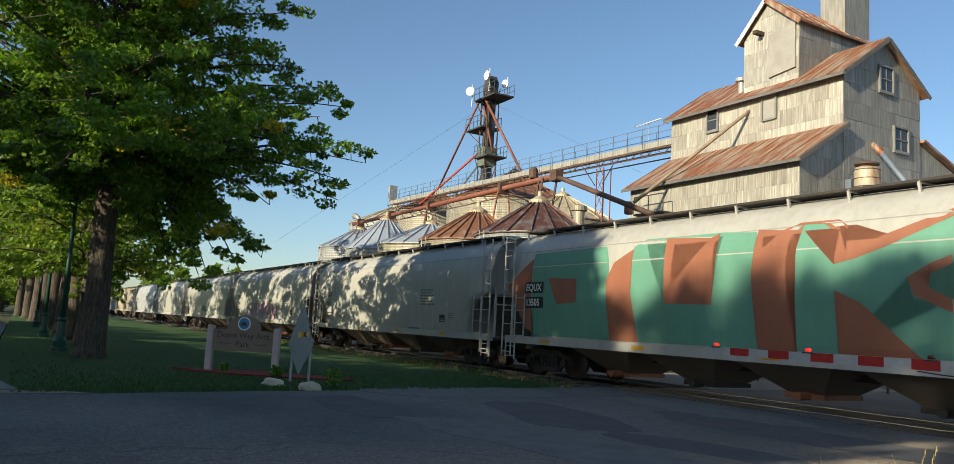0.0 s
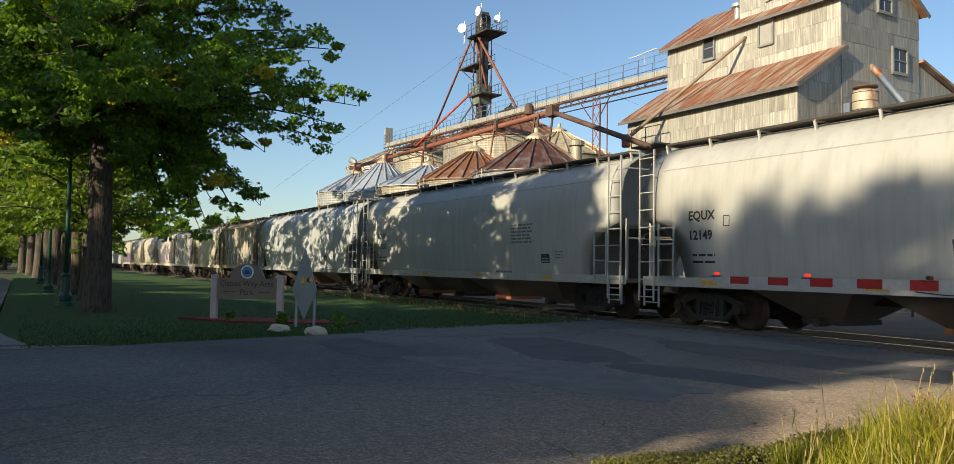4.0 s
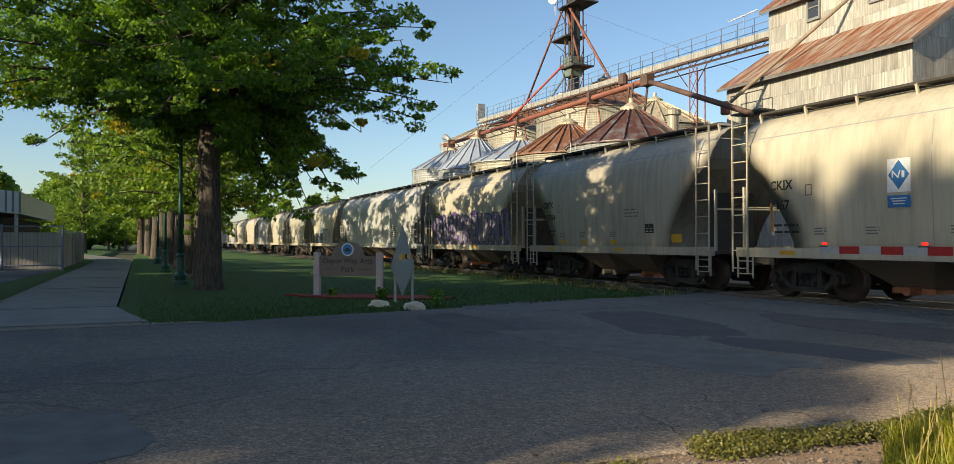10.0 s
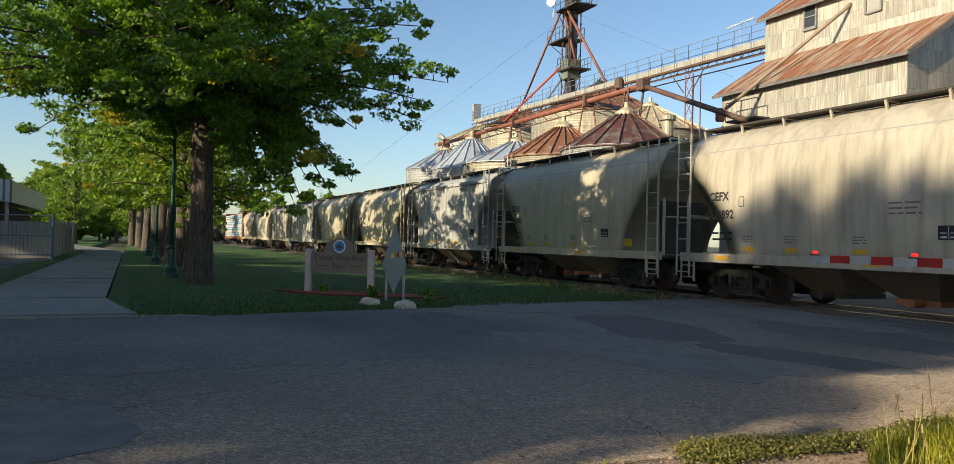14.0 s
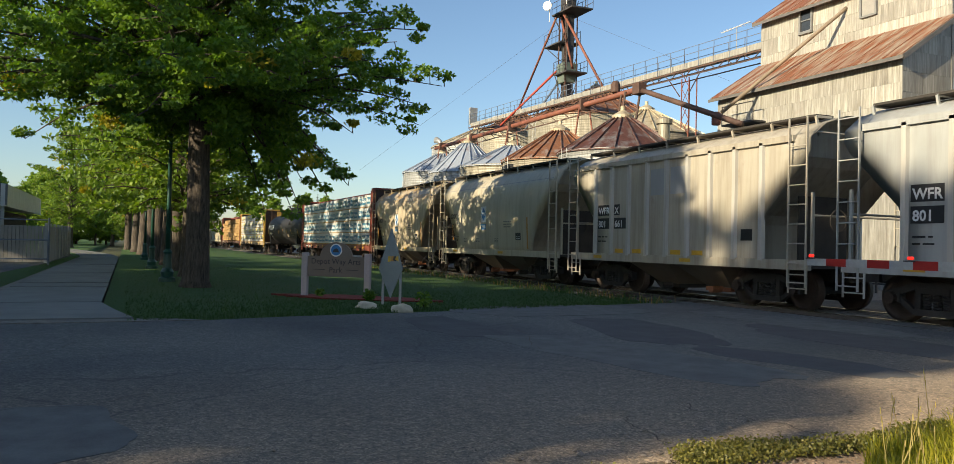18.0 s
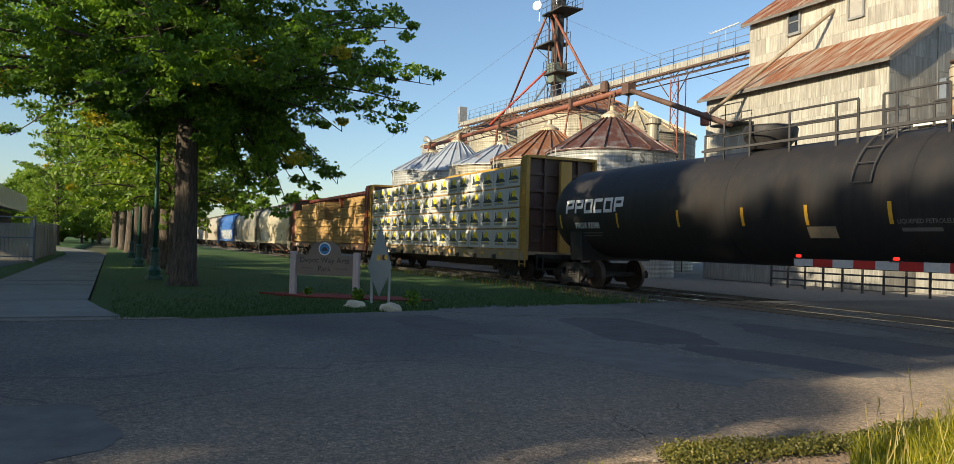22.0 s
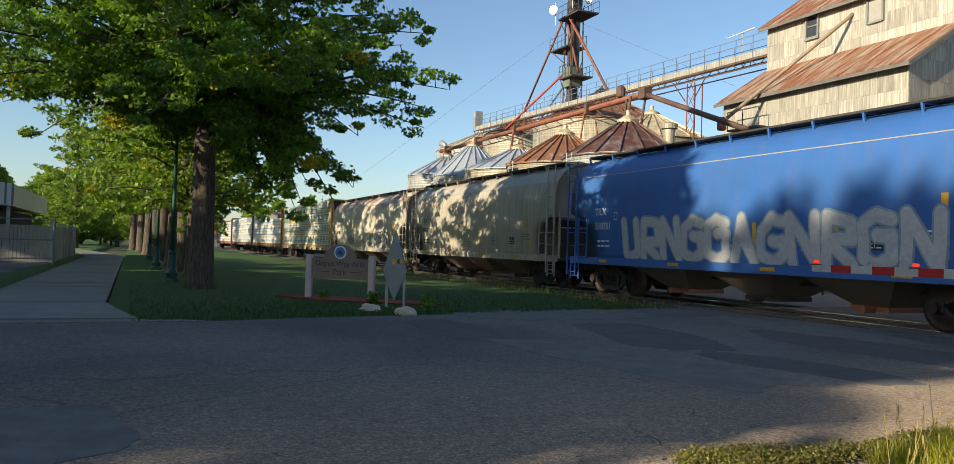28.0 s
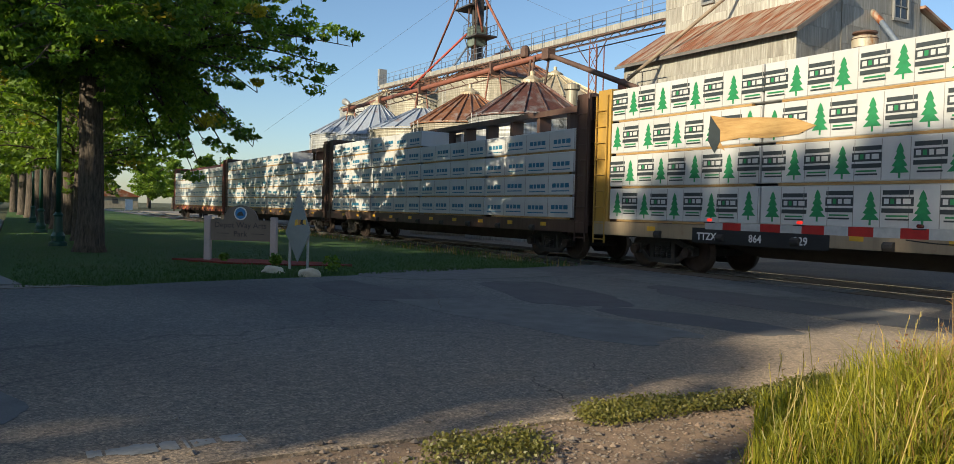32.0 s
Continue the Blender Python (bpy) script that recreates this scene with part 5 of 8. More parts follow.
def hopper_car(length, kind, paint, label, mark=None, marks_mat=None, bays=3, sill_mat=None, seed=0, stencils=True):
    car = thing("covered_hopper_car", label, "hopper car", "cars of the train")
    marks_mat = marks_mat or M["black"]
    part("body", hopper_body(kind, length), paint, car)
    h = length / 2
    top = PROFILE[kind][-1][0]
    # side sills and end platforms
    sill = cached(("sill", length), lambda: finish(box(B(), -h + 0.45, h - 0.45, -0.05, 0.05, 0.92, 1.14), "side_sill", M["white"]))
    for s in (-1, 1):
        part("side_sill", sill, sill_mat or paint, car, at=(0, s * 1.52, 0))
    deck = cached(("deck", kind), lambda: finish(box(B(), -1.3, 0.0, -1.46, 1.46, 0.96, 1.04), "end_platform", M["under"]))
    post = cached("corner_post", lambda: finish(beam(B(), (0, 0, 1.0), (0, 0, 2.6), 0.06, 0.06), "corner_post", M["white"]))
    panel = cached(("end_sheet", kind), lambda: finish(box(B(), -0.05, 0.0, -0.75, 0.75, 1.05, 2.6), "end_bulkhead", M["under"]))
    for s in (-1, 1):
        q = part("end_platform", deck, None, car, at=(s * (h - 0.42), 0, 0))
        q.rotation_euler.z = 0 if s > 0 else math.pi
        part("end_bulkhead", panel, None, car, at=(s * (h - 1.5), 0, 0))
        for w in (-1, 1):
            part("corner_post", post, paint, car, at=(s * (h - 0.52), w * 1.38, 0))
            part("ladder", ladder_mesh(0.55, 4.2, 0.50), paint, car, at=(s * (h - 0.68), w * 1.66, 0))
            part("sill_step", ladder_mesh(0.42, 0.95, 0.5, 0.3), paint, car, at=(s * (h - 0.75), w * 1.56, 0))
            if kind == "long":
                part("side_ladder", ladder_mesh(1.05, 2.4, 0.5, 0.38), paint, car, at=(s * (h - 1.30), w * 1.62, 0))
        rail = cached("end_rail", lambda: finish(tube(B(), (0, -1.35, 0), (0, 1.35, 0), 0.025, n=6), "end_handrail", M["white"]))
        part("end_handrail", rail, paint, car, at=(s * (h - 0.5), 0, 2.1))
        part("end_handrail", rail, paint, car, at=(s * (h - 0.5), 0, 3.9))
    wheel = cached("brake_wheel", lambda: finish(path_tube(B(), [(0, 0.24 * math.cos(k * math.tau / 16), 0.24 * math.sin(k * math.tau / 16)) for k in range(17)], 0.016, 6), "brake_wheel", M["under"]))
    part("brake_wheel", wheel, None, car, at=(h - 0.45, -0.7, 2.0))
    # roof walk, brackets and hatches
    walk_len = h - 0.75
    walkway = cached(("walkway", length), lambda: finish(box(B(), -walk_len, walk_len, -0.26, 0.26, 0, 0.05), "roof_walk", M["under"]))
    bracket = cached(("bracket", kind), lambda: finish(beam(beam(B(), (0, 0.0, 0.0), (0, 0.10, -0.42), 0.05, 0.05), (0, 0.0, 0.0), (0, 0.45, 0.0), 0.05, 0.05), "walk_bracket", M["white"]))
    z = top - 0.05
    for s in (-1, 1):
        part("roof_walk", walkway, None, car, "dark steel grating walkway", at=(0, s * 0.82, z))
        n = int(length / 1.45)
        for k in range(n + 1 if s < 0 else 0):
            q = part("walk_bracket", bracket, paint, car, at=(-walk_len + 2 * walk_len * k / n, s * 1.08, z))
            q.rotation_euler.z = 0 if s < 0 else math.pi
    hatch = cached(("hatch", length), lambda: finish(prism(B(), [(-0.36, top - 0.1), (0.36, top - 0.1), (0.33, top + 0.12), (0.0, top + 0.17), (-0.33, top + 0.12)], "x", -walk_len + 0.9, walk_len - 0.9), "roof_hatch", M["white"]))
    part("roof_hatch", hatch, paint, car)
    # hoppers under the floor
    span = 2 * (h - 3.3)
    for k in range(bays):
        x = -span / 2 + span * (k + 0.5) / bays
        wide = min(1.25, span / bays / 2 - 0.08)

        def chute_mesh():
            bm = B()
            a = [bm.verts.new((sx * wide, sy * 1.42, 0.96)) for sx, sy in ((-1, -1), (1, -1), (1, 1), (-1, 1))]
            b_ = [bm.verts.new((sx * 0.42, sy * 0.55, 0.34)) for sx, sy in ((-1, -1), (1, -1), (1, 1), (-1, 1))]
            bridge_rings(bm, a, b_)
            bm.faces.new(a)
            bm.faces.new(b_[::-1])
            return finish(bm, "hopper_chute", M["white"])
        c = part("hopper_chute", cached(("chute", round(wide, 2)), chute_mesh), M["dusty_chute"], car, at=(x, 0, 0))
        gate = cached("gate", lambda: finish(tube(box(B(), -0.48, 0.48, -0.62, 0.62, 0.24, 0.35), (0.1, -0.95, 0.30), (0.1, -0.6, 0.30), 0.09, n=10), "outlet_gate", M["under"]))
        part("outlet_gate", gate, M["rusty_gate"] if (seed + k) % 2 else None, c)
    part("centre_sill", cached(("csill", length), lambda: finish(box(B(), -h + 0.6, h - 0.6, -0.2, 0.2, 0.66, 0.98), "centre_sill", M["under"])), None, car)
    for s in (-1, 1):
        truck(car, s * (h - 2.15))
    couplers(car, length)
    if kind == "ribbed":
        n = int((length - 3.7) / 0.86)
        rib = cached("rib", lambda: finish(prism(B(), [(-0.075, 1.50), (-0.05, 1.60), (0.05, 1.60), (0.075, 1.50)], "z", 1.1, 3.78), "side_rib", M["white"]))
        for k in range(n + 1):
            x = -h + 1.85 + (length - 3.7) * k / n
            for s in (-1, 1):
                q = part("side_rib", rib, PAINT["rib"], car, at=(x, 0, 0))
                q.rotation_euler.z = math.pi if s < 0 else 0
        for s in (-1, 1):
            part("top_chord", cached(("chord", length), lambda: finish(box(B(), -h + 0.9, h - 0.9, -0.05, 0.05, 3.72, 3.86), "top_chord", M["white"])), paint, car, at=(0, s * 1.55, 0))
    else:
        # weld seam lines along and across the side
        polys = [[(-h + 1.0, 3.66), (h - 1.0, 3.66), (h - 1.0, 3.685), (-h + 1.0, 3.685)]]
        decal(car, "roof_seam", polys, M["seam"], kind, 0.004)
        n = bays if kind == "short" else 0
        polys = []
        for k in range(1, n):
            x = -h + 1.8 + (length - 3.6) * k / n
            polys.append([(x, 1.15), (x + 0.02, 1.15), (x + 0.02, 3.6), (x, 3.6)])
        if polys:
            decal(car, "panel_seam", polys, M["seam"], kind, 0.003)
    if kind == "ribbed":
        for k in range(n):
            x = -h + 1.85 + (length - 3.7) * k / n
            if k in (1, 2, 4, 5):
                decal(car, "reflector_strip", [rect(x + 0.18, x + 0.60, 1.17, 1.29)], M["yellow"], 1.525)
            if k in (3, 4) and seed != 7:
                decal(car, "paint_patch", [rect(x + 0.14, x + 0.76, 2.78, 3.5)], M["patch_grey"], 1.525)
        decal(car, "inspection_plate", [rect(-h + 1.85 + (length - 3.7) * (n - 1) / n + 0.2, -h + 1.85 + (length - 3.7) * (n - 1) / n + 0.58, 1.55, 1.82)], M["black"], 1.525)
    if mark and kind == "ribbed":
        # the marks stand on two panels, parted by a rib
        step = (length - 3.7) / n
        patched = "WFR" in mark[0]
        for word, z in zip(mark, (2.33, 1.93)):
            for k, piece in enumerate(word.split(" ")):
                x = -h + 1.85 + step * k + 0.16
                if patched:
                    decal(car, "number_patch", [rect(x - 0.05, x + (0.62 if k == 0 or len(piece) > 1 else 0.24), z - 0.05, z + 0.27)], M["black"], 1.525)
                letters(car, piece, x, z, 0.28, M["white_mark"] if patched else marks_mat, 1.535)
        bars(car, -h + 2.0, 1.62, 0.5, 2, marks_mat, 1.525, 0.035, 0.13, seed)
    elif mark:
        x = -h + (2.0 if kind == "long" else 1.6)
        a, b_ = mark
        size = 0.29
        z1, z2 = 2.44, 2.0
        letters(car, a, x, z1, size, marks_mat, kind)
        letters(car, b_, x, z2, size, marks_mat, kind)
        bars(car, x + 0.1, 1.62, 0.8, 2, marks_mat, kind, 0.05, 0.15, seed)
        decal(car, "class_frame", strokes([(x + 1.05, 2.28), (x + 1.21, 2.28), (x + 1.21, 2.5), (x + 1.05, 2.5), (x + 1.05, 2.28)], 0.018), marks_mat, kind)
    # yellow reflector strips and small stencils along the lower side
    r = random.Random(seed + 5)
    ys = []
    for k in range(4 if kind == "long" else 3):
        x = -h + 1.2 + (length - 2.4) * (k + 0.3) / 4
        if kind == "long" or k != 1:
            decal(car, "reflector_strip", [rect(x, x + 0.45, 0.99, 1.08)], M["yellow"], 1.575)
    faint = M["faint_mark"] if marks_mat is M["black"] else marks_mat
    if kind == "long" and stencils and bays == 4:
        low = 2.08 if seed == 14 or seed == 4 else 2.58
        bars(car, 3.45, low, 1.2, 6, faint, kind, 0.05, 0.105, seed + 1)
        plate(car, 5.05, low - 0.52 if low < 2.2 else 1.45, kind)
        bars(car, 5.75, low - 0.3 if low < 2.2 else 1.75, 0.42, 3, faint, kind, 0.03, 0.08, seed + 2)
        decal(car, "sill_stencil", [rect(2.4 + 0.17 * k, 2.53 + 0.17 * k, 1.14, 1.2) for k in range(6)], M["blue_print"], kind)
    elif kind == "long" and stencils:
        bars(car, 4.9, 1.85, 0.7, 3, faint, kind, 0.035, 0.09, seed + 1)
        plate(car, 3.85, 1.50, kind)
        bars(car, -0.2, 1.55, 0.4, 4, faint, kind, 0.03, 0.07, seed + 3)
        bars(car, 2.2, 1.75, 0.4, 5, faint, kind, 0.03, 0.07, seed + 4)
        for x in (-2.0, 0.75, 3.1) if seed != 6 else ():
            decal(car, "side_strip", [rect(x, x + 0.12, 1.55, 2.1)], M["yellow"], kind)
        if seed != 6:
            decal(car, "side_strip", [rect(h - 2.6, h - 2.46, 1.35, 2.55)], M["yellow"], kind)
    elif stencils and kind == "short":
        bars(car, 1.2, 2.2, 0.75, 3, faint, kind, 0.035, 0.10, seed + 1)
        for x in (-2.75, -1.45, 0.35):
            bars(car, x, 1.55, 0.36, 3, faint, kind, 0.025, 0.06, seed + int(x * 10))
            if seed not in (11, 15, 23, 24):
                decal(car, "side_strip", [rect(x + 0.02, x + 0.36, 1.22, 1.32)], M["yellow"], kind)
        plate(car, 2.2, 1.52, kind)
        if seed not in (11, 15, 23, 24):
            decal(car, "side_strip", [rect(3.4, 3.85, 1.26, 1.48)], M["yellow"], kind)
    return car


def lumber_car(length, steel, label, wrap, logo, seed, tiers=4, gap_rows=(), top_z=4.2, deck_mat=None, planks=False):
    """A centre-beam flat car with bulkheads and stacked lumber packs."""
    car = thing("centre_beam_flat_car", label, "flat car", "cars of the train")
    h = length / 2
    r = random.Random(seed)
    deck_mat = deck_mat or steel
    part("deck", box(B(), -h + 0.15, h - 0.15, -1.42, 1.42, 0.98, 1.10), deck_mat, car)
    for s in (-1, 1):
        part("side_sill", box(B(), -h + 0.15, h - 0.15, s * 1.45 - 0.05, s * 1.45 + 0.05, 0.78, 1.12), deck_mat, car)
        for k in range(9):
            x = -h + 2.6 + (length - 5.2) * k / 8
            part("strap_winch", tube(B(), (x - 0.1, s * 1.5, 0.86), (x + 0.1, s * 1.5, 0.86), 0.09, n=10), M["under"], car)
    part("centre_sill", prism(B(), [(-h + 0.7, 0.7), (-h + 3.6, 0.62), (-h + 4.6, 0.42), (h - 4.6, 0.42), (h - 3.6, 0.62), (h - 0.7, 0.7), (h - 0.7, 1.0), (-h + 0.7, 1.0)], "y", -0.25, 0.25), M["under"], car)
    for s in (-1, 1):
        bulk = part("bulkhead", box(B(), s * (h - 0.44) - 0.1, s * (h - 0.44) + 0.1, -1.36, 1.36, 1.05, 4.5), M["dark_brown"], car)
        for y in (-1.41, 1.41):
            part("bulkhead_channel", box(B(), s * (h - 0.40) - 0.26, s * (h - 0.40) + 0.26, y - 0.05, y + 0.05, 0.8, 4.55), steel, bulk, "painted steel side channel", bevel=0.015)
        part("bulkhead_cap", box(B(), s * (h - 0.40) - 0.26, s * (h - 0.40) + 0.26, -1.36, 1.36, 4.46, 4.56), steel, bulk)
        for y in (-0.7, 0.0, 0.7):
            part("bulkhead_rib", box(B(), s * (h - 0.30) - 0.12, s * (h - 0.30) + 0.10, y - 0.05, y + 0.05, 1.05, 4.46), M["dark_brown"], bulk)
        for z in (1.5, 2.1, 2.7, 3.3, 3.9):
            part("bulkhead_rib", box(B(), s * (h - 0.32) - 0.08, s * (h - 0.32) + 0.08, -1.36, 1.36, z - 0.05, z + 0.05), M["dark_brown"], bulk)
        part("ladder", ladder_mesh(0.55, 4.4), steel, car, at=(s * (h - 0.36), -1.50, 0))
    part("top_chord", box(B(), -h + 0.5, h - 0.5, -0.28, 0.28, 4.34, 4.52), steel, car)
    for k in range(int(length / 1.6)):
        x = -h + 1.8 + k * 1.6
        part("centre_post", box(B(), x - 0.08, x + 0.08, -0.22, 0.22, 1.08, 4.36), steel, car)
    lo, hi = -h + 0.7, h - 0.7
    tier_h = (top_z - 1.14) / tiers
    n = 8 if planks else 4
    levels = [[0.0, 1.0] for _ in range(n)]
    for i in range(n):
        cuts = [0.0]
        for k in range(tiers):
            cuts.append(cuts[-1] + tier_h * (r.uniform(0.75, 1.2) if planks else 1.0))
        over = top_z - 1.14 - (r.choice((0.0, 0.1, 0.32, -0.12)) if planks else 0.0)
        levels[i] = [1.14 + c * over / cuts[-1] for c in cuts]
    for s in (-1, 1):
        for i in range(n):
            a, b_ = lo + (hi - lo) * i / n + 0.02, lo + (hi - lo) * (i + 1) / n - 0.02
            for k in range(tiers):
                z0, z1 = levels[i][k], levels[i][k + 1]
                if (k, i) in gap_rows:
                    continue
                y0, y1 = sorted((s * 0.26, s * (1.46 + r.uniform(-0.012, 0.012))))
                face = y0 if s < 0 else y1
                if planks:
                    # one strapped bundle of sawn boards, course on course
                    bm = box(B(), a + 0.03, b_ - 0.03, y0 + 0.03, y1 - 0.03, z0 + 0.04, z1 - 0.005)
                    m = max(4, round((z1 - z0 - 0.04) / 0.048))
                    for q in range(m):
                        zz = z0 + 0.045 + (z1 - z0 - 0.05) * q / m
                        u = a + r.uniform(0.0, 0.06)
                        stop = b_ - r.uniform(0.0, 0.06)
                        box(bm, u, stop, y0 + r.uniform(0, 0.03), y1 - r.uniform(0, 0.02), zz, zz + (z1 - z0 - 0.05) / m - 0.003)
                    p = part("lumber_pack", bm, wrap, car)
                    p["kind"] = "stuff"
                    if s < 0:
                        for x in (a + 0.3, b_ - 0.35):
                            part("bearer", box(B(), x - 0.045, x + 0.045, y0 + 0.0, y1 - 0.02, z0 - 0.006, z0 + 0.045), M["lumber"], p)
                    continue
                p = part("lumber_pack", box(B(), a, b_, y0, y1, z0 + 0.045, z1 - 0.012), wrap, car, bevel=0.018)
                if s < 0:
                    # bare board edge below the wrap
                    part("bare_edge", box(B(), a + r.uniform(0.0, 0.5), b_ - r.uniform(0.0, 0.3), y0 + 0.004, y0 + 0.1, z0 - 0.008, z0 + 0.043), M["lumber"], p)
                if s < 0 and logo:
                    m = max(2, round((b_ - a) / logo[2]))
                    for q in range(m):
                        x = a + (b_ - a) * (q + 0.5) / m + r.uniform(-0.06, 0.06)
                        part("wrap_print", logo[1 if (q + k) % 2 and logo[1] else 0], None, p, at=(x, y0 - 0.004, (z0 + z1) / 2 + r.uniform(-0.03, 0.03)))
                        part("wrap_fold", cached(("fold", round(tier_h, 2)), lambda: finish(box(B(), -0.006, 0.006, -0.004, 0.004, -tier_h / 2 + 0.06, tier_h / 2 - 0.04), "wrap_fold", M["seam"])), None, p, at=(a + (b_ - a) * (q + 1) / m - 0.02, y0 - 0.001, (z0 + z1) / 2))
        for k in range(10):
            x = -h + 2.2 + (length - 4.4) * k / 9
            part("side_reflector", box(B(), x, x + 0.28, s * 1.502 - 0.004, s * 1.502 + 0.004, 0.93, 1.04), M["orange"] if planks else M["yellow"], car)
    for s in (-1, 1):
        truck(car, s * (h - 2.3))
    couplers(car, length)
    return car


def flat_print(name, pieces):
    """A printed sign of plain shapes: (polygon in x and z, material)."""
    bm = B()
    mats, idx = [], []
    for k, (poly, mat) in enumerate(pieces):
        f = bm.faces.new([bm.verts.new((x, -0.0012 * k, z)) for x, z in poly])
        if mat not in mats:
            mats.append(mat)
        f.material_index = mats.index(mat)
    me = bpy.data.meshes.new(name)
    bm.to_mesh(me)
    bm.free()
    for m in mats:
        me.materials.append(m)
    return me


def rect(x0, x1, z0, z1):
    return [(x0, z0), (x1, z0), (x1, z1), (x0, z1)]


def tree_shape(x, z, w, h_):
    out = [(x - w * 0.06, z), (x + w * 0.06, z), (x + w * 0.06, z + h_ * 0.15)]
    left = [(x - w * 0.06, z + h_ * 0.15)]
    for k in range(4):
        a = z + h_ * (0.15 + 0.2 * k)
        ww = w * (0.5 - 0.1 * k)
        out += [(x + ww, a), (x + ww * 0.45, a + h_ * 0.17)]
        left = [(x - ww * 0.45, a + h_ * 0.17), (x - ww, a)] + left
    return out + [(x, z + h_)] + left


def sawn_wood():
    m, t, b = material("sawn_lumber", 0.8)
    v = coords(t, (0.5, 4, 4), True)
    c = ramp(t, noise_tex(t, v, 2.4, 6, 0.7), [(0.28, (0.26, 0.145, 0.05)), (0.5, (0.42, 0.26, 0.10)), (0.72, (0.54, 0.37, 0.16))])
    g = t.nodes.new("ShaderNodeNewGeometry")
    c = mix(t, 0.7, c, ramp(t, g.outputs["Random Per Island"], [(0, (0.55, 0.5, 0.45)), (0.5, (0.9, 0.88, 0.85)), (1, (1.1, 1.05, 0.95))]), "MULTIPLY")
    t.links.new(c, b.inputs["Base Color"])
    bump(t, b, noise_tex(t, v, 30, 3), 0.3, 0.01)
    return m


M.update(
    dusty_chute=car_paint("dusty_hopper_chute", (0.19, 0.16, 0.13), amount=0.9),
    rusty_gate=mottled("rusty_outlet_gate", (0.30, 0.12, 0.06), 0.5, 1.4),
    seam=plain("weld_seam", (0.30, 0.29, 0.27), 0.7),
    wrap=car_paint("white_lumber_wrap", (0.56, 0.56, 0.56), (0.42, 0.41, 0.40), 0.35, 0.45),
    lumber=sawn_wood(),
    blue_print=plain("blue_wrap_print", (0.02, 0.15, 0.26), 0.5),
    sun_print=plain("yellow_wrap_print", (0.80, 0.62, 0.03), 0.5),
    dark_print=plain("dark_wrap_print", (0.035, 0.045, 0.05), 0.5),
    green_print=plain("green_wrap_print", (0.02, 0.22, 0.08), 0.5),
    red_brown=car_paint("oxide_red_steel", (0.20, 0.045, 0.03), amount=0.4),
    dark_brown=car_paint("dark_brown_steel", (0.085, 0.045, 0.035), amount=0.4),
    tan_steel=car_paint("tan_steel", (0.34, 0.26, 0.17), amount=0.6, rust=0.3),
    yellow_steel=car_paint("yellow_steel", (0.46, 0.27, 0.05), amount=0.45, rust=0.3),
    tank_black=car_paint("black_tank_paint", (0.016, 0.015, 0.016), (0.05, 0.035, 0.025), 0.5, 0.62),
    teal=car_paint("teal_spray", (0.14, 0.335, 0.245), (0.09, 0.22, 0.17), 0.4, 0.55),
    brown_spray=car_paint("brown_spray", (0.33, 0.13, 0.075), (0.2, 0.08, 0.05), 0.4, 0.55),
    purple_dark=plain("dark_purple_spray", (0.05, 0.03, 0.09), 0.6), purple=plain("purple_spray", (0.095, 0.055, 0.165), 0.6), lilac=plain("lilac_spray", (0.40, 0.30, 0.39), 0.6),
    pink=plain("pink_spray", (0.52, 0.34, 0.38), 0.6), pale_blue=plain("pale_blue_spray", (0.22, 0.30, 0.36), 0.6),
    ink_blue=plain("blue_black_spray", (0.035, 0.04, 0.06), 0.6), chalk=plain("chalk_grey_spray", (0.40, 0.40, 0.385), 0.6), purple_grey=plain("grey_lilac_spray", (0.20, 0.17, 0.24), 0.6),
    silver=plain("silver_spray", (0.45, 0.46, 0.47), 0.5), charcoal=plain("charcoal_spray", (0.06, 0.06, 0.065), 0.6),
    patch_grey=car_paint("grey_repaint", (0.33, 0.34, 0.35), amount=0.2), faint_mark=plain("faded_black_marking", (0.14, 0.14, 0.135), 0.6),
    pale_spray=plain("pale_grey_spray", (0.34, 0.32, 0.29), 0.6), dull_white=plain("chalky_white_spray", (0.52, 0.49, 0.44), 0.6),
    orange=plain("orange_spray", (0.44, 0.21, 0.05), 0.6),
)
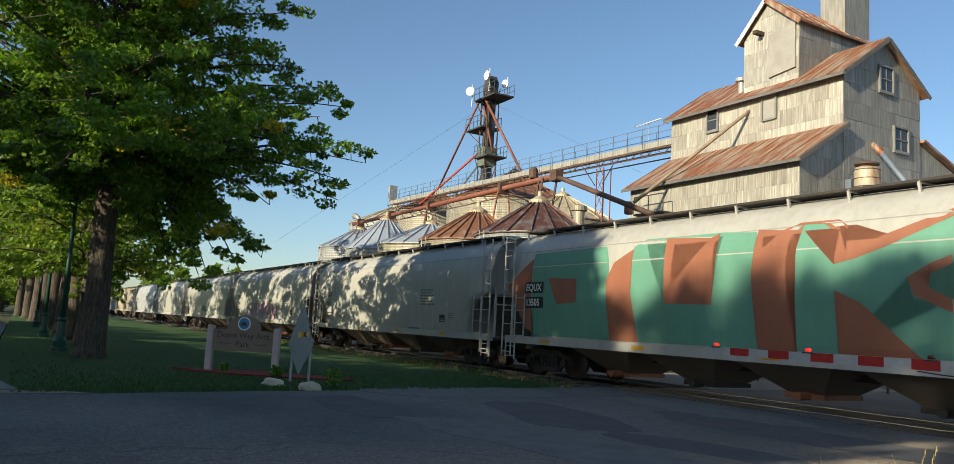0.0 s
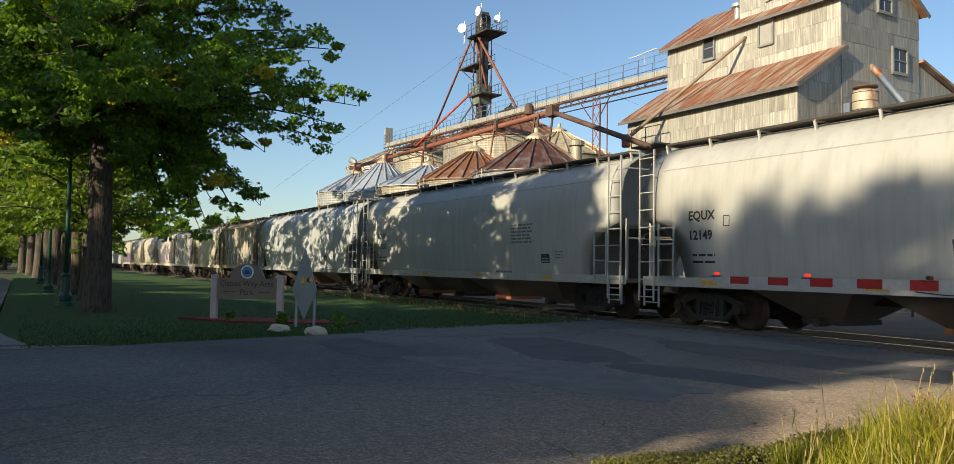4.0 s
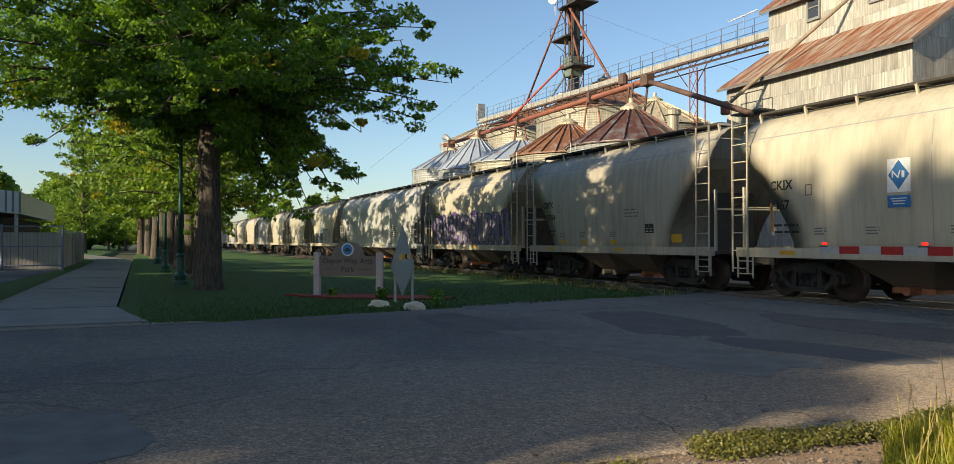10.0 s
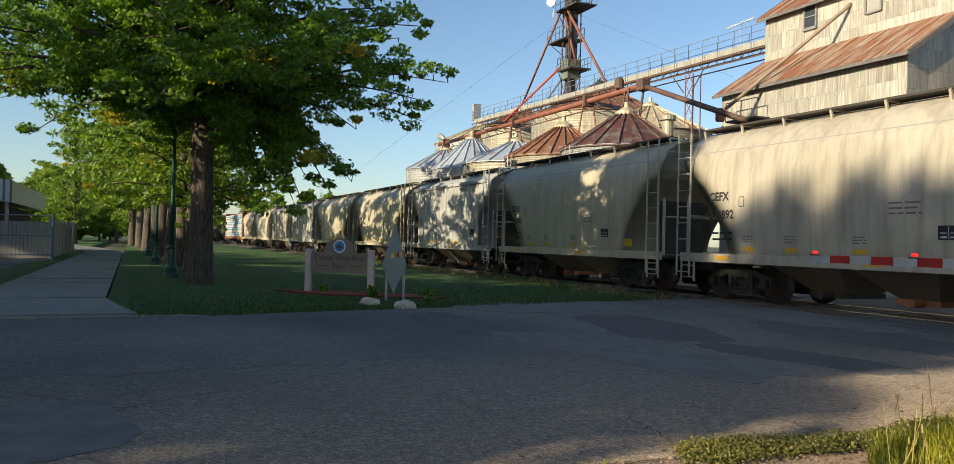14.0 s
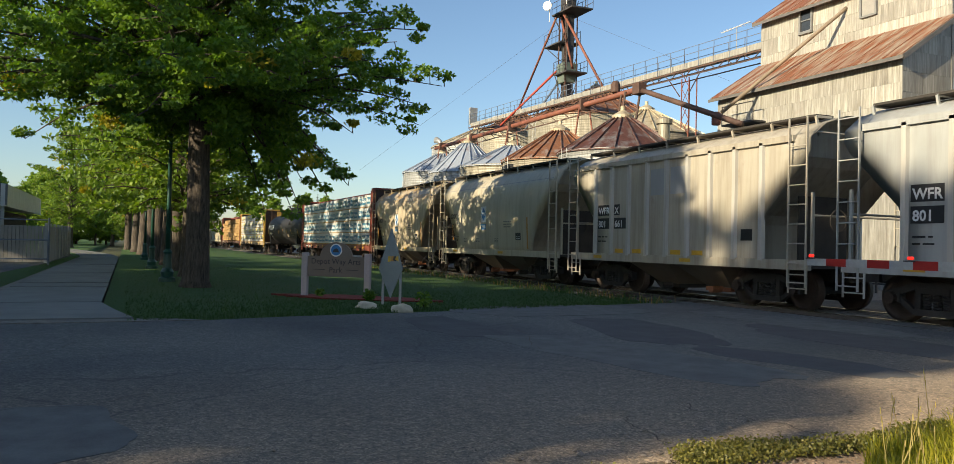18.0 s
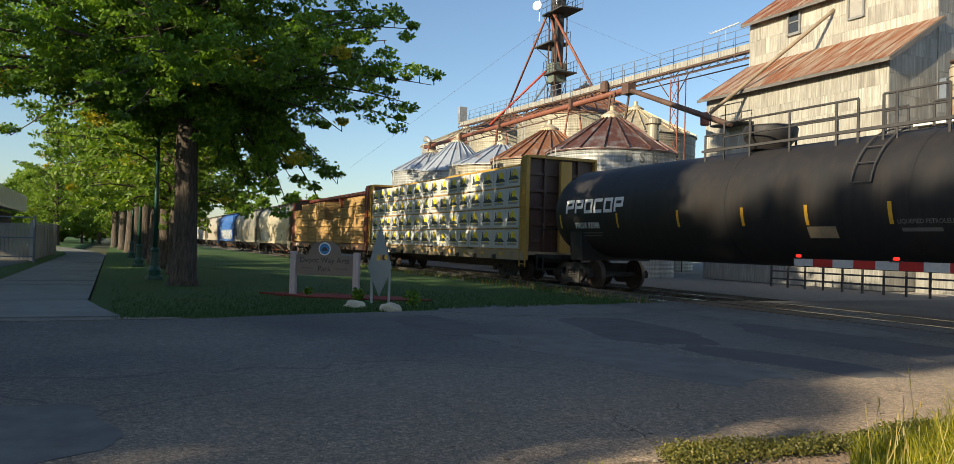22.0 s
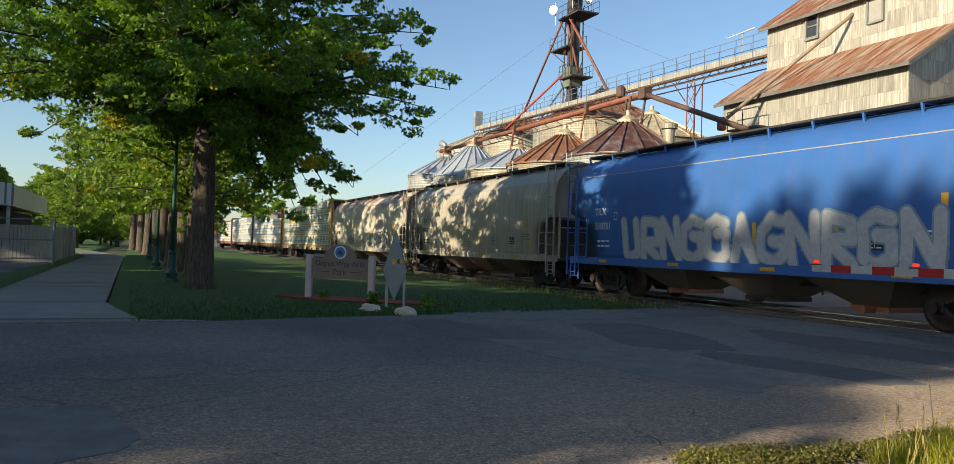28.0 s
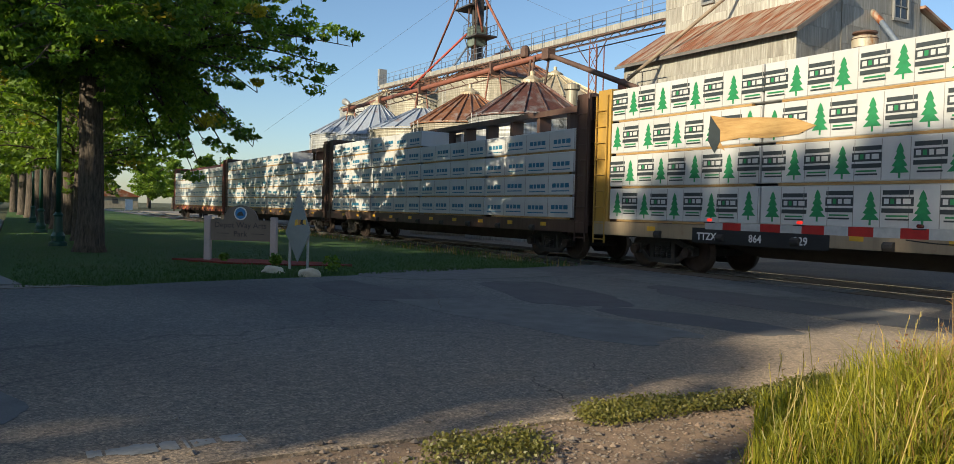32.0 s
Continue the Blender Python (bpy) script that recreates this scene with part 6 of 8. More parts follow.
PAINT = dict(
    white=car_paint("white_car_paint", (0.45, 0.445, 0.415), amount=0.30), grey=car_paint("grey_car_paint", (0.40, 0.41, 0.405), amount=0.4),
    rib=car_paint("pale_rib_paint", (0.50, 0.48, 0.44), amount=0.4),
    cool=car_paint("cool_grey_car_paint", (0.43, 0.45, 0.46), amount=0.3), cream=car_paint("cream_car_paint", (0.49, 0.44, 0.335), amount=0.45),
    stone=car_paint("stone_car_paint", (0.44, 0.40, 0.33), amount=0.6, rust=0.2), buff=car_paint("buff_car_paint", (0.50, 0.41, 0.29), amount=0.65, rust=0.25, roof=(0.30, 0.19, 0.07)),
    rosy=car_paint("faded_rosy_car_paint", (0.55, 0.49, 0.43), amount=0.35, spray=(((0.50, 0.30, 0.36), 1.2, 3.1, -2.9, 3.9), ((0.33, 0.45, 0.50), 1.2, 2.9, -2.6, 3.2), ((0.46, 0.25, 0.42), 1.2, 2.6, -2.4, 3.4))),
    rust_top=car_paint("rust_blown_car_paint", (0.53, 0.49, 0.42), amount=0.4, rust=0.25, roof=(0.24, 0.09, 0.035)),
    olive=car_paint("dark_grey_car_paint", (0.23, 0.22, 0.19), amount=0.5), blue=car_paint("blue_car_paint", (0.035, 0.13, 0.40), amount=0.2))
TOLKO = flat_print("wrap_print", [([(-0.44, -0.20), (0.36, -0.20), (0.44, 0.20), (-0.36, 0.20)], M["blue_print"]), (rect(-0.32, -0.18, -0.07, 0.09), M["white_mark"]), (rect(-0.14, -0.02, -0.09, 0.05), M["white_mark"]),
                                  (rect(0.02, 0.07, -0.09, 0.09), M["white_mark"]), (rect(0.11, 0.2, -0.09, 0.07), M["white_mark"]), (rect(0.23, 0.35, -0.07, 0.05), M["white_mark"]), (rect(-0.38, 0.40, 0.13, 0.145), M["white_mark"])])
DISC = [(0.06 + 0.19 * math.cos(a * math.pi / 8), 0.04 + 0.25 * math.sin(a * math.pi / 8)) for a in range(16)]
HILLS = flat_print("wrap_print", [(DISC, M["sun_print"]), ([(-0.44, -0.11), (0.44, -0.11), (0.28, 0.0), (0.08, 0.05), (-0.12, 0.0), (-0.26, 0.04)], M["dark_print"]), (tree_shape(-0.26, -0.09, 0.18, 0.36), M["dark_print"]),
                                  (tree_shape(-0.13, -0.09, 0.15, 0.28), M["dark_print"]), (rect(-0.38, 0.38, -0.24, -0.16), M["seam"])])
FOREST_A = flat_print("wrap_print", [(tree_shape(0.0, -0.32, 0.36, 0.62), M["green_print"])])
FOREST_B = flat_print("wrap_print", [(rect(-0.28, 0.28, 0.19, 0.27), M["dark_print"]), (rect(-0.29, 0.29, -0.01, 0.15), M["dark_print"]), (rect(-0.25, -0.16, 0.03, 0.12), M["wrap"]), (rect(-0.13, -0.06, 0.03, 0.12), M["green_print"]), (rect(-0.02, 0.06, 0.03, 0.12), M["wrap"]),
                                     (rect(0.1, 0.24, 0.03, 0.12), M["wrap"]), (rect(-0.29, 0.29, -0.13, -0.05), M["dark_print"]), (rect(-0.2, 0.2, -0.20, -0.17), M["green_print"]), (rect(-0.22, 0.22, -0.26, -0.23), M["dark_print"])])
STRAND = flat_print("wrap_print", [(rect(-0.40, -0.22, -0.06, 0.06), M["blue_print"]), (rect(-0.18, -0.05, -0.06, 0.06), M["blue_print"]), (rect(0.0, 0.16, -0.06, 0.06), M["blue_print"]), (rect(0.2, 0.4, -0.06, 0.06), M["blue_print"]), (rect(-0.42, 0.42, -0.17, -0.14), M["blue_print"])])


def tank_car(length):
    car = thing("tank_car", "black tank car with white marks and railings on its top", "tank car", "cars of the train")
    h, r0, zc = length / 2, 1.44, 2.42
    bm = B()
    prof = [(0.02, -h + 0.95), (0.7, -h + 1.02), (1.1, -h + 1.24), (1.34, -h + 1.58), (r0, -h + 2.0)]
    n = 14
    for k in range(1, n):
        prof.append((r0, -h + 2.0 + (length - 4.0) * k / n))
    prof += [(q, -z) for q, z in prof[:5][::-1]]
    lathe(bm, prof, 40)
    bmesh.ops.transform(bm, matrix=pose(0, 0, zc, 0, 90, 0), verts=bm.verts[:])
    part("tank", bm, M["tank_black"], car, smooth=True)
    for x in (-4.9, 0.1, 5.0):
        part("weld_seam", tube(B(), (x - 0.02, 0, zc), (x + 0.02, 0, zc), r0 + 0.006, n=40), M["tank_black"], car)
    for s in (-1, 1):
        part("saddle", prism(B(), [(-1.3, 0.9), (1.3, 0.9), (1.35, 1.8), (0, 1.2), (-1.35, 1.8)], "x", s * (h - 2.9) - 0.35, s * (h - 2.9) + 0.35), M["tank_black"], car)
        part("end_deck", box(B(), s * (h - 1.15) - 0.75, s * (h - 1.15) + 0.65, -1.45, 1.45, 0.9, 1.02), M["tank_black"], car)
        part("side_step", ladder_mesh(0.4, 1.0), M["tank_black"], car, at=(s * (h - 0.8), -1.46, 0))
        part("end_rail", tube(tube(B(), (s * (h - 0.55), -1.4, 1.9), (s * (h - 0.55), 1.4, 1.9), 0.025, n=6), (s * (h - 0.55), 0, 1.0), (s * (h - 0.55), 0, 1.9), 0.025, n=6), M["tank_black"], car)
        truck(car, s * (h - 2.3))
    # flared valve bonnet, narrow top walkway and two runs of railing
    part("valve_bonnet", lathe(B(), [(0.50, 3.80), (0.50, 3.98), (0.62, 4.08), (0.66, 4.36), (0.62, 4.42), (0.2, 4.45)], 24, 0.1, 0.0), M["tank_black"], car, smooth=True)
    walk_way = part("top_walkway", box(B(), -1.5, 5.4, -0.80, -0.72, 3.86, 3.92), M["black_steel"], car)
    for y in (-0.76, 0.76):
        for xs, top in (((-1.4, -0.7), 4.30), ((-0.7, 0.2, 1.45, 2.75, 3.3), 4.56), ((3.9, 4.2, 5.3), 4.56)):
            part("handrail", tube(B(), (xs[0], y, top), (xs[-1], y, top), 0.026, n=6), M["black_steel"], walk_way)
            part("handrail", tube(B(), (xs[0], y, top - 0.36), (xs[-1], y, top - 0.36), 0.02, n=6), M["black_steel"], walk_way)
            for x in xs:
                part("handrail_post", tube(B(), (x, y, 3.6), (x, y, top), 0.03, n=6), M["black_steel"], walk_way)
    arc = [math.radians(12 + 8 * k) for k in range(9)]
    for x in (3.75, 4.2):
        part("ladder_rail", path_tube(B(), [(x, -(r0 + 0.07) * math.cos(a), zc + (r0 + 0.07) * math.sin(a)) for a in arc], 0.02, 6), M["black_steel"], car)
    for a in arc[::2]:
        y, z = -(r0 + 0.07) * math.cos(a), zc + (r0 + 0.07) * math.sin(a)
        part("rung", tube(B(), (3.75, y, z), (4.2, y, z), 0.014, n=6), M["black_steel"], car)

    def on_tank(polys, mat, name, label="", lift=0.02):
        bm = B()
        for poly in polys:
            bm.faces.new([bm.verts.new((x, 0, z)) for x, z in poly])
        bmesh.ops.triangulate(bm, faces=bm.faces[:])
        for k in range(18):
            bmesh.ops.bisect_plane(bm, geom=bm.verts[:] + bm.edges[:] + bm.faces[:], plane_co=(0, 0, 1.2 + k * 0.14), plane_no=(0, 0, 1))
        for v in bm.verts:
            v.co.y = -math.sqrt(max(0.01, (r0 + lift) ** 2 - (v.co.z - zc) ** 2))
        return part(name, bm, mat, car, label)

    def words_on_tank(text, x, z, size, mat):
        words = letters(car, text, x, z, size, mat, r0)
        for v in words.data.vertices:
            v.co.y = -math.sqrt((r0 + 0.012) ** 2 - (v.co.z - zc) ** 2)
    name_bars = []
    for k in range(6):
        a, b, z0, z1 = -7.18 + k * 0.54, -7.18 + k * 0.54 + 0.36, 2.41, 2.75
        name_bars += strokes([(a, z0), (a, z1), (b, z1), (b, z0 + 0.15), (a, z0 + 0.15)] if k in (0, 1, 5) else [(b, z0), (a, z0), (a, z1), (b, z1)] if k == 3 else [(a, z0), (a, z1), (b, z1), (b, z0), (a, z0)], 0.10)
    on_tank(name_bars, M["white_mark"], "owner_mark", "white painted block marks", 0.012)
    words_on_tank("PROX 92988", -6.72, 1.90, 0.25, M["white_mark"])
    on_tank([rect(-6.6, -5.3, 1.74, 1.77), rect(-6.5, -5.4, 1.66, 1.69)], M["faint_mark"], "stencil", lift=0.012)
    for x0 in (-7.62, -4.42, -1.68, 0.66, 2.55, 4.56):
        on_tank([rect(x0, x0 + 0.09, 1.90, 2.33)], M["yellow"], "reflector_strip")
    on_tank([rect(7.56, 7.68, 1.56, 2.31)], M["yellow"], "reflector_strip")
    on_tank([rect(2.55, 3.30, 1.63, 1.87)], M["tan_steel"], "dull_plate", "dull yellow painted panel")
    words_on_tank("LIQUEFIED PETROLEUM GAS", 4.72, 1.91, 0.115, M["faint_mark"])
    on_tank([rect(4.78, 5.6, 1.76, 1.83)], M["faint_mark"], "stencil", lift=0.012)
    on_tank([rect(6.27, 7.25, 2.35 - k * 0.09, 2.39 - k * 0.09) for k in range(6)], M["faint_mark"], "stencil", lift=0.012)
    on_tank(strokes([(5.83, 1.56), (6.25, 1.56), (6.25, 1.76), (5.83, 1.76), (5.83, 1.56)], 0.025), M["faint_mark"], "stencil_box", lift=0.012)
    on_tank([[(7.26, 1.41), (7.40, 1.24), (7.54, 1.41), (7.40, 1.58)]], M["white_mark"], "hazard_placard")
    couplers(car, length)
    return car


# big painted letters on the front bin
for k, ch in enumerate("BSB"):
    ob = letters(red_bin, ch, -0.2, 5.28, 0.66, M["faint_mark"], 3.15, "painted_letter", 0.012)
    ob.rotation_euler.z = math.radians(90 - 19 + k * 12.5)
SPEED = 15.26
CARS = []


def couple(car, front, back):
    CARS.append((car, (front + back) / 2 - 0.4))


def rake():
    H = hopper_car
    a = H(18.3, "long", PAINT["white"], "white covered hopper car covered in big teal and brown graffiti letters", seed=1, bays=4, stencils=False)
    for shape in TEAL:
        decal(a, "graffiti_letter", [shape], M["teal"], "long", 0.008, "big teal sprayed letter form")
    for shape in BROWN:
        decal(a, "graffiti_outline", [shape], M["brown_spray"], "long", 0.012, "brown sprayed letter outline")
    for z in (1.98, 2.42):
        decal(a, "number_patch", [rect(-7.62, -6.66, z, z + 0.33)], M["black"], "long", 0.016)
    letters(a, "EQUX", -7.56, 2.49, 0.29, M["white_mark"], "long", lift=0.022)
    letters(a, "13505", -7.56, 2.05, 0.29, M["white_mark"], "long", lift=0.022)
    couple(a, -2.9, -21.2)
    couple(H(18.3, "long", PAINT["white"], "white covered hopper car with a rounded side", ("EQUX", "13012"), seed=2, bays=4), -21.2, -39.5)
    c = H(18.3, "long", PAINT["white"], "white covered hopper car with pink and purple graffiti", ("EQUX", "15006"), seed=3, bays=4)
    graffiti(c, "long", -4.1, 0.3, 1.2, 1.95, 5, M["lilac"], M["purple_grey"], 33, 0.24, M["pink"], edge=0.10)
    graffiti(c, "long", 0.2, 2.5, 1.2, 2.1, 3, M["pink"], M["purple"], 34, 0.26, edge=0.08)
    couple(c, -39.5, -57.8)
    c = H(18.3, "long", PAINT["white"], "clean white covered hopper car with black marks", ("EQUX", "12149"), seed=4, bays=4)
    graffiti(c, "long", -1.2, 0.4, 1.45, 1.85, 4, M["charcoal"], M["charcoal"], 41, 0.05)
    couple(c, -57.8, -75.8)
    couple(H(18.3, "long", PAINT["white"], "white covered hopper car with long black stencils", ("EQUX", "116250"), seed=5, bays=4), -75.8, -94.1)
    couple(H(17.9, "long", PAINT["cool"], "cool grey covered hopper car with smooth sides", ("WFRX", "884211"), seed=6, bays=3), -94.1, -111.8)
    c = H(11.1, "ribbed", PAINT["buff"], "weathered buff ribbed hopper car with black and white graffiti", ("NC UX", "20 027"), seed=7, bays=2)
    graffiti(c, 1.525, -2.5, 3.0, 1.2, 1.95, 7, M["faint_mark"], M["dull_white"], 71, 0.15, edge=0.11)
    couple(c, -111.8, -122.8)
    couple(H(11.3, "short", PAINT["cream"], "cream two-bay covered hopper car", ("WFRX", "812755"), seed=8, bays=2), -122.8, -134.2)
    couple(H(10.9, "ribbed", PAINT["grey"], "grey ribbed two-bay hopper car with black number patches", ("WFR X", "801 718"), seed=9, bays=2), -134.2, -144.9)
    c = H(11.5, "short", PAINT["rosy"], "two-bay hopper car stained with faded pink and blue spray", ("CBFX", "315666"), seed=10, bays=2)
    letters(c, "WAOH", 3.05, 2.40, 0.30, M["charcoal"], "short", "sprayed_word")
    letters(c, "2020", 3.1, 2.12, 0.30, M["charcoal"], "short", "sprayed_word")
    couple(c, -144.9, -156.6)
    couple(logo_car(H(11.2, "short", PAINT["cream"], "cream two-bay hopper car with a blue diamond mark", ("CKIX", "7167"), seed=11, bays=2)), -156.6, -167.8)
    couple(H(11.0, "short", PAINT["stone"], "stone-coloured two-bay hopper car with rust streaks", ("CBFX", "315784"), seed=12, bays=2), -167.8, -178.8)
    c = H(11.2, "short", PAINT["cream"], "cream two-bay hopper car with broad purple graffiti", ("CEFX", "82769"), seed=13, bays=2)
    graffiti(c, "short", -4.2, 4.4, 1.15, 2.35, 15, M["purple_grey"], M["ink_blue"], 131, 0.17, M["purple"])
    couple(c, -178.8, -190.0)
    couple(H(18.3, "long", PAINT["white"], "white three-bay covered hopper car with black marks", ("EQUX", "12320"), seed=14, bays=4), -190.0, -208.4)
    c = logo_car(H(11.2, "short", PAINT["cream"], "cream hopper car with black and silver graffiti along its sill", ("CKIX", "7064"), seed=15, bays=2))
    graffiti(c, "short", -2.9, -0.1, 1.12, 1.85, 6, M["ink_blue"], M["silver"], 151, 0.27)
    graffiti(c, "short", 0.0, 2.3, 1.12, 2.05, 4, M["pale_spray"], M["charcoal"], 152, 0.24, edge=0.13)
    couple(c, -208.4, -219.7)
    couple(H(11.0, "short", PAINT["stone"], "plain stone-coloured two-bay hopper car", ("CEFX", "304892"), seed=16, bays=2), -219.7, -230.6)
    couple(H(11.2, "short", PAINT["cream"], "cream hopper car with yellow side strips", ("CEFX", "316903"), seed=17, bays=2), -230.6, -241.9)
    couple(H(10.8, "ribbed", PAINT["grey"], "dirty grey ribbed hopper car", seed=18, bays=2), -241.9, -252.6)
    couple(H(11.2, "short", PAINT["cream"], "cream two-bay hopper car with bold black numbers", ("CBFX", "316793"), seed=19, bays=2), -252.6, -263.8)
    couple(H(11.3, "short", PAINT["cream"], "pale two-bay hopper car", ("CBFX", "307303"), seed=20, bays=2), -263.8, -275.2)
    couple(H(11.2, "ribbed", PAINT["grey"], "pale ribbed hopper car with black number patches", ("WFR X", "801 62"), seed=21, bays=2), -275.2, -286.5)
    couple(H(10.7, "ribbed", PAINT["stone"], "grey ribbed hopper car with white ribs and number patches", ("WFR X", "801 661"), seed=22, bays=2), -286.5, -297.0)
    couple(logo_car(H(11.6, "short", PAINT["cream"], "cream hopper car with a blue diamond and orange strips", ("CKIX", "7170"), seed=23, bays=2)), -297.0, -308.8)
    couple(logo_car(H(10.9, "short", PAINT["buff"], "buff hopper car with a blue diamond mark", ("CKIX", "7123"), seed=24, bays=2)), -308.8, -319.6)
    c = lumber_car(20.9, M["red_brown"], "oxide-red centre-beam car loaded with blue-printed white lumber packs", M["wrap"], (TOLKO, None, 1.05), 25)
    for x, w, word in ((-8.35, 0.72, "WRWK"), (-7.35, 0.78, "12023")):
        decal(c, "number_patch", [rect(x, x + w, 0.80, 1.04)], M["black"], 1.512, 0.002)
        letters(c, word, x + 0.04, 0.84, 0.22, M["white_mark"], 1.516)
    couple(c, -319.6, -340.6)
    couple(tank_car(19.3), -340.6, -360.1)
    c = lumber_car(19.4, M["yellow_steel"], "yellow centre-beam car loaded with white packs printed with yellow suns", M["wrap"], (HILLS, None, 1.0), 27, deck_mat=M["tan_steel"])
    decal(c, "sill_panel", [rect(-7.6, -4.6, 0.72, 1.02)], M["black"], 1.512, 0.002)
    letters(c, "TTZX", -7.4, 0.79, 0.24, M["white_mark"], 1.516)
    letters(c, "86", -5.75, 0.79, 0.24, M["white_mark"], 1.516)
    couple(c, -360.1, -379.5)
    c = lumber_car(21.2, M["red_brown"], "red centre-beam car loaded with bare stacked sawn lumber", M["lumber"], None, 28, tiers=5, gap_rows=((4, 4), (4, 5), (3, 4), (4, 0)), top_z=4.1, deck_mat=M["dark_brown"], planks=True)
    letters(c, "AOK", -8.9, 0.86, 0.22, M["white_mark"], 1.516)
    letters(c, "28540", -8.1, 0.86, 0.22, M["white_mark"], 1.516)
    couple(c, -379.5, -400.8)
    c = H(16.5, "long", PAINT["cream"], "cream covered hopper car with loose line graffiti", ("TILX", "519013"), seed=29, bays=3)
    graffiti(c, "long", -5.8, -2.0, 1.22, 1.8, 6, M["chalk"], M["pale_blue"], 291, 0.16, edge=0.2)
    graffiti(c, "long", -4.6, -3.0, 1.6, 2.25, 3, M["chalk"], M["pale_spray"], 294, 0.06)
    graffiti(c, "long", -2.1, -1.6, 1.5, 2.0, 2, M["charcoal"], M["charcoal"], 295, 0.05)
    sprayed_word(c, "long", "YOUGG", -0.95, 0.85, 1.52, 1.82, 0.035, M["orange"], lean=0.05)
    for x0 in (-1.5, 1.0):
        decal(c, "side_strip", [rect(x0, x0 + 0.09, 1.5, 1.93)], M["orange"], "long", 0.008)
    sprayed_word(c, "long", "EUADR", 1.25, 3.9, 1.40, 2.10, 0.30, M["charcoal"], PAINT["cream"], 0.05)
    couple(c, -400.8, -417.3)
    couple(H(16.5, "long", PAINT["olive"], "dark grey-green covered hopper car", seed=30, bays=3), -417.3, -433.9)
    c = H(16.1, "long", PAINT["blue"], "bright blue covered hopper car with white marks", ("TILX", "518731"), M["white_mark"], seed=31, bays=3)
    graffiti(c, "long", -4.6, 5.5, 1.2, 2.2, 11, M["silver"], M["pale_blue"], 311, 0.26)
    couple(c, -433.9, -450.1)
    couple(H(15.8, "long", PAINT["stone"], "stone-coloured covered hopper car", ("TILX", "518533"), seed=32, bays=3), -450.1, -466.0)
    c = H(17.8, "long", PAINT["rust_top"], "pale hopper car with rust stains and silver graffiti", ("EQUX", "631882"), seed=33, bays=3)
    sprayed_word(c, "long", "AUR", 0.45, 2.95, 1.22, 1.84, 0.20, M["charcoal"], M["chalk"], 0.08)
    sprayed_word(c, "long", "END", 3.0, 5.3, 1.25, 1.90, 0.25, M["charcoal"], M["chalk"], 0.12)
    sprayed_word(c, "long", "EK", 6.02, 6.6, 1.72, 1.95, 0.025, M["charcoal"])
    graffiti(c, "long", -4.0, -2.4, 1.35, 1.8, 3, M["pale_spray"], M["faint_mark"], 332, 0.06)
    sprayed_word(c, "long", "DOG", -1.75, -1.25, 1.52, 1.68, 0.025, M["charcoal"])
    decal(c, "spray_cloud", [[(5.2, 1.9), (5.35, 1.85), (5.4, 1.65), (5.62, 1.62), (5.6, 1.5), (5.4, 1.4), (5.28, 1.5)], [(5.3, 1.38), (5.42, 1.34), (5.4, 1.26)]], M["lilac"], "long", 0.006)
    couple(c, -466.0, -483.9)
    c = lumber_car(20.6, M["yellow_steel"], "yellow centre-beam car with white packs printed with green trees", M["wrap"], (FOREST_A, FOREST_B, 0.53), 34, top_z=4.5, deck_mat=M["tan_steel"])
    decal(c, "torn_wrap", [[(-6.2, 3.55), (-5.7, 3.45), (-4.9, 3.40), (-4.0, 3.30), (-3.5, 3.12), (-3.9, 2.98), (-4.6, 2.95), (-5.3, 3.0), (-5.9, 2.95), (-5.75, 2.75), (-6.1, 2.9)]], M["lumber"], 1.476, 0.006, "bare yellow boards where the wrap is torn")
    decal(c, "wrap_flap", [[(-6.2, 3.55), (-5.9, 3.2), (-5.9, 2.95), (-6.05, 2.7), (-6.25, 3.0)]], M["dark_print"], 1.476, 0.012)
    decal(c, "sill_panel", [rect(-6.6, -3.1, 0.72, 1.06)], M["black"], 1.512, 0.002)
    letters(c, "TTZX", -6.45, 0.80, 0.22, M["white_mark"], 1.516)
    letters(c, "864", -5.0, 0.80, 0.22, M["white_mark"], 1.516)
    letters(c, "229", -3.9, 0.80, 0.22, M["white_mark"], 1.516)
    couple(c, -483.9, -504.8)
    couple(lumber_car(20.5, M["dark_brown"], "dark brown centre-beam car with blue-lettered white lumber packs", M["wrap"], (STRAND, None, 1.1), 35, tiers=5, gap_rows=((4, 2), (4, 3)), top_z=4.3), -504.8, -525.2)
    couple(lumber_car(21.6, M["dark_brown"], "brown centre-beam car with a part load of white packs", M["wrap"], (STRAND, None, 1.2), 36, tiers=5, gap_rows=((4, 3),), top_z=4.3), -525.2, -546.9)
    couple(lumber_car(21.0, M["red_brown"], "last red centre-beam car with white lumber packs", M["wrap"], (STRAND, None, 1.2), 37, top_z=4.1), -546.9, -568.1)


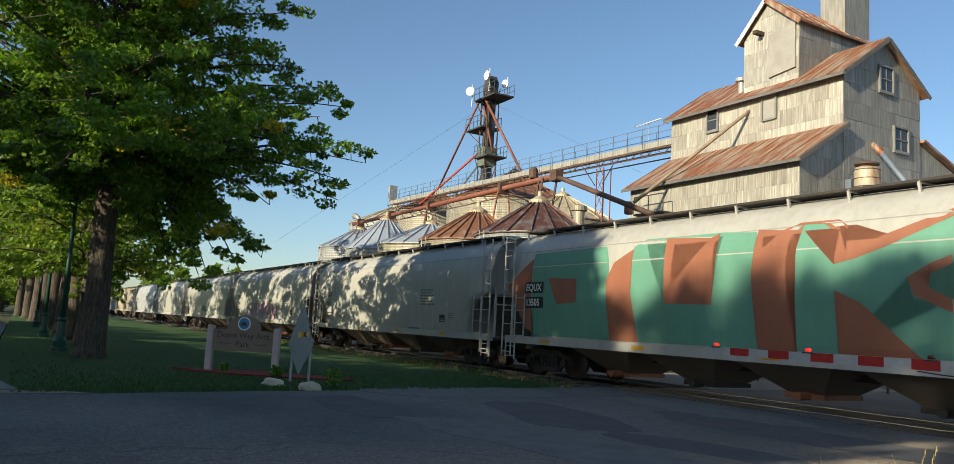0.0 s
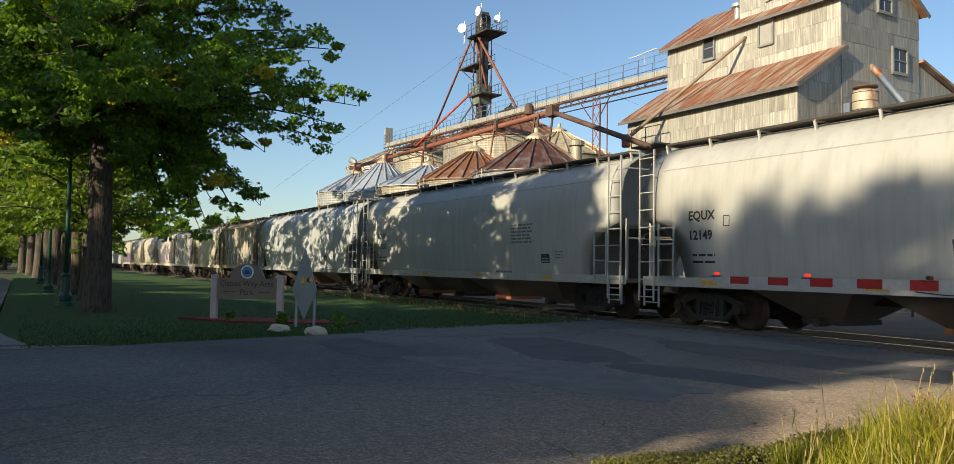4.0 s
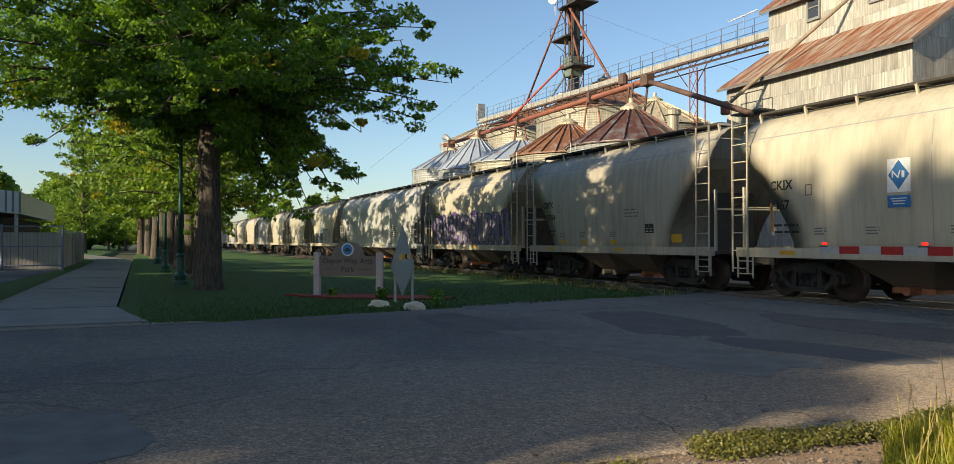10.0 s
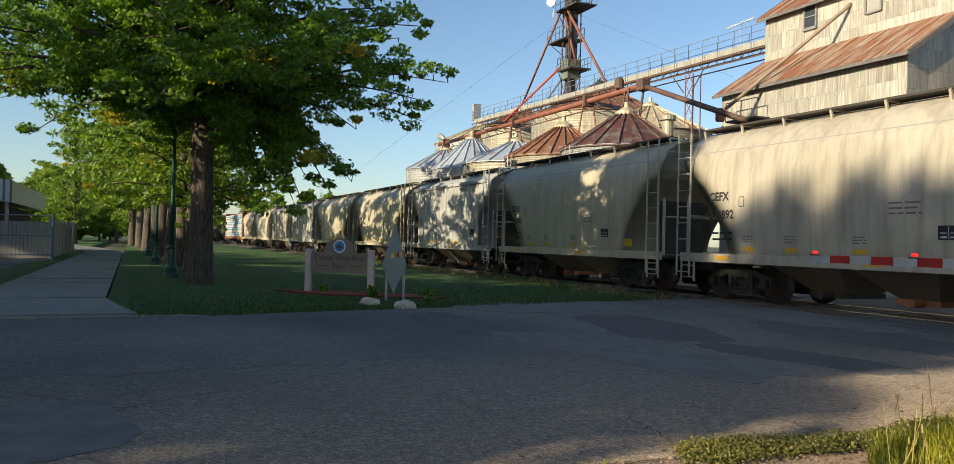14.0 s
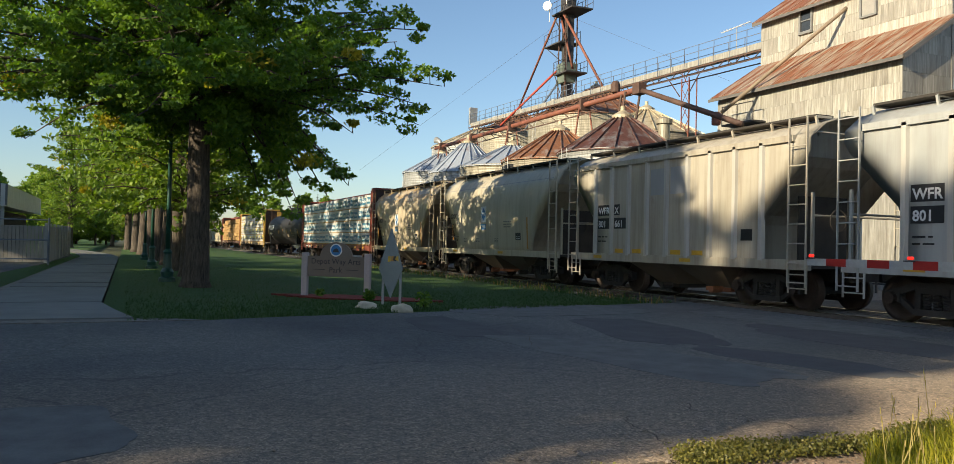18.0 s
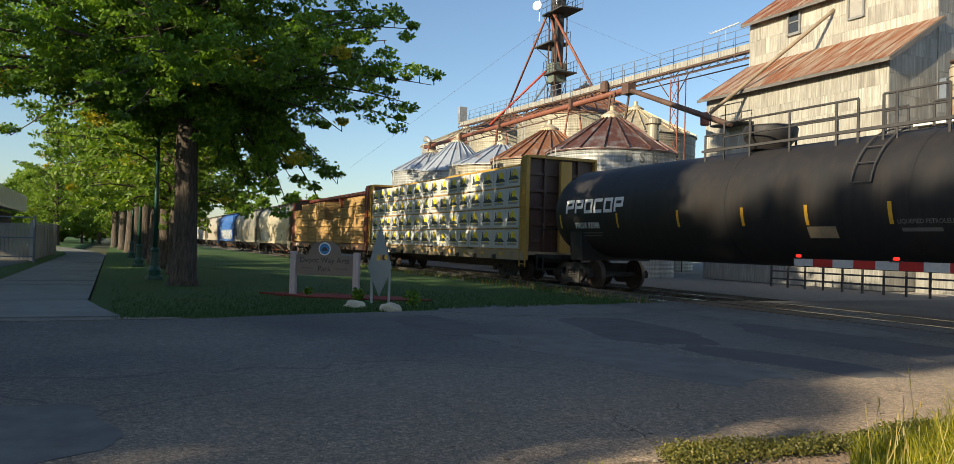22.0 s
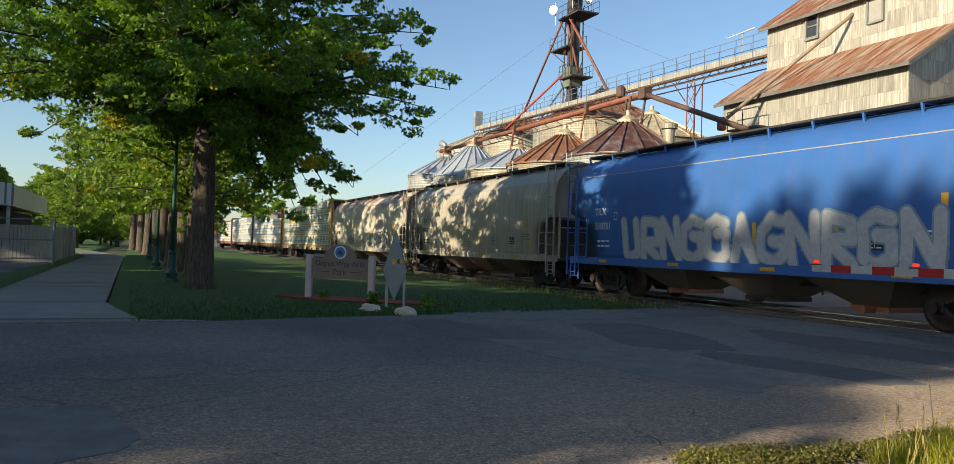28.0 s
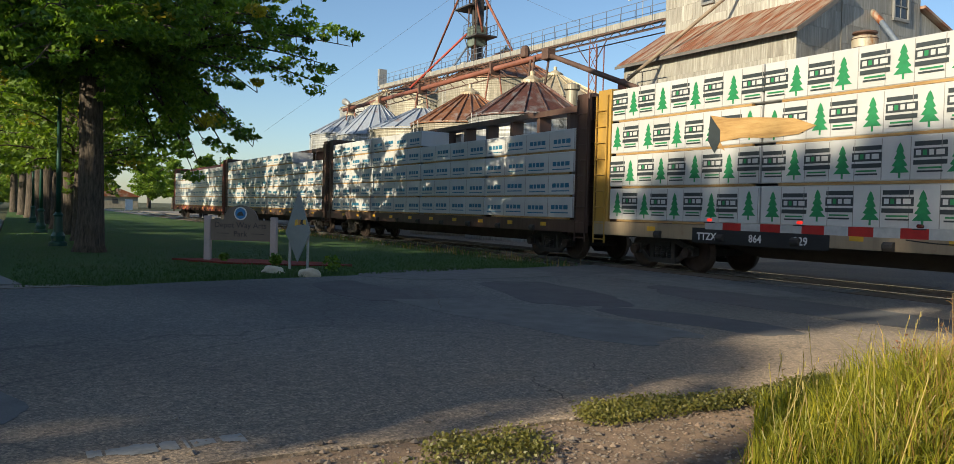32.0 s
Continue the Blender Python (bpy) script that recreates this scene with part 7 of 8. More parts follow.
def logo_car(car):
    """Blue diamond on a white square above a blue name bar, all as plain shapes."""
    decal(car, "mark_panel", [rect(-0.92, -0.42, 2.22, 2.86)], M["white_mark"], "short", 0.006)
    decal(car, "diamond_mark", [[(-0.90, 2.55), (-0.67, 2.27), (-0.44, 2.55), (-0.67, 2.83)]], M["diamond_blue"], "short", 0.010)
    decal(car, "diamond_letter", strokes([(-0.80, 2.50), (-0.80, 2.62), (-0.74, 2.56), (-0.68, 2.50), (-0.64, 2.62)], 0.03) + [rect(-0.60, -0.54, 2.49, 2.62)], M["white_mark"], "short", 0.014)
    decal(car, "name_bar", [rect(-0.92, -0.42, 1.93, 2.16)], M["diamond_blue"], "short", 0.010)
    decal(car, "name_text", [rect(-0.85 + 0.03 * k, -0.50 - 0.02 * k, 2.09 - 0.05 * k, 2.11 - 0.05 * k) for k in range(3)], M["white_mark"], "short", 0.013)
    for x, w, z0, z1 in ((-4.0, 0.08, 1.5, 2.15), (3.1, 0.10, 1.2, 2.35)):
        decal(car, "side_strip", [rect(x, x + w, z0, z1)], M["orange"], "short", 0.008)
    return car


M["diamond_blue"] = plain("blue_mark_paint", (0.03, 0.16, 0.38), 0.5)
# the big letters on the first car: their broad shapes along and up its side
TEAL = [[(-7.3, 3.6), (-3.95, 3.63), (-3.75, 3.2), (-3.8, 2.3), (-3.7, 1.18), (-7.2, 1.2)],
        [(-2.85, 3.55), (-2.45, 3.72), (-1.6, 3.7), (-1.7, 3.1), (-1.67, 2.12), (-0.2, 2.12), (-0.2, 3.6), (0.05, 3.7), (0.97, 3.63), (0.9, 2.75), (1.1, 1.2), (-2.6, 1.18), (-2.87, 2.3)],
        [(2.05, 3.7), (2.7, 3.68), (2.9, 3.5), (2.85, 2.9), (3.45, 3.07), (5.05, 3.65), (7.6, 3.4), (6.4, 3.0), (4.7, 2.82), (4.28, 2.58), (4.4, 2.27), (5.05, 1.98), (7.2, 1.4), (6.8, 1.2), (4.5, 1.2), (3.4, 2.15), (2.87, 2.38), (2.9, 1.2), (2.0, 1.2), (1.8, 2.3), (1.75, 2.95), (1.85, 3.45)]]
BROWN = [[(-8.6, 2.69), (-7.29, 3.47), (-7.27, 1.27), (-7.6, 1.37)], [(-6.45, 2.85), (-5.1, 2.8), (-5.1, 2.15), (-6.0, 2.1)],
         [(-3.55, 3.17), (-2.85, 3.5), (-2.87, 2.4), (-2.6, 1.18), (-3.7, 1.18), (-3.85, 2.7)],
         [(-1.73, 3.69), (-1.4, 3.67), (-1.46, 3.1), (-1.47, 2.53), (-0.3, 3.6), (-0.05, 3.69), (-0.18, 3.44), (-0.18, 2.1), (-1.67, 2.12)],
         [(1.0, 3.69), (1.16, 3.67), (1.15, 3.24), (1.62, 3.62), (2.0, 3.73), (2.12, 3.7), (1.84, 3.46), (1.76, 2.95), (1.79, 2.29), (2.0, 1.18), (1.05, 1.18), (0.9, 2.75)],
         [(1.97, 3.75), (2.86, 3.74), (3.1, 3.6), (3.11, 3.1), (3.9, 3.38), (5.05, 3.75), (5.05, 3.6), (3.9, 3.15), (3.3, 2.96), (2.85, 2.87), (2.94, 3.52), (2.7, 3.68), (2.05, 3.7)],
         [(2.87, 2.38), (3.4, 2.15), (4.5, 1.2), (2.93, 1.2)], [(5.05, 2.94), (4.7, 2.82), (4.28, 2.59), (4.41, 2.27), (5.05, 1.98), (5.05, 2.2), (4.66, 2.41), (4.54, 2.58), (5.05, 2.79)]]
rake()
for car, x in CARS:
    car.matrix_basis = pose(x, TRACK_Y, RAIL_TOP)


# ---- trees ----
def leaf_cloud(bm_data, centre, size, count, r, leaf):
    """Adds small lobed leaves round a point."""
    verts, faces = bm_data
    for _ in range(count):
        while True:
            p = Vector((r.uniform(-1, 1), r.uniform(-1, 1), r.uniform(-1, 1)))
            if p.length < 1:
                break
        p = centre + Vector((p.x * size.x, p.y * size.y, p.z * size.z))
        s = leaf * r.uniform(0.7, 1.3)
        n = Vector((r.gauss(0, 1.0), r.gauss(0, 1.0), 0.75)).normalized()
        a = r.uniform(0, math.tau)
        u = n.orthogonal().normalized()
        v = n.cross(u)
        d, e = math.cos(a) * u + math.sin(a) * v, -math.sin(a) * u + math.cos(a) * v
        droop = Vector((0, 0, -s * 0.25))
        k = len(verts)
        verts += [p - d * s, p - d * s * 0.1 + e * s * 0.66, p + d * s * 0.34 + e * s * 0.24, p + d * s * 1.15 + droop, p + d * s * 0.34 - e * s * 0.24, p - d * s * 0.1 - e * s * 0.66]
        faces.append((k, k + 1, k + 2, k + 3, k + 4, k + 5))


def shade_tree(name, label, height, spread, base, trunk_r, leaves, mat, seed, leaf=0.13, limbs=30, flat=0.5, gold=None, pin=False, thin_x=1.0, tight=1.0):
    r = random.Random(seed)
    tree = thing(name, label, "tree", "park trees")
    bm = B()
    lean = Vector((r.uniform(-0.15, 0.15), r.uniform(-0.15, 0.15), 0))
    pts = [Vector((0, 0, -0.15)), Vector((0, 0, 0.25)), Vector((0, 0, 1.2)) + lean * 0.2, Vector((0, 0, base)) + lean * 0.5, Vector((0, 0, height * 0.6)) + lean, Vector((0, 0, height * 0.93)) + lean * 1.5]
    path_tube(bm, pts, [trunk_r * 1.55, trunk_r * 1.15, trunk_r, trunk_r * 0.85, trunk_r * 0.5, 0.03], 14)
    part("trunk", bm, M["bark"], tree, smooth=True)
    wood = B()
    data, yellow = ([], []), ([], [])
    per = leaves / (limbs * 9.0)
    for i in range(limbs):
        u = (i + r.uniform(0.1, 0.9)) / limbs
        z0 = base * 0.92 + (height * 0.88 - base * 0.92) * u
        a = i * 2.399 + r.uniform(-0.35, 0.35)
        prof = math.sin(math.pi * (0.20 + 0.76 * u)) ** 0.7 * (1.0 if u > 0.12 else 0.9)
        if pin:
            prof = 0.80 + 1.4 * u if u < 0.15 else 1.0 - 0.78 * (u - 0.15) / 0.85
        length = spread * prof * r.uniform(0.78, 1.12)
        rise = length * (-0.10 + 0.75 * u + r.uniform(-0.1, 0.1))
        if pin and u < 0.25:
            rise -= length * (0.25 - u) * 1.1
        out = Vector((math.cos(a) * thin_x, math.sin(a), 0))
        start = Vector((0, 0, z0)) + lean * u
        line = []
        for k in range(6):
            f = k / 5
            line.append(start + out * length * f + Vector((0, 0, rise * f - 0.09 * length * max(0, f - 0.5) ** 2 * 4)) + Vector((r.uniform(-1, 1), r.uniform(-1, 1), r.uniform(-0.5, 0.5))) * 0.12 * length * 0.2)
        rad = trunk_r * 0.36 * (1 - u * 0.6)
        path_tube(wood, line, [rad, rad * 0.75, rad * 0.55, rad * 0.38, rad * 0.22, 0.012], 6)
        for k in range(9):
            f = 0.24 + 0.78 * (k + r.uniform(0, 0.8)) / 9
            q = min(4, int(f * 5))
            p = line[q].lerp(line[q + 1], min(1.05, f * 5 - q))
            side = Vector((-out.y, out.x, 0)) * r.uniform(-1, 1) * (0.30 * length * (1.15 - f) + 0.25)
            c = p + side + Vector((0, 0, r.uniform(-0.25, 0.35)))
            tube(wood, p, c, 0.022, 0.008, 4, caps=False)
            big = r.uniform(0.7, 1.25) * tight * (0.55 + 0.10 * spread * (1.1 - abs(f - 0.6)))
            n = int(per * r.uniform(0.7, 1.3))
            leaf_cloud(yellow if gold and r.random() < gold else data, c, Vector((big, big, big * flat)), n, r, leaf)
    part("branchwork", wood, M["bark"], tree)
    for d, mt, nm in ((data, mat, "crown"), (yellow, M["gold"], "yellow_sprays")):
        if d[0]:
            me = bpy.data.meshes.new(nm)
            me.from_pydata(d[0], [], d[1])
            me.materials.append(mt)
            part(nm, me, None, tree)
    return tree


def profile(table, z):
    for (z0, r0), (z1, r1) in zip(table, table[1:]):
        if z <= z1:
            return r0 + (r1 - r0) * (z - z0) / (z1 - z0)
    return table[-1][1]


def park_tree(name, label, height, fork, trunk_r, table, limbs, leaves, mat, seed, leaf, gold=0.0, thin_x=1.0, droop_from=None, clump=0.62, flat=0.45, wide=0.0, sprays=11, low_bias=1.05):
    """Tree whose limbs end on an outline given as (height, radius); droop_from(angle) is the lowest tip."""
    r = random.Random(seed)
    tree = thing(name, label, "tree", "park trees")
    bm = B()
    pts = [Vector((0, 0, -0.15)), Vector((0, 0, 0.2)), Vector((0.02, 0.03, 1.2)), Vector((0.05, -0.02, fork)), Vector((0.1, 0.05, height * 0.6)), Vector((0.0, 0.1, height * 0.95))]
    path_tube(bm, pts, [trunk_r * 1.6, trunk_r * 1.18, trunk_r, trunk_r * 0.86, trunk_r * 0.45, 0.03], 16)
    part("trunk", bm, M["bark"], tree, smooth=True)
    wood, data, yellow = B(), ([], []), ([], [])
    per = leaves / (limbs * float(sprays))
    for i in range(limbs):
        u = (i + r.uniform(0, 1)) / limbs
        a = i * 2.399963 + r.uniform(-0.3, 0.3)
        out = Vector((math.cos(a) * thin_x, math.sin(a), 0))
        low = droop_from(math.sin(a)) if droop_from else table[0][0]
        tip_z = low + (height - low) * u ** low_bias
        reach = profile(table, tip_z) * (1.0 + wide * max(0.0, out.y) + wide * 7.0 * max(0.0, -out.y)) * (r.uniform(0.84, 1.08) if i % 4 else r.uniform(0.45, 0.75))
        start = Vector((0, 0, max(fork, min(height * 0.9, tip_z - reach * (0.08 + 0.5 * u)))))
        tip = Vector((out.x * reach, out.y * reach, tip_z))
        arch = Vector((0, 0, 0.10 * reach + max(0, start.z - tip_z) * 0.35))
        line = []
        for k in range(6):
            f = k / 5
            line.append(start.lerp(tip, f) + arch * math.sin(math.pi * f) + Vector((r.uniform(-1, 1), r.uniform(-1, 1), r.uniform(-0.6, 0.6))) * 0.03 * reach * math.sin(math.pi * f))
        rad = trunk_r * 0.34 * (1 - u * 0.6)
        path_tube(wood, line, [rad, rad * 0.75, rad * 0.55, rad * 0.38, rad * 0.22, 0.010], 6)
        for k in range(sprays):
            f = 0.2 + 0.82 * (k + r.uniform(0, 0.9)) / sprays
            q = min(4, int(f * 5))
            p = line[q].lerp(line[q + 1], min(1.05, f * 5 - q))
            side = Vector((-out.y, out.x, 0)) * r.uniform(-1, 1) * (0.30 * reach * (1.1 - f) + 0.22)
            c = p + side + Vector((0, 0, r.uniform(-0.28, 0.3)))
            tube(wood, p, c, 0.018, 0.006, 4, caps=False)
            big = clump * r.uniform(0.65, 1.25) * (0.62 if f > 0.9 else 1.0)
            leaf_cloud(yellow if r.random() < gold else data, c, Vector((big, big, big * flat)), int(per * r.uniform(0.7, 1.3) * (0.7 if f > 0.9 else 1.0)), r, leaf)
    part("branchwork", wood, M["bark"], tree)
    for d, mt, nm in ((data, mat, "crown"), (yellow, M["gold"], "yellow_sprays")):
        if d[0]:
            me = bpy.data.meshes.new(nm)
            me.from_pydata(d[0], [], d[1])
            me.materials.append(mt)
            part(nm, me, None, tree)
    return tree


OAK_OUTLINE = [(2.2, 2.7), (3.0, 4.4), (4.2, 5.4), (5.4, 6.4), (7.4, 5.9), (10.3, 4.7), (13.0, 3.1), (16.0, 0.8)]
oak = park_tree("oak_tree", "large green oak with layered boughs beside the park path", 16.0, 4.7, 0.31, OAK_OUTLINE, 170, 225000, M["oak"], 3, 0.069, gold=0.02, thin_x=0.9,
                droop_from=lambda s: 3.9 - 1.7 * max(0.0, min(1.0, (s - 0.1) / 0.6)), clump=0.43, flat=0.48, wide=0.045, sprays=13, low_bias=1.3)
oak.location = (-22.9, 1.75, 0)
MAPLE_OUTLINE = [(1.9, 2.6), (3.2, 3.9), (5.0, 4.3), (7.5, 3.5), (10.5, 0.7)]
row_tree = park_tree("maple_tree", "bushy light green maple in the park row", 10.5, 2.9, 0.24, MAPLE_OUTLINE, 46, 11000, M["maple"], 8, 0.11, gold=0.035, clump=0.46, sprays=9)
row_tree.location = (-34.5, 1.9, 0)
for k, (x, y, s, rot) in enumerate(((-29.0, 1.9, 0.85, 40), (-41.0, 1.8, 1.15, 100), (-48.5, 1.7, 1.35, 200), (-56.5, 1.5, 1.45, 300), (-66.0, 1.2, 1.5, 20), (-77.0, 0.8, 1.5, 150), (-90.0, 0.2, 1.45, 250), (-95.0, -5.5, 1.2, 220), (-112, 1.5, 1.2, 90))):
    t = copy_thing(row_tree, pose(x, y, 0, 0, 0, rot))
    t.scale = (s, s, s * (1.28 if -70 < x < -45 else 1.0))
# unseen tree line added far behind the viewer, shading the road and lawn
shade = shade_tree("shade_tree", "broad dark tree added out of view across the road for its shade", 15.2, 4.4, 2.6, 0.35, 11000, M["oak"], 21, leaf=0.27, limbs=34)
shade.location = (-0.9, -28.0, 0)
shade.scale = (0.95, 1.0, 1.12)
for x, y, sc, rot in ((-1.4, -31.0, (0.95, 0.9, 1.18), 75), (-4.6, -32.0, (1.0, 0.9, 1.08), 300), (-8.5, -32.5, (1.0, 1.0, 1.06), 40), (-13.5, -32.0, (1.1, 1.0, 1.0), 180), (-19.0, -32.5, (1.2, 1.0, 0.96), 260),
                      (-1.0, -37.5, (1.0, 1.0, 1.20), 110), (-5.5, -37.0, (1.1, 1.0, 1.22), 10), (-10.5, -37.5, (1.1, 1.0, 1.2), 330), (-16.0, -37.0, (1.2, 1.0, 1.11), 230), (-22.5, -37.0, (1.3, 1.0, 1.07), 140), (-5.6, -27.5, (0.95, 0.9, 1.0), 160), (-10.0, -28.5, (1.05, 1.0, 0.93), 215), (-15.2, -28.0, (1.05, 0.9, 0.88), 20), (-20.5, -28.0, (1.1, 1.0, 0.86), 120),
                      (-26.0, -28.5, (1.2, 1.0, 0.86), 250), (-32.0, -28.0, (1.15, 1.0, 0.92), 310), (-38.5, -28.0, (1.2, 1.0, 0.9), 35), (-45.0, -28.5, (1.2, 1.0, 0.9), 95), (-52.0, -28.0, (1.25, 1.0, 0.88), 155)):
    t = copy_thing(shade, pose(x, y, 0, 0, 0, rot))
    t.scale = sc
# an unseen full crown added nearer, placed to shade the train's side
airy = shade_tree("shade_tree", "tall full-crowned tree added out of view to shade the train", 15.6, 3.4, 5.0, 0.3, 17000, M["oak"], 29, leaf=0.15, limbs=44, tight=0.85)
airy.location = (-12.5, -14.0, 0)
# unseen higher trees added behind, their tops set to shade the train's lower half
tall = shade_tree("shade_tree", "tall thin-leaved tree added out of view behind the line for soft shade", 25.9, 3.6, 9.0, 0.35, 4600, M["oak"], 43, leaf=0.26, limbs=40)
tall.location = (-3.2, -45.5, 0)
for x, y, sc, rot in ((-0.3, -44.5, (0.98, 1.0, 0.988), 140), (2.6, -45.5, (0.8, 0.9, 1.015), 220)):
    t = copy_thing(tall, pose(x, y, 0, 0, 0, rot))
    t.scale = sc
# added out of view: high crowns shade the train, bare stems spare the road
high = shade_tree("shade_tree", "tall bare-stemmed tree added out of view, its small high crown shading the train", 20.3, 2.3, 16.6, 0.22, 2600, M["oak"], 37, leaf=0.16, limbs=16, tight=0.8)
high.location = (1.4, -30.0, 0)
for x, y, sc, rot in ((4.9, -31.5, (1.0, 1.0, 1.01), 80), (8.2, -29.5, (0.9, 0.9, 0.97), 200)):
    t = copy_thing(high, pose(x, y, 0, 0, 0, rot))
    t.scale = sc


def spruce(x, y, h, seed):
    r = random.Random(seed)
    tree = thing("spruce_tree", "dark pointed spruce behind the railway", "tree", "far trees", at=(x, y, 0))
    part("trunk", tube(B(), (0, 0, -0.2), (0, 0, h * 0.95), h * 0.02, 0.03, 8), M["bark"], tree)
    v, f = [], []
    for k in range(34):
        u = k / 33
        z = h * (0.12 + 0.88 * u)
        rr = h * 0.2 * (1 - u) ** 0.9 + 0.1
        for j in range(11):
            a = j * math.tau / 11 + k * 0.7 + r.uniform(-0.2, 0.2)
            q = rr * r.uniform(0.75, 1.15)
            c, s = math.cos(a), math.sin(a)
            n = len(v)
            v += [(0, 0, z), (c * q * 0.6 - s * q * 0.2, s * q * 0.6 + c * q * 0.2, z - q * 0.15), (c * q, s * q, z - q * 0.42), (c * q * 0.6 + s * q * 0.2, s * q * 0.6 - c * q * 0.2, z - q * 0.15)]
            f.append((n, n + 1, n + 2, n + 3))
    me = bpy.data.meshes.new("needles")
    me.from_pydata(v, [], f)
    me.materials.append(M["pine"])
    part("needles", me, None, tree)


far_tree = park_tree("maple_tree", "far leafy tree beyond the park", 10.5, 2.9, 0.24, MAPLE_OUTLINE, 34, 6500, M["maple"], 18, 0.24, clump=0.75)
far_tree.location = (-172, -16, -0.1)
far_tree["group"] = "far trees"
spruce(-182, 40, 12.5, 1)
spruce(-205, 36, 10, 2)
spruce(-150, 58, 15.5, 3)
for k, (x, y, s, rot) in enumerate(((-215, 30, 1.2, 10), (-230, 38, 1.3, 80), (-200, 46, 1.2, 150), (-245, 50, 1.5, 220), (-260, 22, 1.4, 300), (-190, 60, 1.3, 45), (-290, 40, 1.6, 130), (-225, 8, 1.1, 200), (-245, -4, 1.3, 250),
                                    (-160, -22, 1.25, 30), (-130, -20, 1.2, 99), (-145, -12, 1.15, 60), (-180, -10, 1.3, 120), (-135, -2, 1.1, 15), (-160, 2, 1.2, 75), (-185, 5, 1.2, 135), (-118, -8, 0.7, 12), (-124, -4, 0.65, 140), (-121, -13, 0.75, 210), (-128, 0, 0.6, 300), (-112, -17, 0.7, 40), (-98, -14, 0.85, 33), (-215, -20, 1.5, 10))):
    t = copy_thing(far_tree, pose(x, y, -0.1, 0, 0, rot))
    t.scale = (s, s, s)
    t["group"] = "far trees"
    t["label"] = "far leafy tree beyond the park"
for k in range(8):
    t = copy_thing(far_tree, pose(-137 - 3 * (k % 3), -24 + 4.2 * k, -1.4, 0, 0, 50 * k))
    t.scale = (0.8, 0.8, 0.75 + 0.06 * (k % 3))
    t["group"] = "far trees"
    t["label"] = "far bushy tree closing the park's end"


# ---- park things ----
def lamp_post(x, y):
    lamp = thing("street_lamp", "slim dark green park lamp post with a fluted base", "street lamp", "park lamps", at=(x, y, 0))
    part("base", lathe(B(), [(0.24, -0.1), (0.24, 0.12), (0.17, 0.16), (0.19, 0.3), (0.13, 0.42), (0.11, 0.85), (0.14, 0.9), (0.08, 0.98)], 16), M["lamp_green"], lamp)
    part("pole", lathe(B(), [(0.07, 0.95), (0.062, 2.6), (0.05, 4.35), (0.08, 4.38), (0.08, 4.46), (0.03, 4.5)], 12), M["lamp_green"], lamp, smooth=True)
    return lamp


M["lamp_green"] = mottled("dark_green_lamp_paint", (0.015, 0.07, 0.05), 0.7, 1.2, 0.4)
first_lamp = lamp_post(-25.7, 1.15)
for x in (-36.0, -50.0, -68.0):
    copy_thing(first_lamp, pose(x, 1.0, 0))

M.update(sign_board=mottled("brown_sign_board", (0.20, 0.15, 0.115), 0.8, 1.1, 0.7), post_beige=mottled("beige_sign_post", (0.50, 0.40, 0.36), 0.8, 1.1, 0.7),
         sign_blue=plain("blue_emblem", (0.03, 0.20, 0.45), 0.4), diamond=mottled("pale_grey_panel", (0.20, 0.225, 0.22), 0.75, 1.12, 0.6),
         sign_text=plain("dark_sign_lettering", (0.03, 0.025, 0.025), 0.6), stone=mottled("pale_boulder", (0.52, 0.47, 0.36), 0.6, 1.2, 0.9, bumpy=0.6, grain=12))
# the sign: its own frame, x along the board
sign = thing("park_sign", "brown wooden park sign with an arched top between beige posts", "sign", at=(-18.58, 4.57, 0), turn=52.3)
for s in (-1, 1):
    part("post", box(B(), s * 0.80 - 0.075, s * 0.80 + 0.075, -0.06, 0.06, -0.2, 1.06), M["post_beige"], sign, bevel=0.012)
board = [(-0.72, 0.50), (0.72, 0.50), (0.72, 0.98), (0.42, 0.98)] + [(0.40 * math.cos(a * math.pi / 12), 1.0 + 0.32 * math.sin(a * math.pi / 12)) for a in range(1, 12)] + [(-0.42, 0.98), (-0.72, 0.98)]
plank = part("board", prism(B(), board, "y", -0.03, 0.03), M["sign_board"], sign)
part("emblem_ring", prism(B(), [(0.155 * math.cos(a * math.tau / 24), 1.13 + 0.155 * math.sin(a * math.tau / 24)) for a in range(24)], "y", -0.036, -0.03), M["white_mark"], plank)
part("emblem", prism(B(), [(0.125 * math.cos(a * math.tau / 24), 1.13 + 0.125 * math.sin(a * math.tau / 24)) for a in range(24)], "y", -0.041, -0.036), M["sign_blue"], plank)
part("emblem_shape", prism(B(), [(-0.08, 1.08), (0.08, 1.08), (0.06, 1.14), (0.02, 1.18), (-0.04, 1.16), (-0.07, 1.13)], "y", -0.044, -0.041), M["dark_print"], plank)


def sign_words(parent, words, size, x, z, y, mat):
    cu = bpy.data.curves.new("words", "FONT")
    cu.body, cu.size, cu.align_x, cu.resolution_u = words, size, "CENTER", 3
    ob = bpy.data.objects.new("words", cu)
    scene.collection.objects.link(ob)
    me = bpy.data.meshes.new_from_object(ob)
    bpy.data.objects.remove(ob)
    bpy.data.curves.remove(cu)
    for v in me.vertices:
        v.co = (x + v.co.x, y, z + v.co.y)
    me.materials.clear()
    me.materials.append(mat)
    return part("lettering", me, None, parent)


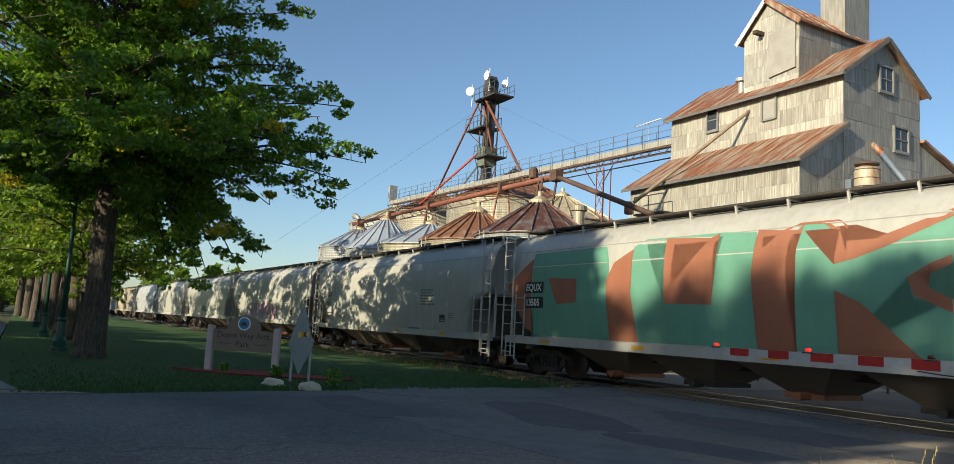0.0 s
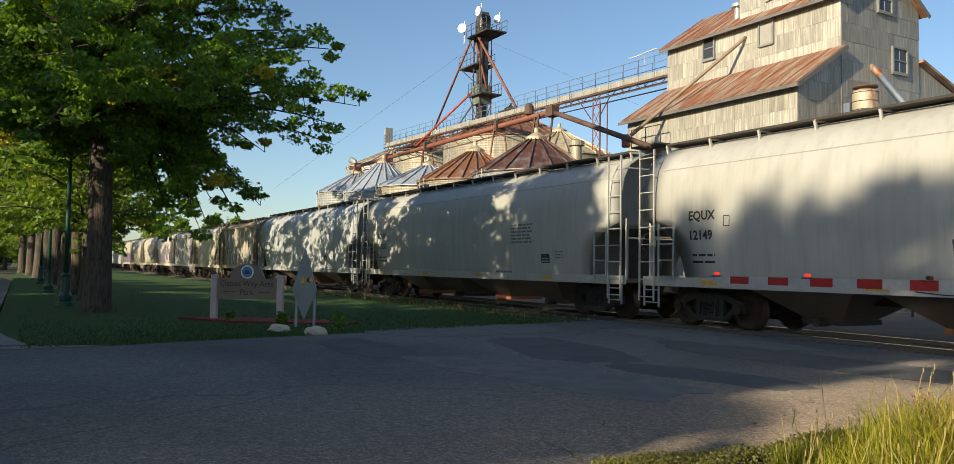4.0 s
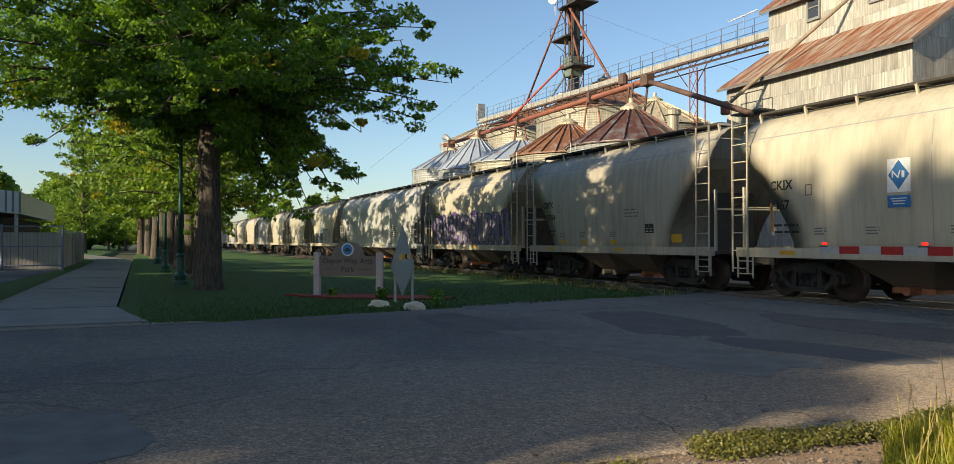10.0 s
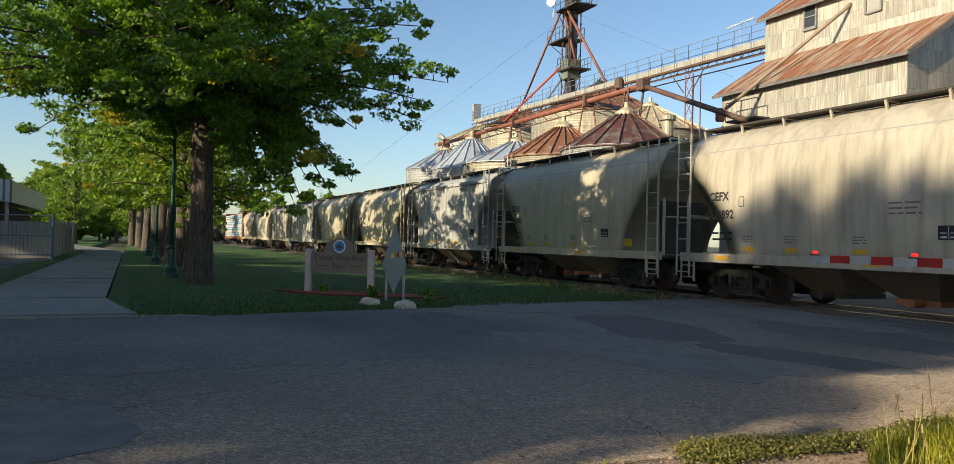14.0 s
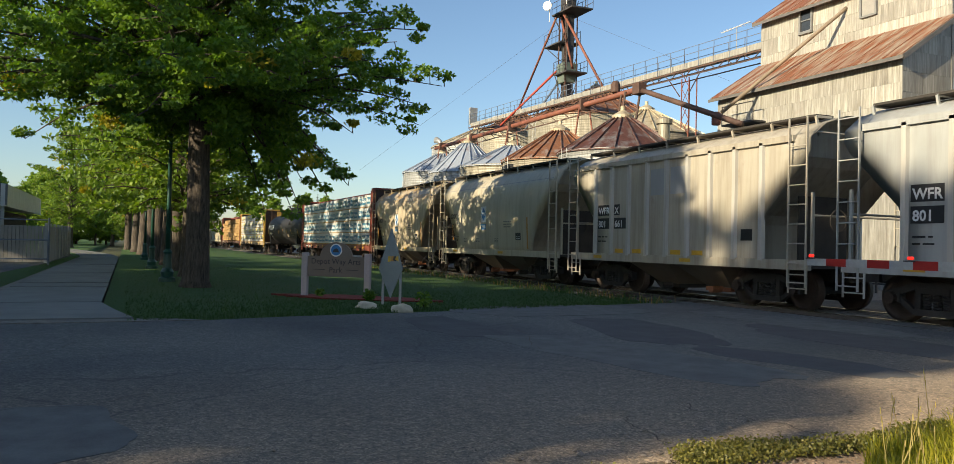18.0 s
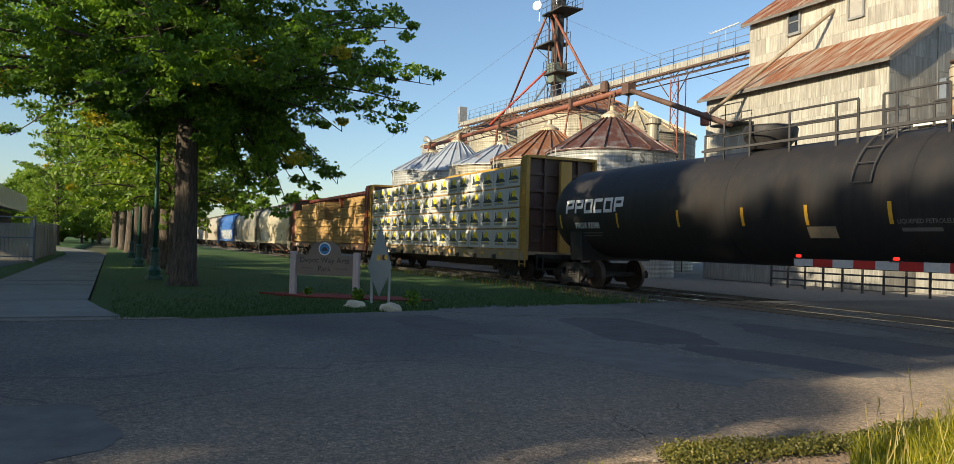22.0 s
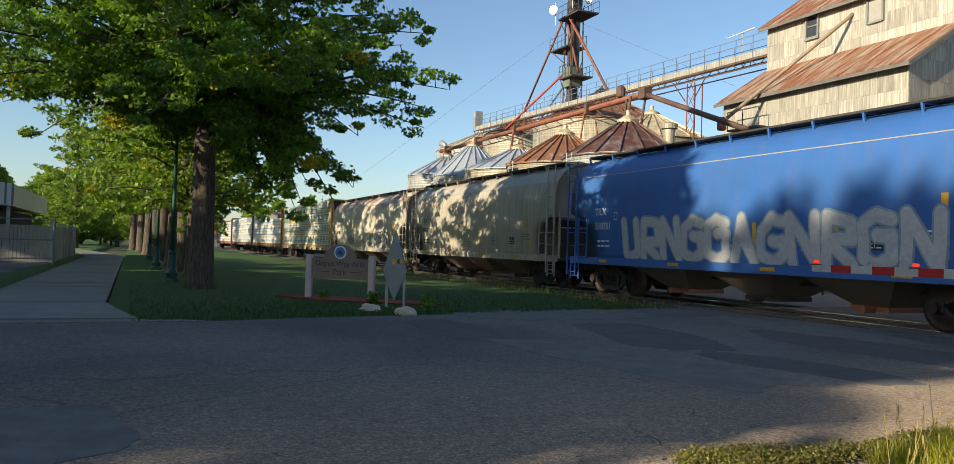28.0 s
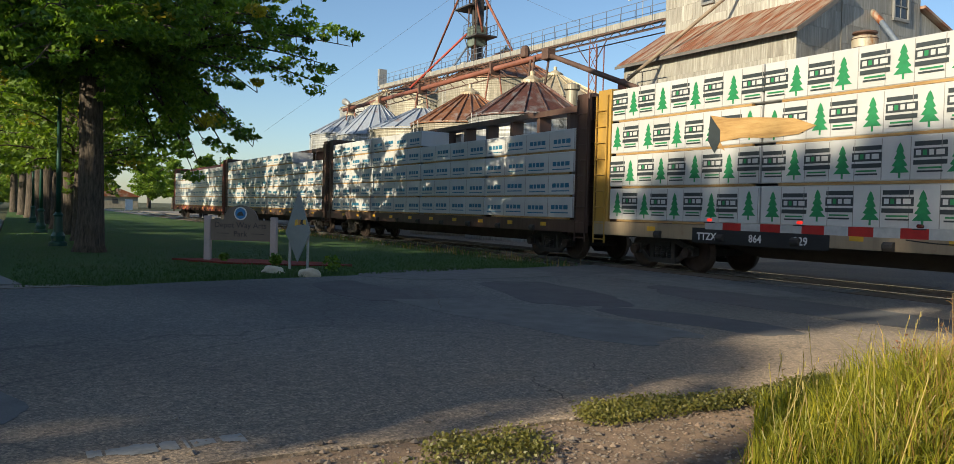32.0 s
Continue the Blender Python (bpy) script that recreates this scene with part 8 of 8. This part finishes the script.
sign_words(plank, "Depot Way Arts", 0.185, 0, 0.80, -0.034, M["sign_text"])
sign_words(plank, "Park", 0.185, 0, 0.60, -0.034, M["sign_text"])
for s in (-1, 1):
    part("rule", box(B(), s * 0.42 - 0.15, s * 0.42 + 0.15, -0.036, -0.03, 0.66, 0.672), M["sign_text"], plank)

diamond = thing("diamond_sculpture", "tall pale diamond panel on two thin steel posts", "sculpture", at=(-16.3, 5.2, 0), turn=58)
part("panel", prism(B(), [(0, 0.16), (0.26, 0.78), (0, 1.66), (-0.26, 0.78)], "y", -0.03, 0.03), M["diamond"], diamond)
for k, (x, c) in enumerate(((-0.07, "yellow"), (0.0, "orange"), (0.05, "sign_text"), (0.1, "yellow"))):
    part("emblem_mark", prism(B(), [(x, 0.92 + 0.02 * k), (x + 0.07, 0.94), (x + 0.06, 1.06), (x + 0.01, 1.04)], "y", -0.036 - 0.002 * k, -0.03), M[c], diamond)
for x in (-0.18, 0.20):
    part("post", tube(B(), (x, 0.05, -0.2), (x, 0.05, 0.92), 0.03, n=8), M["grey_steel"], diamond)


def boulder(x, y, sx, sy, sz, seed):
    bm = B()
    bmesh.ops.create_icosphere(bm, subdivisions=3, radius=1)
    for v in bm.verts:
        k = 1 + 0.32 * noise.noise(v.co * 1.6 + Vector((seed, 0, 0)))
        v.co = Vector((v.co.x * sx * k, v.co.y * sy * k, max(-0.3, v.co.z) * sz * k + sz * 0.2))
    ob = part("boulder", bm, M["stone"], smooth=True)
    ob.location, ob.rotation_euler.z = (x, y, 0), 0.7
    return tagged(ob, "pale flat boulder at the lawn edge", "boulder", "boulders")


boulder(-15.5, 4.45, 0.24, 0.17, 0.13, 2)
boulder(-14.75, 4.95, 0.24, 0.15, 0.12, 7)
bm = B()
ring_pts = [(2.0 * math.cos(a * math.tau / 26) * (1 + 0.12 * math.sin(a * 2.1)), 0.62 * math.sin(a * math.tau / 26) * (1 + 0.15 * math.cos(a * 1.7))) for a in range(26)]
ring_pts = [(x * (1 + 0.1 * noise.noise((x * 3, y * 3, 1))), y * (1 + 0.25 * noise.noise((x * 4, y * 4, 2)))) for x, y in ring_pts]
prism(bm, ring_pts, "z", -0.1, 0.022)
bed = part("mulch_bed", bm, M["mulch"])
bed.location, bed.rotation_euler.z = (-18.2, 5.0, 0.02), radians(50)
tagged(bed, "bed of red mulch round the sign posts", "mulch bed")


def shrub(x, y, h, seed, mat, count=160):
    r = random.Random(seed)
    sh = thing("shrub", "small leafy plant in the mulch bed", "shrub", "bed plants", at=(x, y, 0.03))
    d = ([], [])
    leaf_cloud(d, Vector((0, 0, h * 0.5)), Vector((h * 0.5, h * 0.5, h * 0.5)), count, r, 0.05)
    me = bpy.data.meshes.new("foliage")
    me.from_pydata(d[0], [], d[1])
    me.materials.append(mat)
    part("foliage", me, None, sh)
    part("stem", tube(B(), (0, 0, -0.05), (0, 0, h * 0.6), 0.012, n=5), M["bark"], sh)


shrub(-15.3, 5.6, 0.34, 5, M["oak"], 130)
shrub(-17.2, 5.0, 0.28, 6, M["oak"])
shrub(-18.6, 4.2, 0.2, 7, M["oak"], 80)

# fence, shed and far house
fence = thing("board_fence", "weathered grey board fence beside the drive", "fence")
slat = finish(box(B(), -0.07, 0.07, -0.012, 0.012, 0.06, 1.75), "slat", M["board"])
for k in range(110):
    q = part("slat", slat, None, fence, at=(-42.0 - k * 0.155, -3.35 - k * 0.002, 0))
for k in range(26):
    q = part("slat", slat, None, fence, at=(-42.0, -3.35 - k * 0.155, 0))
    q.rotation_euler.z = radians(90)
for k in range(8):
    part("fence_post", box(B(), -42.1 - k * 2.4, -41.98 - k * 2.4, -3.5, -3.38, -0.2, 1.9), M["grey_steel"], fence)
mesh_gate = thing("chain_link_gate", "thin steel gate posts and rails by the drive", "gate")
for y in (-5.6, -3.2):
    part("gate_post", tube(B(), (-40.5, y, -0.1), (-40.5, y, 2.1), 0.05, n=8), M["blue_steel"], mesh_gate)
for z in (0.25, 1.1, 2.0):
    part("gate_rail", tube(B(), (-40.5, -8.5, z), (-40.5, -3.2, z), 0.03, n=6), M["blue_steel"], mesh_gate)
shed = thing("metal_shed", "low metal shed with a pale corrugated roof edge", "shed")
part("shed_wall", box(B(), -62, -46, -16, -6.3, -0.1, 2.6), M["under"], shed)
part("shed_post", box(B(), -45.3, -45.15, -5.7, -5.55, -0.1, 2.7), M["grey_steel"], shed)
part("shed_roof", prism(B(), [(-16.2, 3.6), (-5.45, 2.7), (-5.45, 3.8), (-16.2, 4.6)], "x", -62.2, -45.0), M["white"], shed)
for k in range(30):
    part("roof_rib", box(B(), -45.0, -44.97, -5.5 - k * 0.3, -5.4 - k * 0.3, 2.75 + k * 0.025, 3.8 + k * 0.025), M["frame"], shed)
house = thing("far_house", "far single-storey house with a pale roof among trees", "house")
part("wall", box(B(), -216, -205, 15, 26, -0.3, 2.6), M["buff_wall"] if "buff_wall" in M else M["bin_wall_cream"], house)
part("roof", prism(B(), [(14.2, 2.5), (26.8, 2.5), (20.5, 5.0)], "x", -216.6, -204.4), M["roof_rust"], house)
for y in (17, 21, 24):
    part("window", box(B(), -204.98, -204.93, y - 0.6, y + 0.6, 0.9, 2.0), M["glass"], house)
hut = thing("track_box", "small pale equipment box beside the far track", "equipment box", at=(-165, 19.3, -0.2))
part("cabinet", box(B(), -0.8, 0.8, -0.6, 0.6, 0, 2.0), M["white"], hut, bevel=0.03)

# ---- crossing signal and gate ----
signal = thing("crossing_signal", "railway crossing signal mast with crossbuck and red flashing lamps", "crossing signal", at=(-3.28, 10.35, 0))
part("foundation", box(B(), -0.4, 0.4, -0.35, 0.35, -0.2, 0.12), M["concrete"], signal, bevel=0.03)
part("mast", lathe(B(), [(0.16, 0.1), (0.16, 0.3), (0.065, 0.34), (0.065, 5.0), (0.02, 5.05)], 14), M["grey_steel"], signal, smooth=True)
for s in (-1, 1):
    blade = part("crossbuck_blade", box(B(), -0.61, 0.61, -0.012, 0.012, -0.115, 0.115), M["white_mark"], signal, "white crossbuck blade with black words", at=(0, -0.14 - 0.02 * s, 4.35))
    blade.rotation_euler.y = s * radians(45)
    sign_words(blade, "RAILROAD" if s > 0 else "CROSSING", 0.17, 0, -0.06, -0.016, M["black"])
M["lamp_on"] = glow("lit_red_lamp", (1.0, 0.035, 0.02), 0.7)
M["lamp_off"] = plain("unlit_red_lamp", (0.12, 0.012, 0.01), 0.15)
for z, facing, slide in ((2.63, -1, -0.15), (3.24, 1, 0.17)):
    part("cross_arm", tube(B(), (slide - 0.42, -0.12, z), (slide + 0.42, -0.12, z), 0.035, n=8), M["black_steel"], signal)
    for s in (-1, 1):
        bm = B()
        prof = [(0.01, 0.0), (0.30, 0.005), (0.30, 0.02), (0.01, 0.02)]
        lathe(bm, prof, 24)
        bmesh.ops.transform(bm, matrix=pose(0, 0, 0, 90, 0, 0), verts=bm.verts[:])
        unit = part("lamp_backplate", bm, M["black"], signal, at=(slide + s * 0.40, -0.20, z))
        unit.rotation_euler.z = radians(14)
        bm = lathe(B(), [(0.15, 0.0), (0.14, 0.03), (0.08, 0.05), (0.01, 0.06)], 20)
        bmesh.ops.transform(bm, matrix=pose(0, 0, 0, 90, 0, 0), verts=bm.verts[:])
        part("red_lens", bm, M["lamp_on"] if (s < 0) == (facing < 0) else M["lamp_off"], unit, smooth=True, at=(0, -0.02, 0))
        bm = B()
        for k in range(13):
            a = math.pi * (k / 12)
            for rr, y in ((0.175, -0.02), (0.185, -0.30)):
                bm.verts.new((rr * math.cos(a), y, rr * math.sin(a)))
        bm.verts.ensure_lookup_table()
        for k in range(12):
            bm.faces.new((bm.verts[2 * k], bm.verts[2 * k + 1], bm.verts[2 * k + 3], bm.verts[2 * k + 2]))
        part("hood", bm, M["black"], unit, smooth=True)
        part("housing", tube(B(), (0, 0.0, 0), (0, 0.16, 0), 0.17, 0.12, 16), M["black"], unit)
gate = thing("crossing_gate", "lowered crossing gate arm in red and white bands", "crossing gate", at=(-3.28, 10.0, 0))
part("gate_mechanism", box(B(), -0.22, 0.22, -0.16, 0.25, 0.85, 1.5), M["grey_steel"], gate, bevel=0.03)
for s in (-1, 1):
    part("counterweight_arm", beam(B(), (-0.2, s * 0.22, 1.18), (1.1, s * 0.22, 1.18), 0.05, 0.14), M["grey_steel"], gate)
part("arm_hub", box(B(), -0.62, -0.2, -0.1, 0.1, 1.08, 1.30), M["white"], gate, bevel=0.02)
n = 15
for k in range(n):
    a, b_ = -0.6 - 5.62 * k / n, -0.6 - 5.62 * (k + 1) / n
    hh = 0.075 - 0.02 * k / n
    part("gate_band", box(B(), b_, a, -0.02, 0.02, 1.185 - hh, 1.185 + hh), M["red"] if k % 2 else M["reflect_white"], gate)
part("arm_spine", box(B(), -6.2, -0.6, 0.02, 0.05, 1.15, 1.2), M["grey_steel"], gate)
for x, mt in ((-6.15, "lamp_on"), (-4.4, "lamp_on"), (-2.6, "lamp_off")):
    lampb = part("arm_lamp", box(B(), x - 0.04, x + 0.04, -0.035, 0.035, 1.26, 1.31), M[mt], gate, bevel=0.015)
    part("lamp_bracket", box(B(), x - 0.09, x + 0.09, -0.03, 0.03, 1.235, 1.252), M["black_steel"], lampb)
cable = B()
path_tube(cable, [(-2.8 + 0.2 * k, 0.03, 1.10 - 0.035 * math.sin(math.pi * k / 6)) for k in range(7)], 0.008, 5)
part("arm_cable", cable, M["black"], gate)
boulder(-3.75, 10.15, 0.34, 0.2, 0.09, 12)


# ---- grass ----
def blades(name, label, spots, mat, seed, hmin, hmax, lean=0.35, width=0.007, kind="stuff"):
    r = random.Random(seed)
    v, f = [], []
    for x, y, k in spots:
        h = r.uniform(hmin, hmax) * k
        a = r.uniform(0, math.tau)
        dx, dy = math.cos(a), math.sin(a)
        bx, by = r.gauss(0.08, lean) * h, r.gauss(0, lean) * h
        w = width * r.uniform(0.6, 1.4)
        n = len(v)
        tip = h * r.uniform(0.8, 1.0)
        v += [(x - dx * w, y - dy * w, -0.03), (x + dx * w, y + dy * w, -0.03), (x + dx * w * 0.9 + bx * 0.12, y + dy * w * 0.9 + by * 0.12, h * 0.42), (x - dx * w * 0.9 + bx * 0.12, y - dy * w * 0.9 + by * 0.12, h * 0.42),
              (x + dx * w * 0.6 + bx * 0.5, y + dy * w * 0.6 + by * 0.5, h * 0.8), (x - dx * w * 0.6 + bx * 0.5, y - dy * w * 0.6 + by * 0.5, h * 0.8), (x + bx * 1.05, y + by * 1.05, tip)]
        f += [(n, n + 1, n + 2, n + 3), (n + 3, n + 2, n + 4, n + 5), (n + 5, n + 4, n + 6)]
    me = bpy.data.meshes.new(name)
    me.from_pydata(v, [], f)
    me.materials.append(mat)
    return tagged(part(name, me, None), label, "grass", kind=kind)


r = random.Random(77)
tall, short, heads = [], [], []
while len(tall) < 52000:
    x, y = r.uniform(-4.0, 1.0), r.uniform(2.4, 9.6)
    edge = -3.68 + 0.16 * math.sin(y * 2.3) + max(0, 4.6 - y) * 0.5 + max(0, y - 7.6) * 0.45
    k = min(1.0, max(0, (x - edge)) * 0.75 + 0.30)
    if x < edge or x > -0.12 * y + 0.7 * noise.noise((x * 1.3, y * 1.3, 7)) or y < 2.9 + 0.9 * noise.noise((x * 1.1, 4, y * 0.4)) or r.random() > 0.3 + 0.7 * k or noise.noise((x * 0.9, y * 0.9, 5)) < -0.45:
        continue
    tall.append((x, y, k * (0.85 + 0.4 * noise.noise((x * 0.6, y * 0.6, 9)))))
    if r.random() < 0.006:
        heads.append((x, y, k))
dry = [p for k, p in enumerate(tall) if noise.noise((p[0] * 1.2, p[1] * 1.2, 2)) + 0.35 * (p[0] + 2.4) + r.uniform(-0.5, 0.5) > 0.25]
blades("tall_grass", "tall sunlit green and yellow roadside grass", tall, M["weed"], 1, 0.26, 0.66, 0.28, 0.0042)
blades("dry_grass", "dry straw and russet stalks among the grass", dry[::3], M["straw"], 6, 0.32, 0.76, 0.26, 0.0032)
mat_weeds = ([], [])
while len(mat_weeds[1]) < 27000:
    y = r.uniform(1.0, 8.8)
    edge = -4.13 + 0.10 * math.sin(y * 3) + 0.12 * noise.noise((y * 1.7, 3, 0))
    x = edge + abs(r.gauss(0, 0.24)) if r.random() < 0.6 else r.uniform(edge, -1.6)
    if noise.noise((x * 1.6, y * 1.1, 1)) < (-0.08 if x < -3.85 else 0.22) or (y < 2.6 and x < -3.9 and noise.noise((y * 3, 1, 1)) < 0.2):
        continue
    size = r.uniform(0.035, 0.10)
    leaf_cloud(mat_weeds, Vector((x, y, size * 0.45)), Vector((size * 1.3, size * 1.3, size * 0.5)), 14, r, 0.0125)
me = bpy.data.meshes.new("low_weeds")
me.from_pydata(mat_weeds[0], [], mat_weeds[1])
me.materials.append(M["low_weed"])
tagged(part("low_weeds", me, None), "low leafy weeds creeping over the road edge", "weeds", kind="stuff")
v, f = [], []
for x, y, k in heads:
    h = r.uniform(0.45, 0.78) * (0.35 + 0.65 * k)
    bx, by = r.gauss(0.05, 0.10), r.gauss(0, 0.10)
    n = len(v)
    v += [(x - 0.003, y, 0), (x + 0.003, y, 0), (x + bx + 0.002, y + by, h), (x + bx - 0.002, y + by, h)]
    f.append((n, n + 1, n + 2, n + 3))
    for q in range(5):
        n = len(v)
        z = h + q * 0.022
        xx, yy = x + bx * (1 + 0.05 * q), y + by * (1 + 0.05 * q)
        a = q * 1.3
        c, s = math.cos(a) * 0.0035, math.sin(a) * 0.0035
        v += [(xx - c, yy - s, z), (xx + c, yy + s, z), (xx + c * 0.6, yy + s * 0.6, z + 0.03), (xx - c * 0.6, yy - s * 0.6, z + 0.03)]
        f.append((n, n + 1, n + 2, n + 3))
me = bpy.data.meshes.new("seed_heads")
me.from_pydata(v, [], f)
me.materials.append(M["seed"])
tagged(part("seed_heads", me, None), "pale seed heads standing over the tall grass", "grass", kind="stuff")
spots = []
while len(spots) < 12000:
    y = r.uniform(0.0, 11.9)
    x = road_edge(y) - 0.05 - abs(r.gauss(0, 2.4)) if r.random() < 0.75 else r.uniform(-40, -16)
    if -19.9 < x < -16.4 and 3.5 < y < 6.3 and abs((x + 18.2) * -0.766 + (y - 5.0) * 0.643) < 0.55:
        continue
    spots.append((x, y, 1.0))
blades("lawn_grass", "short mown lawn grass blades", spots, M["lawn"], 3, 0.03, 0.075, 0.5, 0.008)
spots = [(r.uniform(-60, -15.8), 12.0 + r.gauss(0, 0.28), r.uniform(0.4, 1.2)) for _ in range(5000)]
blades("track_weeds", "low weeds along the foot of the ballast", spots[::3] + spots[1::3], M["lawn"], 4, 0.06, 0.22, 0.4, 0.008)
blades("track_weeds", "dry weeds along the foot of the ballast", spots[2::6], M["straw"], 5, 0.08, 0.26, 0.4, 0.006)
# dark red stalky weeds in the grass
stalks, sprigs = B(), ([], [])
for x, y, h in ((-2.9, 5.4, 0.86), (-2.7, 5.9, 0.98), (-2.5, 5.1, 0.78), (-2.3, 5.6, 0.95), (-3.0, 6.4, 0.9), (-2.1, 4.7, 0.8), (-1.9, 5.3, 0.92), (-2.6, 4.4, 0.66), (-2.2, 6.3, 1.0)):
    top = Vector((x + r.uniform(-0.08, 0.12), y + r.uniform(-0.08, 0.08), h))
    tube(stalks, (x, y, -0.03), top, 0.005, 0.0025, 5)
    for k in range(9):
        f = 0.35 + 0.65 * k / 8
        p = Vector((x, y, 0)).lerp(top, f)
        a = k * 2.4
        q = p + Vector((math.cos(a), math.sin(a), 0.7)) * 0.11 * (1.25 - f)
        tube(stalks, p, q, 0.0025, 0.0015, 4, caps=False)
        leaf_cloud(sprigs, q, Vector((0.03, 0.03, 0.04)), 9, r, 0.009)
weeds = thing("red_weed_clump", "dry dark red stalky weeds standing in the grass", "weeds")
part("stalks", stalks, M["straw"], weeds)
me = bpy.data.meshes.new("sprigs")
me.from_pydata(sprigs[0], [], sprigs[1])
me.materials.append(M["red_weed"])
part("sprigs", me, None, weeds)
# loose stones on the shoulder
v, f = [], []
for _ in range(9000):
    y = r.uniform(0.6, 12) if r.random() < 0.4 else r.uniform(0.6, 4.5)
    x = r.uniform(-4.25, -1.8) if r.random() < 0.94 else -4.2 - abs(r.gauss(0, 0.5))
    s = r.uniform(0.004, 0.014) if r.random() < 0.93 else r.uniform(0.014, 0.03)
    n, a = len(v), r.uniform(0, 6.28)
    base = -0.014 if x > -4.2 else -0.002
    for k in range(5):
        q = s * r.uniform(0.75, 1.2)
        v.append((x + q * math.cos(a + k * 1.257), y + q * math.sin(a + k * 1.257), base + s * 0.35))
    v += [(x, y, base - s * 0.2), (x + s * r.uniform(-0.3, 0.3), y + s * r.uniform(-0.3, 0.3), base + s * r.uniform(0.8, 1.1))]
    for k in range(5):
        f += [(n + k, n + (k + 1) % 5, n + 6), (n + (k + 1) % 5, n + k, n + 5)]
me = bpy.data.meshes.new("loose_stones")
me.from_pydata(v, [], f)
me.materials.append(M["pebble"])
tagged(part("loose_stones", me, None), "loose grey stones on the road shoulder", "stones", kind="stuff")


def motions():
    """The train runs past at an even speed."""
    for car, x in CARS:
        walk(car, [(t, pose(x + SPEED * t, TRACK_Y, RAIL_TOP)) for t in (0, 8, 16, 24, 32)])


motions()
